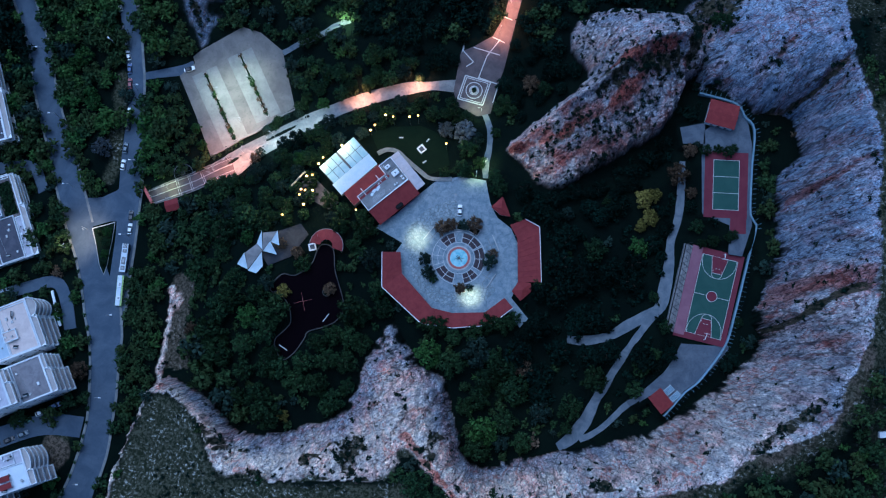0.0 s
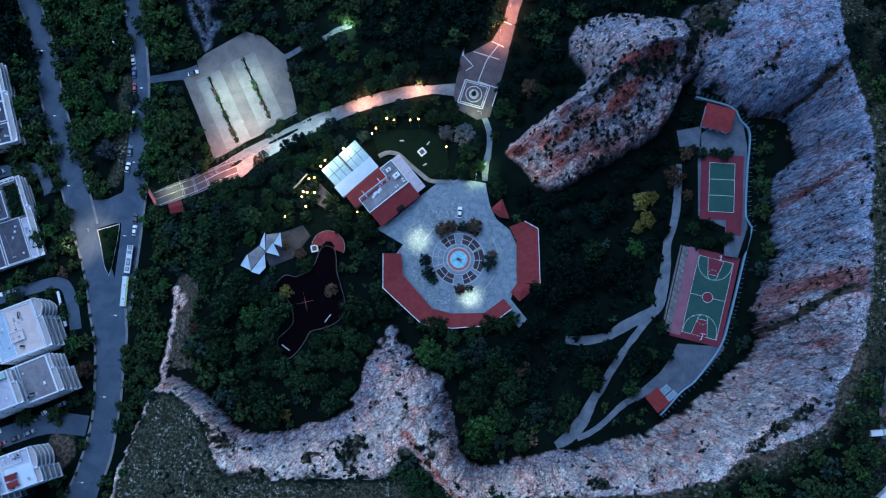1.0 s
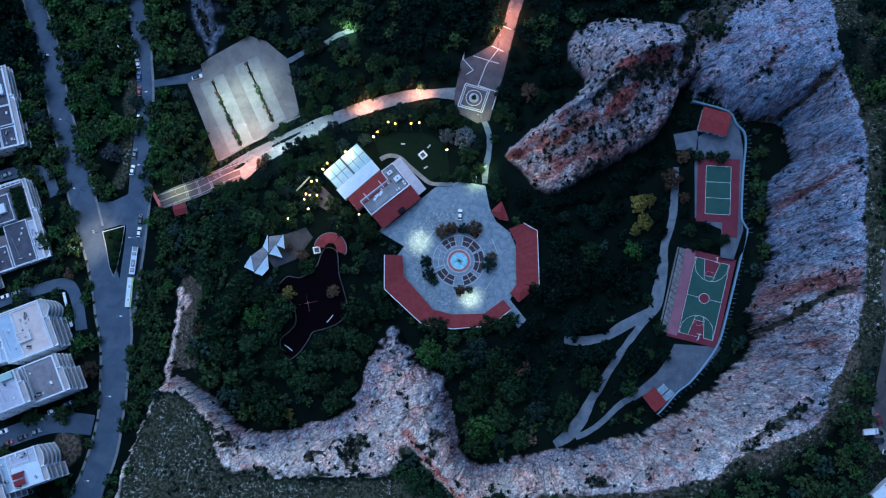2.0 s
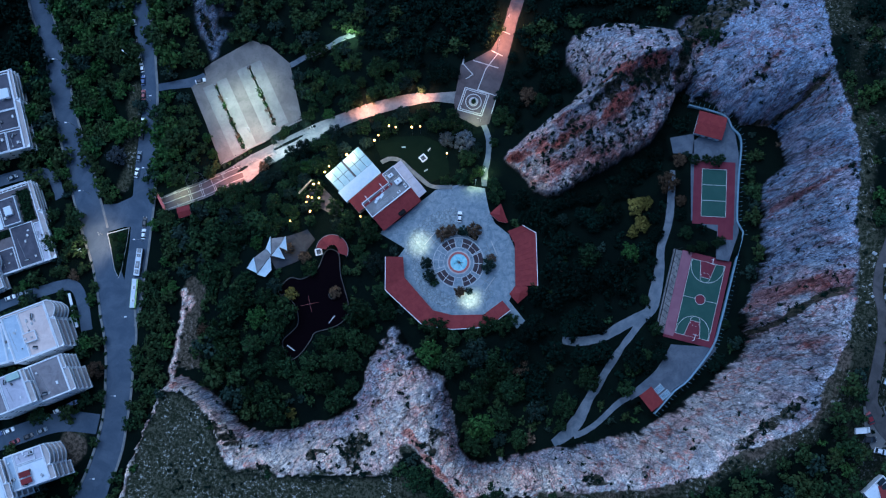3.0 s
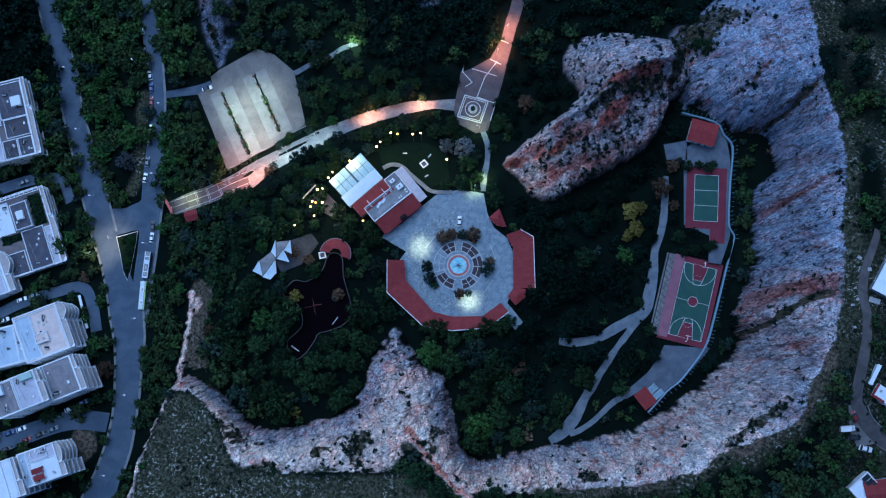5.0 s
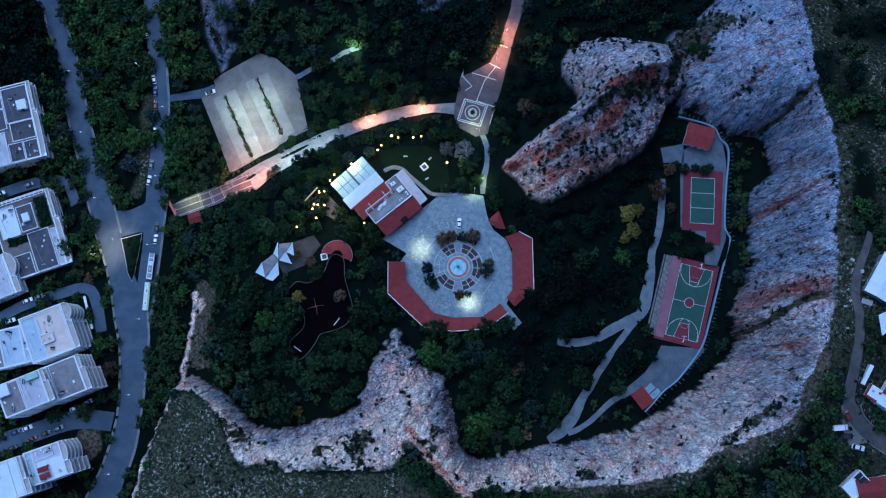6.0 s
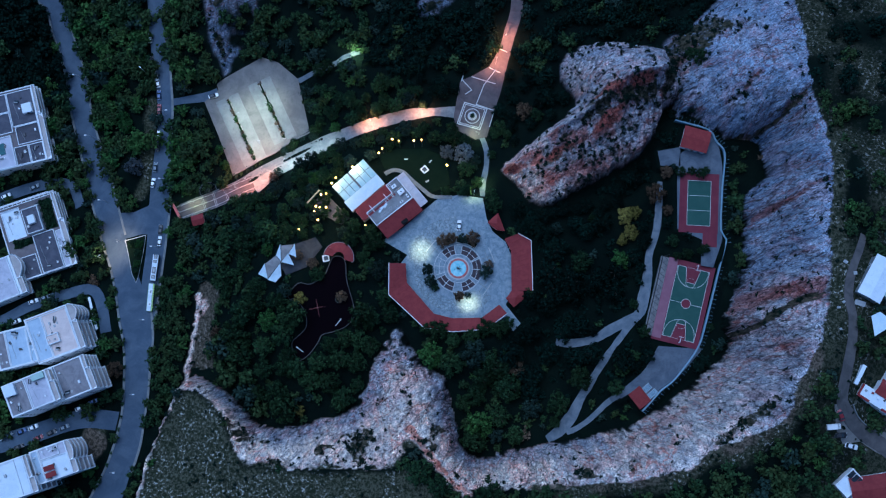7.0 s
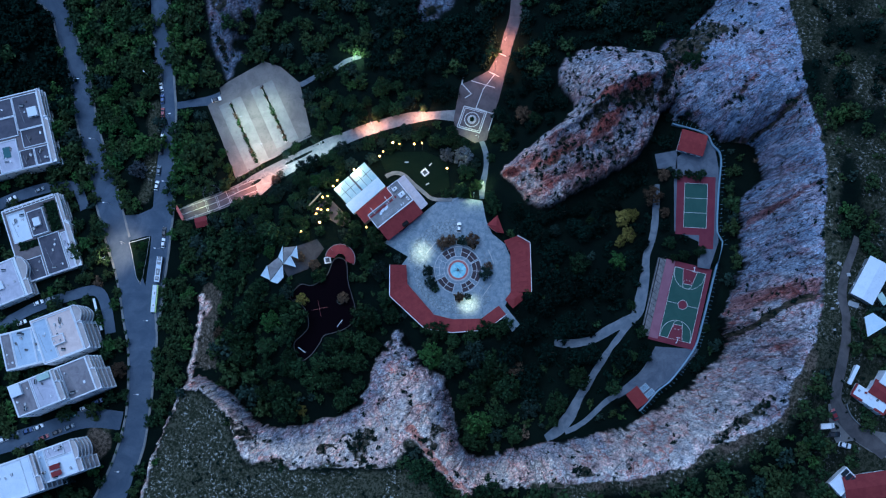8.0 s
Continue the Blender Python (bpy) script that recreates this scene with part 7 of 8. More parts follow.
def fountain_garden():
    x, y = 5.7, 46.8
    home = thing("fountain", "round fountain with turquoise water and a red rim", "fountain", x, y, 0.0)
    part("basin", rod(bmesh.new(), (0, 0, 0.02), (0, 0, 0.30), 3.25, sides=40), POOL_BLUE, home, "turquoise water over pale tiles")
    part("rim", ring_sector(3.2, 4.0, 0, 360, 0.0, 0.55, 48), RIM_RED, home, "dull red rim")
    part("step", ring_sector(4.0, 4.5, 0, 360, 0.0, 0.28, 48), KERB, home)
    bm = bmesh.new()
    rng = random.Random(8)
    rod(bm, (0, 0, 0.3), (0, 0, 1.4), 0.3, 0.16, 9)
    for k in range(7):
        a, d = k * 0.9 + rng.uniform(-0.3, 0.3), rng.uniform(0.9, 2.0)
        rod(bm, (0.1, 0, 1.1), (d * math.cos(a), d * math.sin(a), 1.2 + rng.uniform(0, 0.6)), 0.13, 0.06, 6)
    part("sculpture", bm, DARK_METAL, home, "dark branching metal sculpture")
    garden = tagged(new("garden_ring", mesh_of("garden_ring", ring_sector(4.52, 9.7, 0, 360, -0.05, 0.06, 72), STONE_PAVING)),
                    "ring of pale stone paving round the fountain", "pavement", kind="structure")
    garden.location = (x, y, 0)
    for r, w in ((5.55, 0.16), (9.5, 0.2)):
        part("band", ring_sector(r, r + w, 0, 360, 0.0, 0.12, 72), WHITE_STONE, garden)
    for a0, a1 in ((100, 136), (30, 80), (-32, 26), (205, 256), (281, 318), (150, 196)):
        beds = 2
        for k in range(beds):
            b0, b1 = a0 + (a1 - a0) * k / beds, a0 + (a1 - a0) * (k + 1) / beds
            part("bed", ring_sector(5.95, 9.2, b0 + 1.2, b1 - 1.2, 0.0, 0.10), BED_BRICK if a0 != 150 else STONE_PAVING, garden, "bed of dark brick")
        for k in range(beds + 1):
            a = a0 + (a1 - a0) * k / beds
            part("band", box(bmesh.new(), 7.55 * math.cos(radians(a)), 7.55 * math.sin(radians(a)), 0.0, 3.7, 0.17, 0.17, a), WHITE_STONE, garden)
        part("band", ring_sector(7.5, 7.68, a0, a1, 0.0, 0.16), WHITE_STONE, garden)
    # low octagonal walls and terraces round the ring
    for a, r in ((22, 12.4), (-35, 12.2), (140, 12.2)):
        terrace = thing("raised_terrace", "raised square terrace with pale stone edges", "terrace", x + r * math.cos(radians(a)), y + r * math.sin(radians(a)), 0.0, a,
                        "terraces round the fountain")
        part("deck", box(bmesh.new(), 0, 0, 0, 4.0, 6.0, 0.2, bevel=0.03), STONE_PAVING, terrace)
        part("edge", box(bmesh.new(), 0, 0, 0.2, 0.18, 6.0, 0.06), PAVING, terrace)
        part("edge", box(bmesh.new(), 0, 0, 0.2, 4.0, 0.18, 0.07), PAVING, terrace)
        part("back_edge", box(bmesh.new(), 2.0, 0, 0, 0.25, 6.2, 0.5), KERB, terrace)
    for a in (60, 84, 112, 182, 207, 272, 357):
        bed = thing("planter", "low stone-edged planting bed under a tree", "planter", x + 11.4 * math.cos(radians(a)), y + 11.4 * math.sin(radians(a)), 0.0, a,
                    "planters round the fountain")
        part("edge", box(bmesh.new(), 0, 0, 0, 2.4, 3.8, 0.35, bevel=0.05), KERB, bed)
        part("soil", box(bmesh.new(), 0, 0, 0.3, 2.0, 3.4, 0.12), LAWN, bed)


RIM_RED = plain("faded_red_rim", (0.36, 0.12, 0.11), (0.44, 0.17, 0.15), 0.6, 4.0, 0.8, 0.005)
BED_BRICK = plain("dark_bed_brick", (0.045, 0.035, 0.042), (0.075, 0.06, 0.066), 0.4, 3.0, 0.85, 0.01)
fountain_garden()
# a paler ring of irregular flagstones across the plaza
def flagstones():
    m, nodes, links, shader = nodes_of("irregular_flagstones")
    where = position(nodes, links)
    cells, joints = nodes.new("ShaderNodeTexVoronoi"), nodes.new("ShaderNodeTexVoronoi")
    joints.feature = "DISTANCE_TO_EDGE"
    for n in (cells, joints):
        links.new(where, n.inputs["Vector"])
        n.inputs["Scale"].default_value = 0.85
    tone = nodes.new("ShaderNodeSeparateColor")
    links.new(cells.outputs["Color"], tone.inputs["Color"])
    stone = mix(nodes, links, tone.outputs[0], rgb((0.22, 0.27, 0.30)), rgb((0.34, 0.38, 0.40)))
    worn = noisy(nodes, links, where, 0.5, 5.0, 0.65, 0.4)
    stone = mix(nodes, links, multiply(nodes, links, ramp(nodes, links, worn, 0.54, 0.40), 0.6), stone, rgb((0.14, 0.17, 0.19)))
    joint = ramp(nodes, links, joints.outputs["Distance"], 0.09, 0.03)
    links.new(mix(nodes, links, multiply(nodes, links, joint, 0.6), stone, rgb((0.10, 0.12, 0.13))), shader.inputs["Base Color"])
    shader.inputs["Roughness"].default_value = 0.85
    bump(nodes, links, worn, shader, 0.4, 0.05)
    return m


walkway = tagged(new("plaza_walkway", mesh_of("plaza_walkway", ring_sector(12.9, 17.8, 172, 320, -0.05, 0.03, 60), flagstones())),
                 "curved walkway of pale irregular flagstones", "pavement", kind="structure")
walkway.location = (5.7, 46.8, 0)
part("flagstone_apron", ring_sector(12.9, 21.0, 92, 171.8, -0.05, 0.03, 40), walkway.data.materials[0], walkway)


# ---- sports courts ----
def strip(parent, name, x0, y0, x1, y1, z, w=0.12, material=None):
    dx, dy = x1 - x0, y1 - y0
    part(name, box(bmesh.new(), (x0 + x1) / 2, (y0 + y1) / 2, z, math.hypot(dx, dy) + w, w, 0.012, math.degrees(math.atan2(dy, dx))), material or LINE_PAINT, parent)


def hoop(x, y, z, turn):
    unit = thing("basketball_hoop", "white basketball hoop on an arched post", "basketball hoop", x, y, z, turn, "hoops of the court")
    part("post", rod(bmesh.new(), (0, 0, -0.05), (0, 0, 2.9), 0.16, 0.13, 8), WHITE_WALL, unit)
    part("arm", rod(bmesh.new(), (0, 0, 2.85), (0, 1.9, 3.3), 0.12, 0.1, 8), WHITE_WALL, unit)
    part("brace", rod(bmesh.new(), (0, 0, 2.0), (0, 1.7, 3.1), 0.06, sides=6), WHITE_WALL, unit)
    part("backboard", box(bmesh.new(), 0, 2.0, 2.9, 1.8, 0.1, 1.05, bevel=0.02), WHITE_WALL, unit, "white backboard")
    part("ring", shifted(ring_sector(0.21, 0.28, 0, 360, 3.03, 3.08, 16), 0, 2.35), RIM_RED, unit, "red steel ring")


def basketball():
    x, y, turn = BASKETBALL
    z = 13.3
    court = tagged(new("basketball_court"), "basketball court painted green and dark red with white lines", "basketball court")
    court.matrix_world = pose(x, y, z, 0, 0, turn)
    w, l = 12.6, 28.0
    part("base", box(bmesh.new(), -1.0, 0, -1.2, 18.4, 32.6, 1.2), COURT_RED, court, "dark red painted margin")
    part("side_strip", box(bmesh.new(), -8.35, 0.4, 0.0, 3.6, 31.6, 0.02), COURT_PINK, court, "faded pink strip")
    part("field", box(bmesh.new(), 0, 0, 0.0, w, l, 0.024), COURT_GREEN, court, "green playing field")
    t = 0.024
    for s in (-1, 1):
        strip(court, "line", s * w / 2, -l / 2, s * w / 2, l / 2, t)
        strip(court, "line", -w / 2, s * l / 2, w / 2, s * l / 2, t)
        bm = bmesh.new()
        slab(bm, [(-2.9, s * 14.0), (-1.8, s * 8.2), (1.8, s * 8.2), (2.9, s * 14.0)][::s], t, t + 0.014)
        part("key", bm, COURT_RED, court, "dark red key")
        for e in (-1, 1):
            strip(court, "line", e * 2.9, s * 14.0, e * 1.8, s * 8.2, t + 0.016)
        strip(court, "line", -1.8, s * 8.2, 1.8, s * 8.2, t + 0.016)
        part("line", shifted(ring_sector(1.74, 1.86, 180 if s > 0 else 0, 360 if s > 0 else 180, t, t + 0.012), 0, s * 8.2), LINE_PAINT, court)
        for k in range(4):
            part("line", shifted(ring_sector(1.74, 1.86, (20 if s > 0 else 200) + 40 * k, (38 if s > 0 else 218) + 40 * k, t + 0.014, t + 0.03, 2), 0, s * 8.2), LINE_PAINT, court)
        part("line", shifted(ring_sector(5.9, 6.02, 180 if s > 0 else 0, 360 if s > 0 else 180, t, t + 0.012, 30), 0, s * 12.4), LINE_PAINT, court)
        for e in (-1, 1):
            strip(court, "line", e * 5.96, s * 12.4, e * 5.96, s * 14.0, t)
    strip(court, "line", -w / 2, 0, w / 2, 0, t)
    part("circle", rod(bmesh.new(), (0, 0, t), (0, 0, t + 0.014), 1.8, sides=36), COURT_RED, court, "dark red centre circle")
    part("line", ring_sector(1.76, 1.9, 0, 360, t, t + 0.02, 36), LINE_PAINT, court)
    for s in (-1, 1):
        q = pose(x, y, z, 0, 0, turn) @ Vector((1.0 if s > 0 else 0.6, s * 15.3, 0.0))
        hoop(q.x, q.y, q.z, turn + (180 if s > 0 else 0))


def volleyball():
    x, y, turn = VOLLEYBALL
    court = tagged(new("volleyball_court"), "volleyball court painted green with a dark red margin", "volleyball court")
    court.matrix_world = pose(x, y, 15.0, 0, 0, turn)
    part("base", box(bmesh.new(), 0.0, 0.0, -0.6, 15.2, 23.4, 0.64), COURT_RED, court, "dark red painted margin")
    part("base_tail", box(bmesh.new(), 4.6, -14.3, -0.6, 5.6, 5.4, 0.63), COURT_RED, court)
    part("field", box(bmesh.new(), 0, 0, 0.04, 9.0, 17.6, 0.02), COURT_GREEN, court, "green playing field")
    for s in (-1, 1):
        strip(court, "line", s * 4.5, -8.8, s * 4.5, 8.8, 0.06)
        strip(court, "line", -4.5, s * 8.8, 4.5, s * 8.8, 0.06)
        strip(court, "line", -4.5, s * 2.9, 4.5, s * 2.9, 0.06)


basketball()
volleyball()


def court_wall():
    """The retaining wall behind the courts, with a pale railing and slanting stays."""
    wall = tagged(new("retaining_wall", mesh_of("retaining_wall", ribbon_wall(COURT_WALL, 0.32), BLUE_STEEL)), "pale retaining wall with a blue railing behind the courts", "wall",
                  kind="structure")
    line = along_line([(*p, 0) for p in COURT_WALL], 1.45)
    for i, (q, w, d) in enumerate(line):
        z = wall_height(q.x, q.y)
        n = Vector((-d.y, d.x))
        if n.x < 0 and abs(n.x) > 0.3:
            n = -n
        if q.x > 100 and n.x < 0:
            n = -n
        part("stay", rod(bmesh.new(), (q.x + 0.2 * n.x, q.y + 0.2 * n.y, z - 0.1), (q.x + 1.5 * n.x, q.y + 1.5 * n.y, z + 1.7), 0.042, sides=5), BLUE_STEEL, wall)
        part("post", rod(bmesh.new(), (q.x, q.y, z - 0.1), (q.x, q.y, z + 1.2), 0.05, sides=5), BLUE_STEEL, wall)
    for h in (0.5, 0.85, 1.2):
        for (q, _, _), (r, _, _) in zip(line[:-1], line[1:]):
            part("rail", rod(bmesh.new(), (q.x, q.y, wall_height(q.x, q.y) + h), (r.x, r.y, wall_height(r.x, r.y) + h), 0.05, sides=4), BLUE_STEEL, wall)


def wall_height(x, y):
    return 15.2 + 1.2 * float(step(40, 95, np.float64(y)))


def ribbon_wall(points, width):
    bm = bmesh.new()
    line = along_line([(*p, 0) for p in points], 1.45)
    rows = []
    for q, _, d in line:
        n = Vector((-d.y, d.x)) * width / 2
        z = wall_height(q.x, q.y)
        rows.append([bm.verts.new((q.x + n.x, q.y + n.y, z - 5)), bm.verts.new((q.x - n.x, q.y - n.y, z - 5)), bm.verts.new((q.x - n.x, q.y - n.y, z)), bm.verts.new((q.x + n.x, q.y + n.y, z))])
    for p, q in zip(rows[:-1], rows[1:]):
        for k in range(4):
            bm.faces.new((p[k], p[(k + 1) % 4], q[(k + 1) % 4], q[k]))
    bm.faces.new(rows[0])
    bm.faces.new(rows[-1][::-1])
    return bm


court_wall()


def bleachers():
    """Stepped seating beside the basketball court, with slanting rails across it."""
    x, y, turn = BASKETBALL
    stand = thing("bleachers", "concrete bleachers with slanting rails beside the court", "bleachers", x, y, 13.3, turn)
    for k in range(3):
        part("tier", box(bmesh.new(), -10.65 - 0.8 * k, 0.3, -1.2, 0.78, 31.0, 1.4 + 0.4 * k, bevel=0.03), FLAT_ROOF, stand)
    for k in range(14):
        v = -14.4 + 2.25 * k
        part("rail", rod(bmesh.new(), (-10.4, v, 0.3), (-12.6, v + 0.9, 1.5), 0.09, sides=5), DARK_METAL, stand)
        part("rail", rod(bmesh.new(), (-12.6, v + 0.9, 1.5), (-10.4, v + 2.25, 0.3), 0.05, sides=5), DARK_METAL, stand)
    part("back_wall", box(bmesh.new(), -13.3, 0.3, -1.4, 0.3, 31.0, 3.0), FLAT_ROOF, stand)


bleachers()


# ---- pavilion of canvas sails, pond and lawn ----
def sails():
    ox, oy = PANEL_1[0]
    base = smooth_at(ox, oy)
    home = thing("canvas_pavilion", "pavilion of white canvas sails and grey flat panels", "pavilion", ox, oy, base)
    for outline in (PANEL_1, PANEL_2):
        local = [(x - ox, y - oy) for x, y in outline]
        panel = part("panel", slab(bmesh.new(), local[::-1], 3.2, 3.4), FLAT_ROOF, home, "grey flat roof panel")
        for x, y in local:
            part("post", rod(bmesh.new(), (x, y, -1.0), (x, y, 3.2), 0.09, sides=7), STEEL, home)
    for outline in (SAIL_1, SAIL_2, SAIL_3, SAIL_4, SAIL_5):
        bm = bmesh.new()
        n = len(outline)
        mx, my = sum(p[0] for p in outline) / n - ox, sum(p[1] for p in outline) / n - oy
        for layer in (0.0, -0.06):
            ring = [bm.verts.new((x - ox, y - oy, (4.6 if i == 1 else 3.0) + layer)) for i, (x, y) in enumerate(outline)]
            mid = bm.verts.new((mx, my, 3.3 + layer))
            for i in range(n):
                f = (ring[i], ring[(i + 1) % n], mid)
                bm.faces.new(f if layer == 0 else f[::-1])
        part("sail", bm, CANVAS, home, "white canvas sail")


sails()


POND_KERB = plain("mossy_kerb", (0.040, 0.040, 0.042), (0.10, 0.095, 0.09), 0.25, 1.4, 0.9, 0.01)


def pond_edge():
    line = [(*p, 0.32) for p in POND + POND[:1]]
    rim = tagged(new("pond_kerb", mesh_of("pond_kerb", level_ribbon(line, 0.05, 0.6), POND_KERB)), "low stone kerb round the pond", "kerb", kind="structure")
    for x, y, r in ((-41.8, 34.5, 1.3), (-60.0, 33.6, 1.1)):
        isle = thing("pond_island", "small round planted island with a stone rim", "island", x, y, -0.5, 0, "islands in the pond")
        part("soil", rod(bmesh.new(), (0, 0, -1.0), (0, 0, 0.45), r, sides=20), LAWN, isle)
        part("rim", ring_sector(r, r + 0.25, 0, 360, -1.0, 0.55, 24), POND_KERB, isle, "stone rim")
    jet = thing("fountain_pipe", "cross of thin copper fountain pipes over the pond", "fountain", -50.3, 31.2, -0.5, 12)
    for k in range(4):
        part("arm", rod(bmesh.new(), (0, 0, 0.12), (3.4 * math.cos(k * 1.571), 3.4 * math.sin(k * 1.571), 0.12), 0.06, 0.03, 5), RIM_RED, jet)
    part("nozzle", rod(bmesh.new(), (0, 0, -0.6), (0, 0, 0.7), 0.12, 0.06, 7), STEEL, jet)
    for x, y, turn in ((-42.0, 25.3, 52), (-57.2, 14.6, -36)):
        beam = thing("foot_bridge", "narrow pale plank bridge over the pond edge", "bridge", x, y, -0.5, turn, "plank bridges at the pond")
        part("deck", box(bmesh.new(), 0, 0, 0.5, 3.6, 0.35, 0.1, bevel=0.02), WHITE_STONE, beam)
        for s in (-1.6, 1.6):
            part("support", box(bmesh.new(), s, 0, -1.0, 0.15, 0.3, 1.5), BARK, beam)


def level_ribbon(rows, z, thick):
    """A flat band along a closed or open line."""
    bm = bmesh.new()
    line = along_line(rows, 0.9)
    grid = []
    for q, w, d in line:
        n = Vector((-d.y, d.x)) * w / 2
        grid.append([bm.verts.new((q.x + n.x, q.y + n.y, z)), bm.verts.new((q.x - n.x, q.y - n.y, z)), bm.verts.new((q.x - n.x, q.y - n.y, z - thick)), bm.verts.new((q.x + n.x, q.y + n.y, z - thick))])
    for p, q in zip(grid[:-1], grid[1:]):
        for k in range(4):
            bm.faces.new((p[k], p[(k + 1) % 4], q[(k + 1) % 4], q[k]))
    return bm


pond_edge()
red_arc = thing("arc_roof", "fan-shaped red roof round the end of the pond", "shelter", ARC_CENTRE[0][0], ARC_CENTRE[0][1], 0.0)
for k in range(5):
    a0, a1 = -20 + 38 * k, 16 + 38 * k
    wedge = part("roof", ring_sector(2.2, 6.0, a0, a1 + 1.6, 2.75, 3.0, 4), RED_ROOF, red_arc, "dusty red roof wedge")
    part("edge", ring_sector(5.95, 6.15, a0, a1 + 1.6, 2.8, 3.05, 4), FLAT_ROOF, wedge)
    for r in (2.6, 5.4):
        t = radians(a0)
        part("post", rod(bmesh.new(), (r * math.cos(t), r * math.sin(t), -1.6), (r * math.cos(t), r * math.sin(t), 2.8), 0.1, sides=6), STEEL, red_arc)
POND_PAVING = plain("dark_grey_paving", (0.030, 0.032, 0.038), (0.055, 0.056, 0.062), 0.3, 2.0, 0.85, 0.01)
bm = draped([(-63, 44), (-55, 47.5), (-49, 56), (-52, 60), (-60, 57), (-66, 49)], 0.45)
setting("pond_terrace", bm, POND_PAVING, "dark paved terrace above the pond", "pavement")
setting("garden_terrace", draped(GARDEN_TERRACE, 0.5), DARK_PAVING, "paved garden terrace beside the restaurant", "pavement")
setting("garden_terrace_wall", level_ribbon([(*p, 0.3) for p in (GARDEN_TERRACE[0], GARDEN_TERRACE[1])], 1.2, 2.0), PAVING,
        "low concrete wall beside the garden terrace", "wall")
setting("yard_wall", ribbon([(*p, 1.0) for p in GARDEN_WALL], 2.0, cells=1), WHITE_WALL, "long white wall beside the lane", "wall")
bm = draped(LAWN_EDGE, 0.4)
setting("lawn", bm, LAWN, "dark mown lawn behind the restaurant", "lawn")
setting("curved_walk", ribbon(CURVED_WALK, 0.6, cells=2, gap=1.2), PAVING, "pale curved walk round the lawn", "path")


def table_set(x, y, turn):
    z = smooth_at(x, y) + 0.25
    unit = thing("garden_kiosk", "small white square garden kiosk with an open frame", "kiosk", x, y, z, turn, "garden kiosks")
    for s in (-1, 1):
        part("side", box(bmesh.new(), s * 1.1, 0, 0, 0.5, 2.6, 1.1, bevel=0.04), WHITE_WALL, unit)
        part("end", box(bmesh.new(), 0, s * 1.1, 0, 1.7, 0.45, 1.1, bevel=0.04), WHITE_WALL, unit)
    part("top", box(bmesh.new(), 0, 0, 0.1, 1.6, 1.7, 0.5), DARK_METAL, unit)


table_set(-7.9, 88.0, 40)
table_set(-47.4, 51.1, 12)
for x, y, turn in ((-6.8, 83.0, 30), (-15.5, 92.4, 0), (-5.6, 91.6, 50)):
    z = smooth_at(x, y) + 0.25
    bench = thing("garden_bench", "small white garden bench on the lawn", "bench", x, y, z, turn, "benches on the lawn")
    part("seat", box(bmesh.new(), 0, 0, 0.38, 1.6, 0.5, 0.08, bevel=0.02), WHITE_STONE, bench)
    for s in (-0.6, 0.6):
        part("leg", box(bmesh.new(), s, 0, 0, 0.12, 0.42, 0.38), WHITE_STONE, bench)


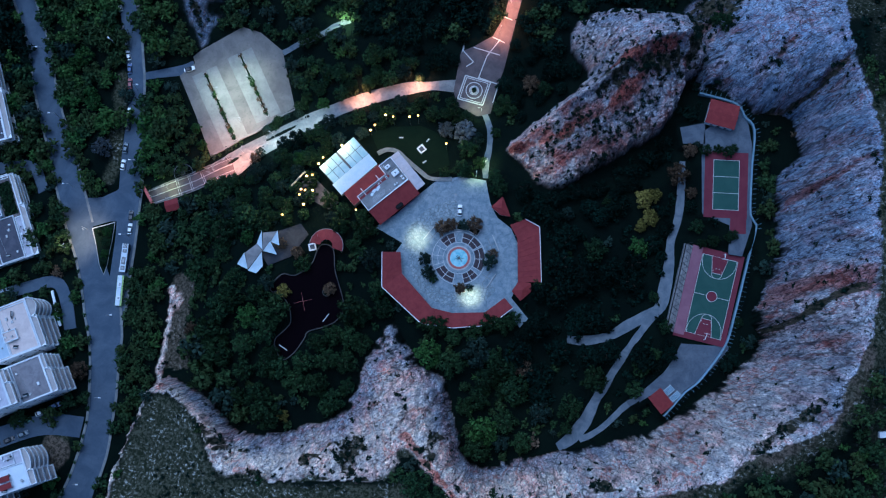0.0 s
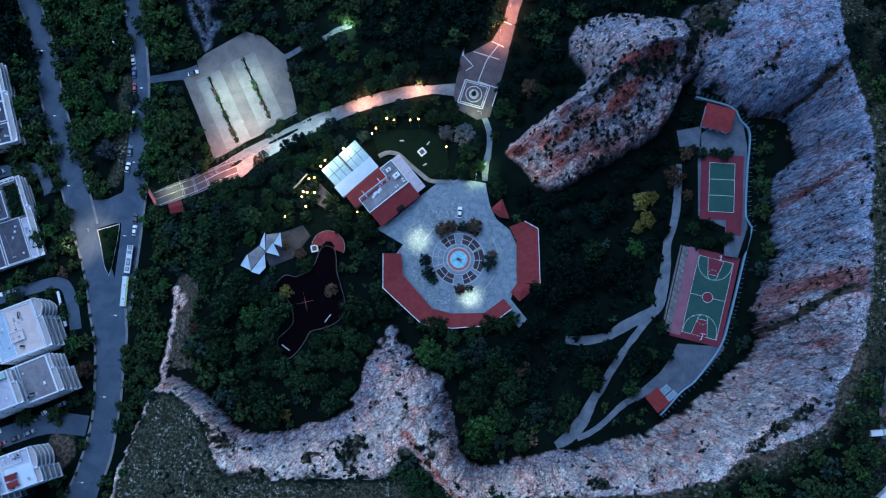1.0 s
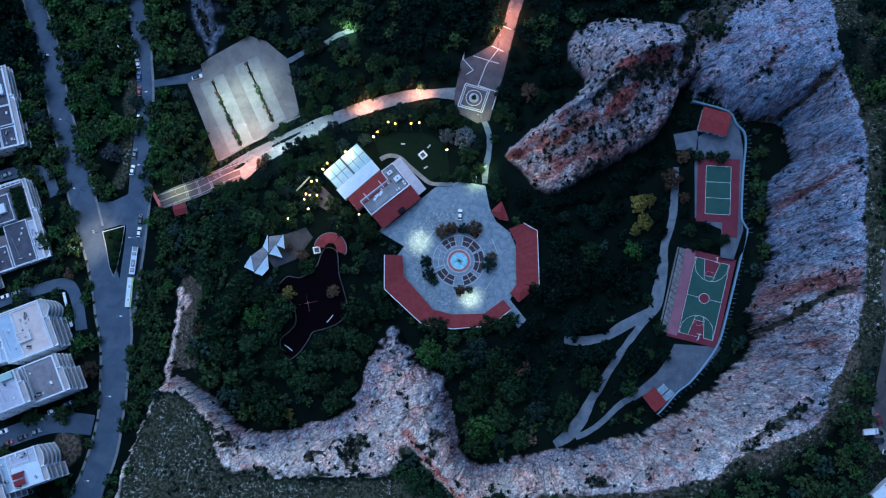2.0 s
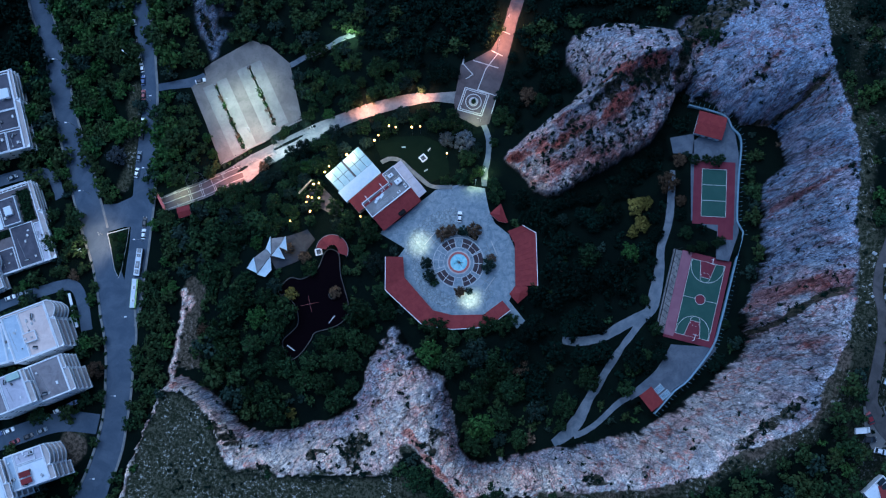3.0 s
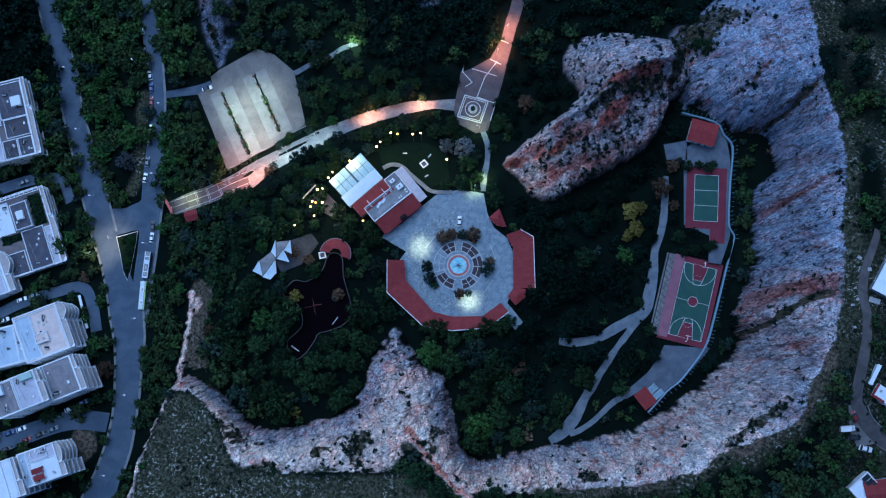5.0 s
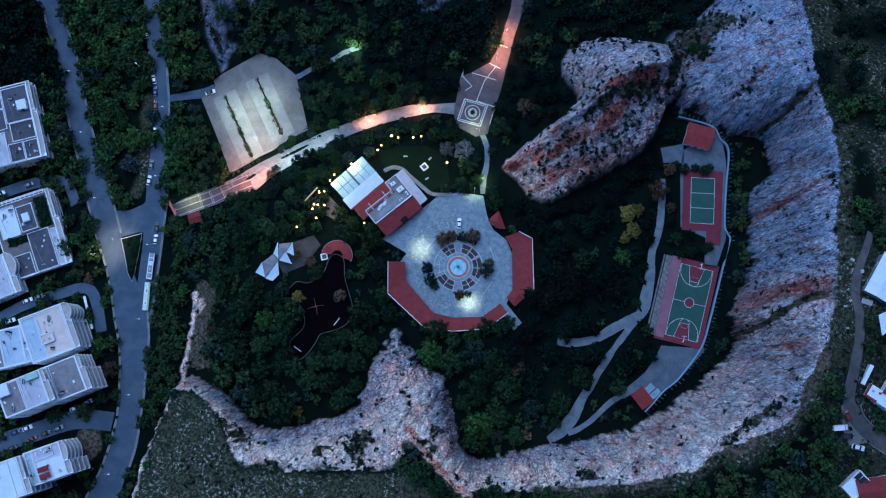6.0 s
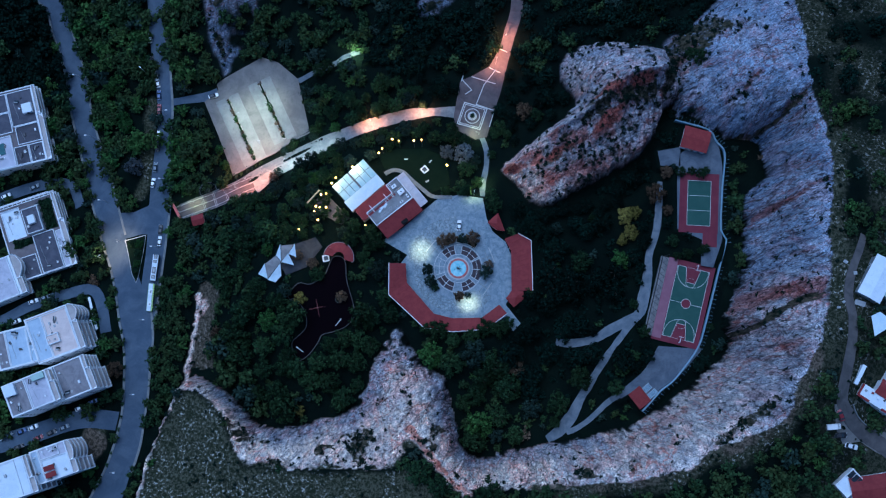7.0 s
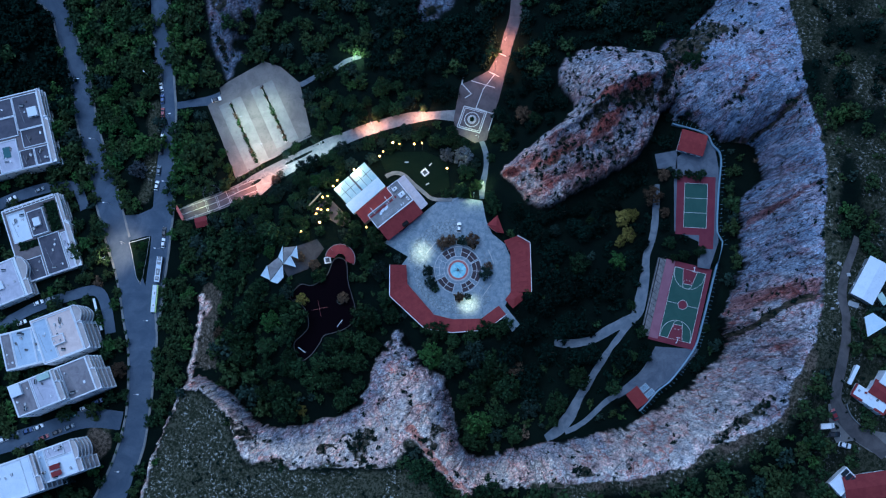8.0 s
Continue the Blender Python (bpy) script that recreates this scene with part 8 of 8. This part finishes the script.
# ---- entrance, square and car park details ----
def entrance():
    a, b = Vector(GATE_BEAM[0]), Vector(GATE_BEAM[1])
    z = smooth_at((a.x + b.x) / 2, (a.y + b.y) / 2)
    m, turn = (a + b) / 2, math.degrees(math.atan2(b.y - a.y, b.x - a.x))
    gate = thing("entrance_gate", "red entrance gateway across the promenade", "gate", m.x, m.y, z, turn)
    length = (b - a).length
    part("beam", box(bmesh.new(), 0, 0, 4.2, length, 1.1, 0.6, bevel=0.08), GATE_RED, gate, "red roof beam")
    for s in (-1, 0, 1):
        part("post", box(bmesh.new(), s * (length / 2 - 0.4), 0, -0.5, 0.5, 0.6, 4.7, bevel=0.04), WHITE_WALL, gate)
    x, y = PERGOLA_ROUND[0]
    z = smooth_at(x, y)
    pergola = thing("round_pergola", "round steel pergola with radial beams", "pergola", x, y, z)
    part("ring", shifted(ring_sector(3.5, 3.65, 0, 360, 3.0, 3.15, 36), 0, 0), DARK_METAL, pergola)
    part("inner_ring", ring_sector(0.5, 0.62, 0, 360, 3.3, 3.42, 20), DARK_METAL, pergola)
    for k in range(14):
        t = k * math.tau / 14
        part("beam", rod(bmesh.new(), (0.55 * math.cos(t), 0.55 * math.sin(t), 3.36), (3.6 * math.cos(t), 3.6 * math.sin(t), 3.08), 0.05, sides=4), DARK_METAL, pergola)
        if k % 2 == 0:
            part("post", rod(bmesh.new(), (3.55 * math.cos(t), 3.55 * math.sin(t), -0.6), (3.55 * math.cos(t), 3.55 * math.sin(t), 3.05), 0.07, sides=6), DARK_METAL, pergola)
    # dark paving with white bands behind the gate
    brick = setting("entrance_paving", ribbon(PROMENADE[:5], 0.15, lambda w: -w / 2 + 0.3, lambda w: w / 2 - 0.3, gap=1.5), DARK_PAVING, "dark brick paving with white bands behind the gate", "pavement")
    line = along_line(PROMENADE[:5], 1.0)
    for off in (-2.6, 0.0, 2.6):
        pts = [(q.x + d.y * off, q.y - d.x * off) for q, w, d in line]
        for p, r in zip(pts[:-1], pts[1:]):
            z0, z1 = smooth_at(*p) + 0.15, smooth_at(*r) + 0.15
            part("band", rod(bmesh.new(), (*p, z0), (*r, z1), 0.11, sides=4), WHITE_STONE, brick)
    for k in range(1, len(line) - 1, 5):
        q, w, d = line[k]
        for off in (0, 0.7):
            c = q + d * off
            p, r = (c.x + d.y * 3.2, c.y - d.x * 3.2), (c.x - d.y * 3.2, c.y + d.x * 3.2)
            part("band", rod(bmesh.new(), (*p, smooth_at(*p) + 0.15), (*r, smooth_at(*r) + 0.15), 0.10, sides=4), WHITE_STONE, brick)


GATE_RED = plain("red_gate_paint", (0.50, 0.10, 0.08), (0.58, 0.15, 0.11), 0.6, 4.0, 0.6, 0.005)
entrance()


def square_bands():
    z = -12.6
    pavement = bpy.data.objects["square"]
    for points in (BAND_1, BAND_2, BAND_3, BAND_4, BAND_5, BAND_6, BAND_7, BAND_8, BAND_9):
        for a, b in zip(points[:-1], points[1:]):
            strip_world(pavement, a, b, z, 0.34)
    c = [Vector(p) for p in SQUARE_OUTLINE]
    mid = sum(c, Vector((0, 0))) / 4
    for share, w in ((1.0, 0.42), (0.86, 0.28)):
        for i in range(4):
            a, b = mid + (c[i] - mid) * share, mid + (c[(i + 1) % 4] - mid) * share
            strip_world(pavement, a, b, z, w)
    for r, w in ((2.9, 0.3), (1.5, 0.35)):
        part("band", shifted(ring_sector(r, r + w, 0, 360, 0.0, 0.06, 40), mid.x, mid.y, z), WHITE_STONE, pavement)
    basin = thing("planted_basin", "round stone basin planted with low green shrubs", "planter", mid.x, mid.y, z)
    part("rim", ring_sector(1.0, 1.4, 0, 360, 0.0, 0.5, 28), KERB, basin)
    verts, faces = crown_shape(5, 4, 30, 0.6, 0.12)
    bush = new("shrub", raw_mesh("shrub", verts * 2.0, faces, [LEAF]))
    bush.parent = basin


def strip_world(parent, a, b, z, w):
    dx, dy = b[0] - a[0], b[1] - a[1]
    part("band", box(bmesh.new(), (a[0] + b[0]) / 2, (a[1] + b[1]) / 2, z - 0.02, math.hypot(dx, dy), w, 0.06, math.degrees(math.atan2(dy, dx))), WHITE_STONE, parent)


def car_park():
    lot = bpy.data.objects["car_park"]
    a, b = Vector(HEDGE_A[0]), Vector(HEDGE_A[-1])
    way = (b - a).normalized()
    across = Vector((-way.y, way.x))
    turn = math.degrees(math.atan2(way.y, way.x))
    # bays of paler concrete on both sides of each planted strip
    for line in (HEDGE_A, HEDGE_B):
        p, q = Vector(line[0]), Vector(line[-1])
        m, length = (p + q) / 2, (q - p).length
        for s in (-1, 1):
            c = m + across * s * 3.0
            part("parking_bays", box(bmesh.new(), c.x, c.y, -27.02, length + 1.5, 4.4, 0.045, turn), PALE_BAY, lot, "pale concrete parking bays")
        strip_ = thing("planted_strip", "narrow planted strip with stone kerbs and low bushes", "planting", m.x, m.y, -27.0, turn, "planted strips of the car park")
        part("kerb", box(bmesh.new(), 0, 0, -0.1, length, 1.1, 0.28, bevel=0.05), KERB, strip_)
        part("soil", box(bmesh.new(), 0, 0, 0.15, length - 0.3, 0.8, 0.06), LAWN, strip_)
        rng = random.Random(int(length * 10))
        for k in range(int(length / 1.2)):
            verts, faces = crown_shape(300 + k % 5, 3, 14, 0.8, 0.16)
            size = rng.uniform(1.0, 2.3) if rng.random() < 0.8 else 0.5
            bush = new("bush", raw_mesh("bush", verts * size + np.array([-length / 2 + 0.6 + 1.2 * k, rng.uniform(-0.2, 0.2), 0.15]), faces, [rng.choice([LEAF, LEAF_BROWN, LEAF_BRIGHT])]))
            bush.parent = strip_
    wall = [(*p, 0.5) for p in PARK_HEDGE]
    setting("car_park_wall", level_ribbon(wall, -26.1, 1.4), FLAT_ROOF, "low stone wall between car park and promenade", "wall")
    rng = random.Random(77)
    for q, w, d in along_line(wall, 1.6):
        if rng.random() < 0.72:
            verts, faces = crown_shape(320 + rng.randint(0, 4), 4, 18, 0.8, 0.14)
            x, y = q.x + rng.uniform(-0.4, 0.4) + 0.5, q.y - 0.9
            hedge = tagged(new("hedge_bush", raw_mesh("hedge_bush", verts * rng.uniform(1.4, 2.6), faces, [rng.choice([LEAF, LEAF_OLIVE])])),
                           "clipped dark bush along the car park wall", "bush", "bushes along the wall")
            hedge.location = (x, y, smooth_at(x, y) - 0.2)


PALE_BAY = plain("pale_bay_concrete", (0.205, 0.212, 0.200), (0.27, 0.275, 0.26), 0.25, 1.4, 0.85, 0.01, stains=0.5)


square_bands()
car_park()

# ---- streets beyond the park ----
DIRT = plain("dusty_lane", (0.075, 0.070, 0.070), (0.125, 0.115, 0.11), 0.25, 1.6, 0.95, 0.02)
for rows, name, label in ((STREET_WEST_A, "street_west_lower", "asphalt side street between apartment blocks"), (STREET_WEST_B, "street_west_middle", "narrow asphalt lane between blocks"),
                          (STREET_WEST_C, "street_west_upper", "narrow asphalt lane between blocks"), (LANE_EAST, "lane_east", "pale lane past houses on the hill")):
    setting(name, ribbon(rows, 0.35), DIRT if name == "lane_east" else ASPHALT, label, "road")


# ---- vehicles ----
PAINTS = [((0.70, 0.71, 0.72), "white"), ((0.45, 0.47, 0.48), "silver"), ((0.015, 0.015, 0.018), "black"), ((0.02, 0.05, 0.16), "dark blue"), ((0.16, 0.015, 0.02), "dark red"),
          ((0.10, 0.13, 0.16), "grey"), ((0.72, 0.73, 0.74), "white"), ((0.16, 0.33, 0.33), "teal"), ((0.74, 0.74, 0.73), "white")]
PAINT_MATERIALS = [plain("car_paint", c, [min(1, 1.1 * v) for v in c], 1.0, 6.0, 0.28, 0.0, 0.1, stains=0.1) for c, _ in PAINTS]
LAMP_GLASS = plain("lamp_glass", (0.6, 0.6, 0.58), (0.7, 0.7, 0.68), 2.0, 8.0, 0.15, 0.0, stains=0.0)


def lofted(sections):
    """A closed hull through cross-sections: (x, half width low, half width high, z low, z high)."""
    bm = bmesh.new()
    rows = []
    for x, wl, wh, zl, zh in sections:
        m = zl + 0.6 * (zh - zl)
        rows.append([bm.verts.new(p) for p in ((x, -wl, zl), (x, -wl * 1.02, m), (x, -wh, zh), (x, wh, zh), (x, wl * 1.02, m), (x, wl, zl))])
    for p, q in zip(rows[:-1], rows[1:]):
        for k in range(6):
            bm.faces.new((p[k], p[(k + 1) % 6], q[(k + 1) % 6], q[k]))
    bm.faces.new(rows[0][::-1])
    bm.faces.new(rows[-1])
    return bm


def car(x, y, z, turn, paint, tilt=0.0):
    colour = PAINTS[paint][1]
    van = paint == 8
    name = "van" if van else "car"
    label = {6: "white car with a black roof parked in the open", 8: "white delivery van parked beside the lane"}.get(paint, colour + " car parked at the kerb")
    unit = thing(name, label, name, x, y, z, turn, "parked cars")
    body = PAINT_MATERIALS[paint]
    if van:
        part("body", lofted([(-2.4, 0.85, 0.8, 0.3, 1.9), (-2.3, 0.92, 0.85, 0.25, 2.1), (1.0, 0.92, 0.85, 0.25, 2.1), (1.7, 0.92, 0.8, 0.25, 1.3), (2.3, 0.85, 0.7, 0.3, 1.0)]), body, unit)
        part("windscreen", lofted([(1.05, 0.8, 0.75, 1.35, 2.0), (1.6, 0.8, 0.7, 1.32, 1.42)]), GLASS_DARK, unit, "dark windscreen")
    else:
        part("body", lofted([(-2.1, 0.72, 0.62, 0.35, 0.75), (-2.0, 0.82, 0.74, 0.25, 0.92), (-1.2, 0.86, 0.80, 0.22, 0.96), (0.9, 0.86, 0.80, 0.22, 0.93), (1.75, 0.83, 0.74, 0.24, 0.80), (2.1, 0.7, 0.6, 0.33, 0.62)]), body, unit)
        part("cabin", lofted([(-1.75, 0.74, 0.55, 0.88, 0.98), (-1.2, 0.76, 0.6, 0.9, 1.38), (0.15, 0.76, 0.62, 0.9, 1.42), (0.95, 0.74, 0.6, 0.9, 0.98)]), GLASS_DARK, unit, "dark glass cabin")
        part("roof", lofted([(-1.15, 0.6, 0.55, 1.36, 1.43), (0.2, 0.62, 0.57, 1.40, 1.47)]), DARK_METAL if paint == 6 else body, unit)
    for sx in (-1.35, 1.35):
        for sy in (-0.78, 0.78):
            part("wheel", rod(bmesh.new(), (sx, sy - 0.1, 0.31), (sx, sy + 0.1, 0.31), 0.31, sides=12), RUBBER, unit)
    for sy in (-0.55, 0.55):
        part("headlight", box(bmesh.new(), 2.04, sy, 0.55, 0.12, 0.3, 0.14), LAMP_GLASS, unit)


for rows in (CARS_STREET, CARS_WEST):
    for x, y, turn, paint in rows:
        car(x, y, smooth_at(x, y) + (0.18 if rows is CARS_STREET else 0.36), turn, paint)
for x, y, turn, paint in CARS_PARK:
    car(x, y, -27.0, turn, paint)
for x, y, turn, paint in CARS_PLAZA:
    car(x, y, 0.0, turn, paint)
for x, y, turn, paint in CARS_EAST:
    car(x, y, smooth_at(x, y) + 0.36, turn, paint)


def bus(x, y, turn, length, dark, label):
    z = smooth_at(x, y) + 0.2
    unit = thing("bus", label, "bus", x, y, z, turn, "buses in the bay")
    side = DARK_METAL if dark else BUS_GREEN
    half = length / 2
    part("body", box(bmesh.new(), 0, 0, 0.35, length, 2.5, 2.5, bevel=0.12), side, unit, "lime green sides" if not dark else "dark sides")
    part("roof", box(bmesh.new(), 0, 0 if dark else 0.25, 2.85, length - 0.1, 2.3 if dark else 1.7, 0.18, bevel=0.06), PALE_ROOF, unit, "pale roof")
    for s in (-1, 1):
        for k in range(int(length / 1.5)):
            part("window", box(bmesh.new(), -half + 0.9 + 1.5 * k, s * 1.24, 1.3, 1.3, 0.06, 1.0), GLASS_DARK, unit)
        for sx in (-0.28, 0.33):
            part("wheel", rod(bmesh.new(), (sx * length, s * 1.0, 0.45), (sx * length, s * 1.26, 0.45), 0.45, sides=14), RUBBER, unit)
    part("windscreen", box(bmesh.new(), half - 0.02, 0, 1.1, 0.1, 2.2, 1.5), GLASS_DARK, unit)
    boxes = ((-0.25, 1.6), (0.2, 2.4)) if not dark else ((0.46, 0.7), (0.38, 0.9), (0.24, 1.2), (-0.1, 2.8), (-0.35, 1.6))
    for at, long in boxes:
        unit_ = part("roof_unit", box(bmesh.new(), at * length, 0, 3.03, long, 1.5, 0.22, bevel=0.05), WHITE_WALL if not dark else FLAT_ROOF, unit)
        part("hatch", box(bmesh.new(), at * length, 0, 3.25, long * 0.5, 0.7, 0.05), STEEL, unit_)


BUS_GREEN = plain("lime_bus_paint", (0.35, 0.50, 0.12), (0.42, 0.56, 0.16), 0.8, 5.0, 0.35, 0.0, stains=0.1)
bus(-122.5, 36.9, 86, 11.6, False, "articulated city bus with a white roof and lime sides")
bus(-121.3, 49.4, 84, 11.0, True, "dark coach with pale roof units parked in the bay")


# ---- clipped bushes along the street's pavement ----
for number, (q, w, d) in enumerate(along_line(ROAD_WEST[11:21], 5.2)):
    verts, faces = crown_shape(400 + number % 4, 4, 22, 0.9, 0.13)
    side = Vector((-d.y, d.x)) * (w / 2 + 0.5)
    x, y = q.x + (side.x if side.x < 0 else -side.x), q.y + (side.y if side.x < 0 else -side.y)
    bush = tagged(new("street_bush", raw_mesh("street_bush", verts * (1.3 + 0.25 * (number % 3)), faces, [LEAF])), "small round clipped bush on the pavement", "bush", "bushes along the street")
    bush.location = (x, y, smooth_at(x, y) + 0.1)

# ---- lamps ----
LAMP_KINDS = [((1.0, 0.79, 0.38), 1900, "tall plaza floodlight, lit, with a white head"), ((1.0, 0.84, 0.46), 3900, "car park floodlight, lit, on a tall mast"),
              ((1.0, 0.30, 0.11), 8500, "street lamp, lit, with an orange glow"), ((1.0, 0.90, 0.56), 3000, "street lamp, lit, with a white glow"),
              ((1.0, 0.86, 0.28), 1500, "low path lamp, lit, with a yellow glow"), ((1.0, 0.62, 0.30), 2600, "street lamp, lit, with a warm glow"),
              ((1.0, 0.95, 0.40), 4500, "path lamp, lit, shining into the trees")]
LAMP_GLOW = [glowing("lit_lamp_glass", c, 6.0) for c, _, _ in LAMP_KINDS]


def lamp(x, y, height, kind):
    colour, power, label = LAMP_KINDS[kind]
    z = ground_at(x, y)
    for outline, level, _ in LEVELS:
        if inside(outline, np.array([x]), np.array([y]))[0]:
            z = level
    unit = thing("street_lamp", label, "lamp", x, y, z, (37 * x) % 360, "street lamps")
    part("pole", rod(bmesh.new(), (0, 0, -0.5), (0, 0, height), 0.10, 0.06, 8), STEEL, unit)
    part("base", rod(bmesh.new(), (0, 0, -0.3), (0, 0, 0.4), 0.2, 0.16, 8), DARK_METAL, unit)
    part("arm", rod(bmesh.new(), (0, 0, height - 0.1), (1.0, 0, height + 0.15), 0.05, 0.04, 6), STEEL, unit)
    head = part("head", box(bmesh.new(), 1.15, 0, height + 0.1, 0.75, 0.34, 0.14, bevel=0.04), STEEL, unit)
    part("glass", box(bmesh.new(), 1.15, 0, height + 0.02, 0.6, 0.26, 0.07), LAMP_GLOW[kind], head, "lit lamp glass")
    light = bpy.data.lights.new("lamp_light", "SPOT")
    light.energy, light.color, light.shadow_soft_size = power, colour, 0.25
    light.spot_size, light.spot_blend = radians(118 if kind == 0 else 150), 0.75
    ob = new("lamp_light", light)
    ob.parent = unit
    ob.location = (1.15, 0, height - 0.1)


for row in LAMPS:
    lamp(*row)

# unlit lamps along the streets
for x, y, turn in DARK_LAMPS:
    z = smooth_at(x, y)
    unit = thing("street_lamp", "tall unlit street lamp with a white head", "lamp", x, y, z, turn, "street lamps along the roads")
    part("pole", rod(bmesh.new(), (1.6, 0, -0.5), (1.6, 0, 8.0), 0.11, 0.07, 8), STEEL, unit)
    part("arm", rod(bmesh.new(), (1.6, 0, 7.9), (0, 0, 8.3), 0.06, 0.05, 6), STEEL, unit)
    head = part("head", box(bmesh.new(), -0.2, 0, 8.25, 0.95, 0.42, 0.16, bevel=0.05), WHITE_WALL, unit, "white lamp head")
    part("glass", box(bmesh.new(), -0.2, 0, 8.18, 0.7, 0.3, 0.07), LAMP_GLASS, head)

BULB_GLOW = glowing("warm_bulb_glass", (1.0, 0.40, 0.06), 4.0)
for number, (x, y, h) in enumerate(BULBS):
    z = ground_at(x, y)
    top = max(h, z + 3.0)
    unit = thing("garden_lamp", "garden lamp with a glowing warm globe", "lamp", x, y, z, 0, "garden lamps")
    part("pole", rod(bmesh.new(), (0, 0, -0.3), (0, 0, top - z), 0.05, 0.04, 6), DARK_METAL, unit)
    bm = bmesh.new()
    bmesh.ops.create_icosphere(bm, subdivisions=2, radius=0.36, matrix=pose(0, 0, top - z + 0.3))
    part("globe", bm, BULB_GLOW, unit, "glowing warm glass globe")
    if number % 2 == 0:
        light = bpy.data.lights.new("globe_light", "POINT")
        light.energy, light.color, light.shadow_soft_size = 2300, (1.0, 0.62, 0.22), 0.35
        ob = new("globe_light", light)
        ob.parent = unit
        ob.location = (0, 0, top - z + 0.9)
    part("cap", rod(bmesh.new(), (0, 0, top - z - 0.08), (0, 0, top - z + 0.05), 0.16, 0.2, 8), DARK_METAL, unit)
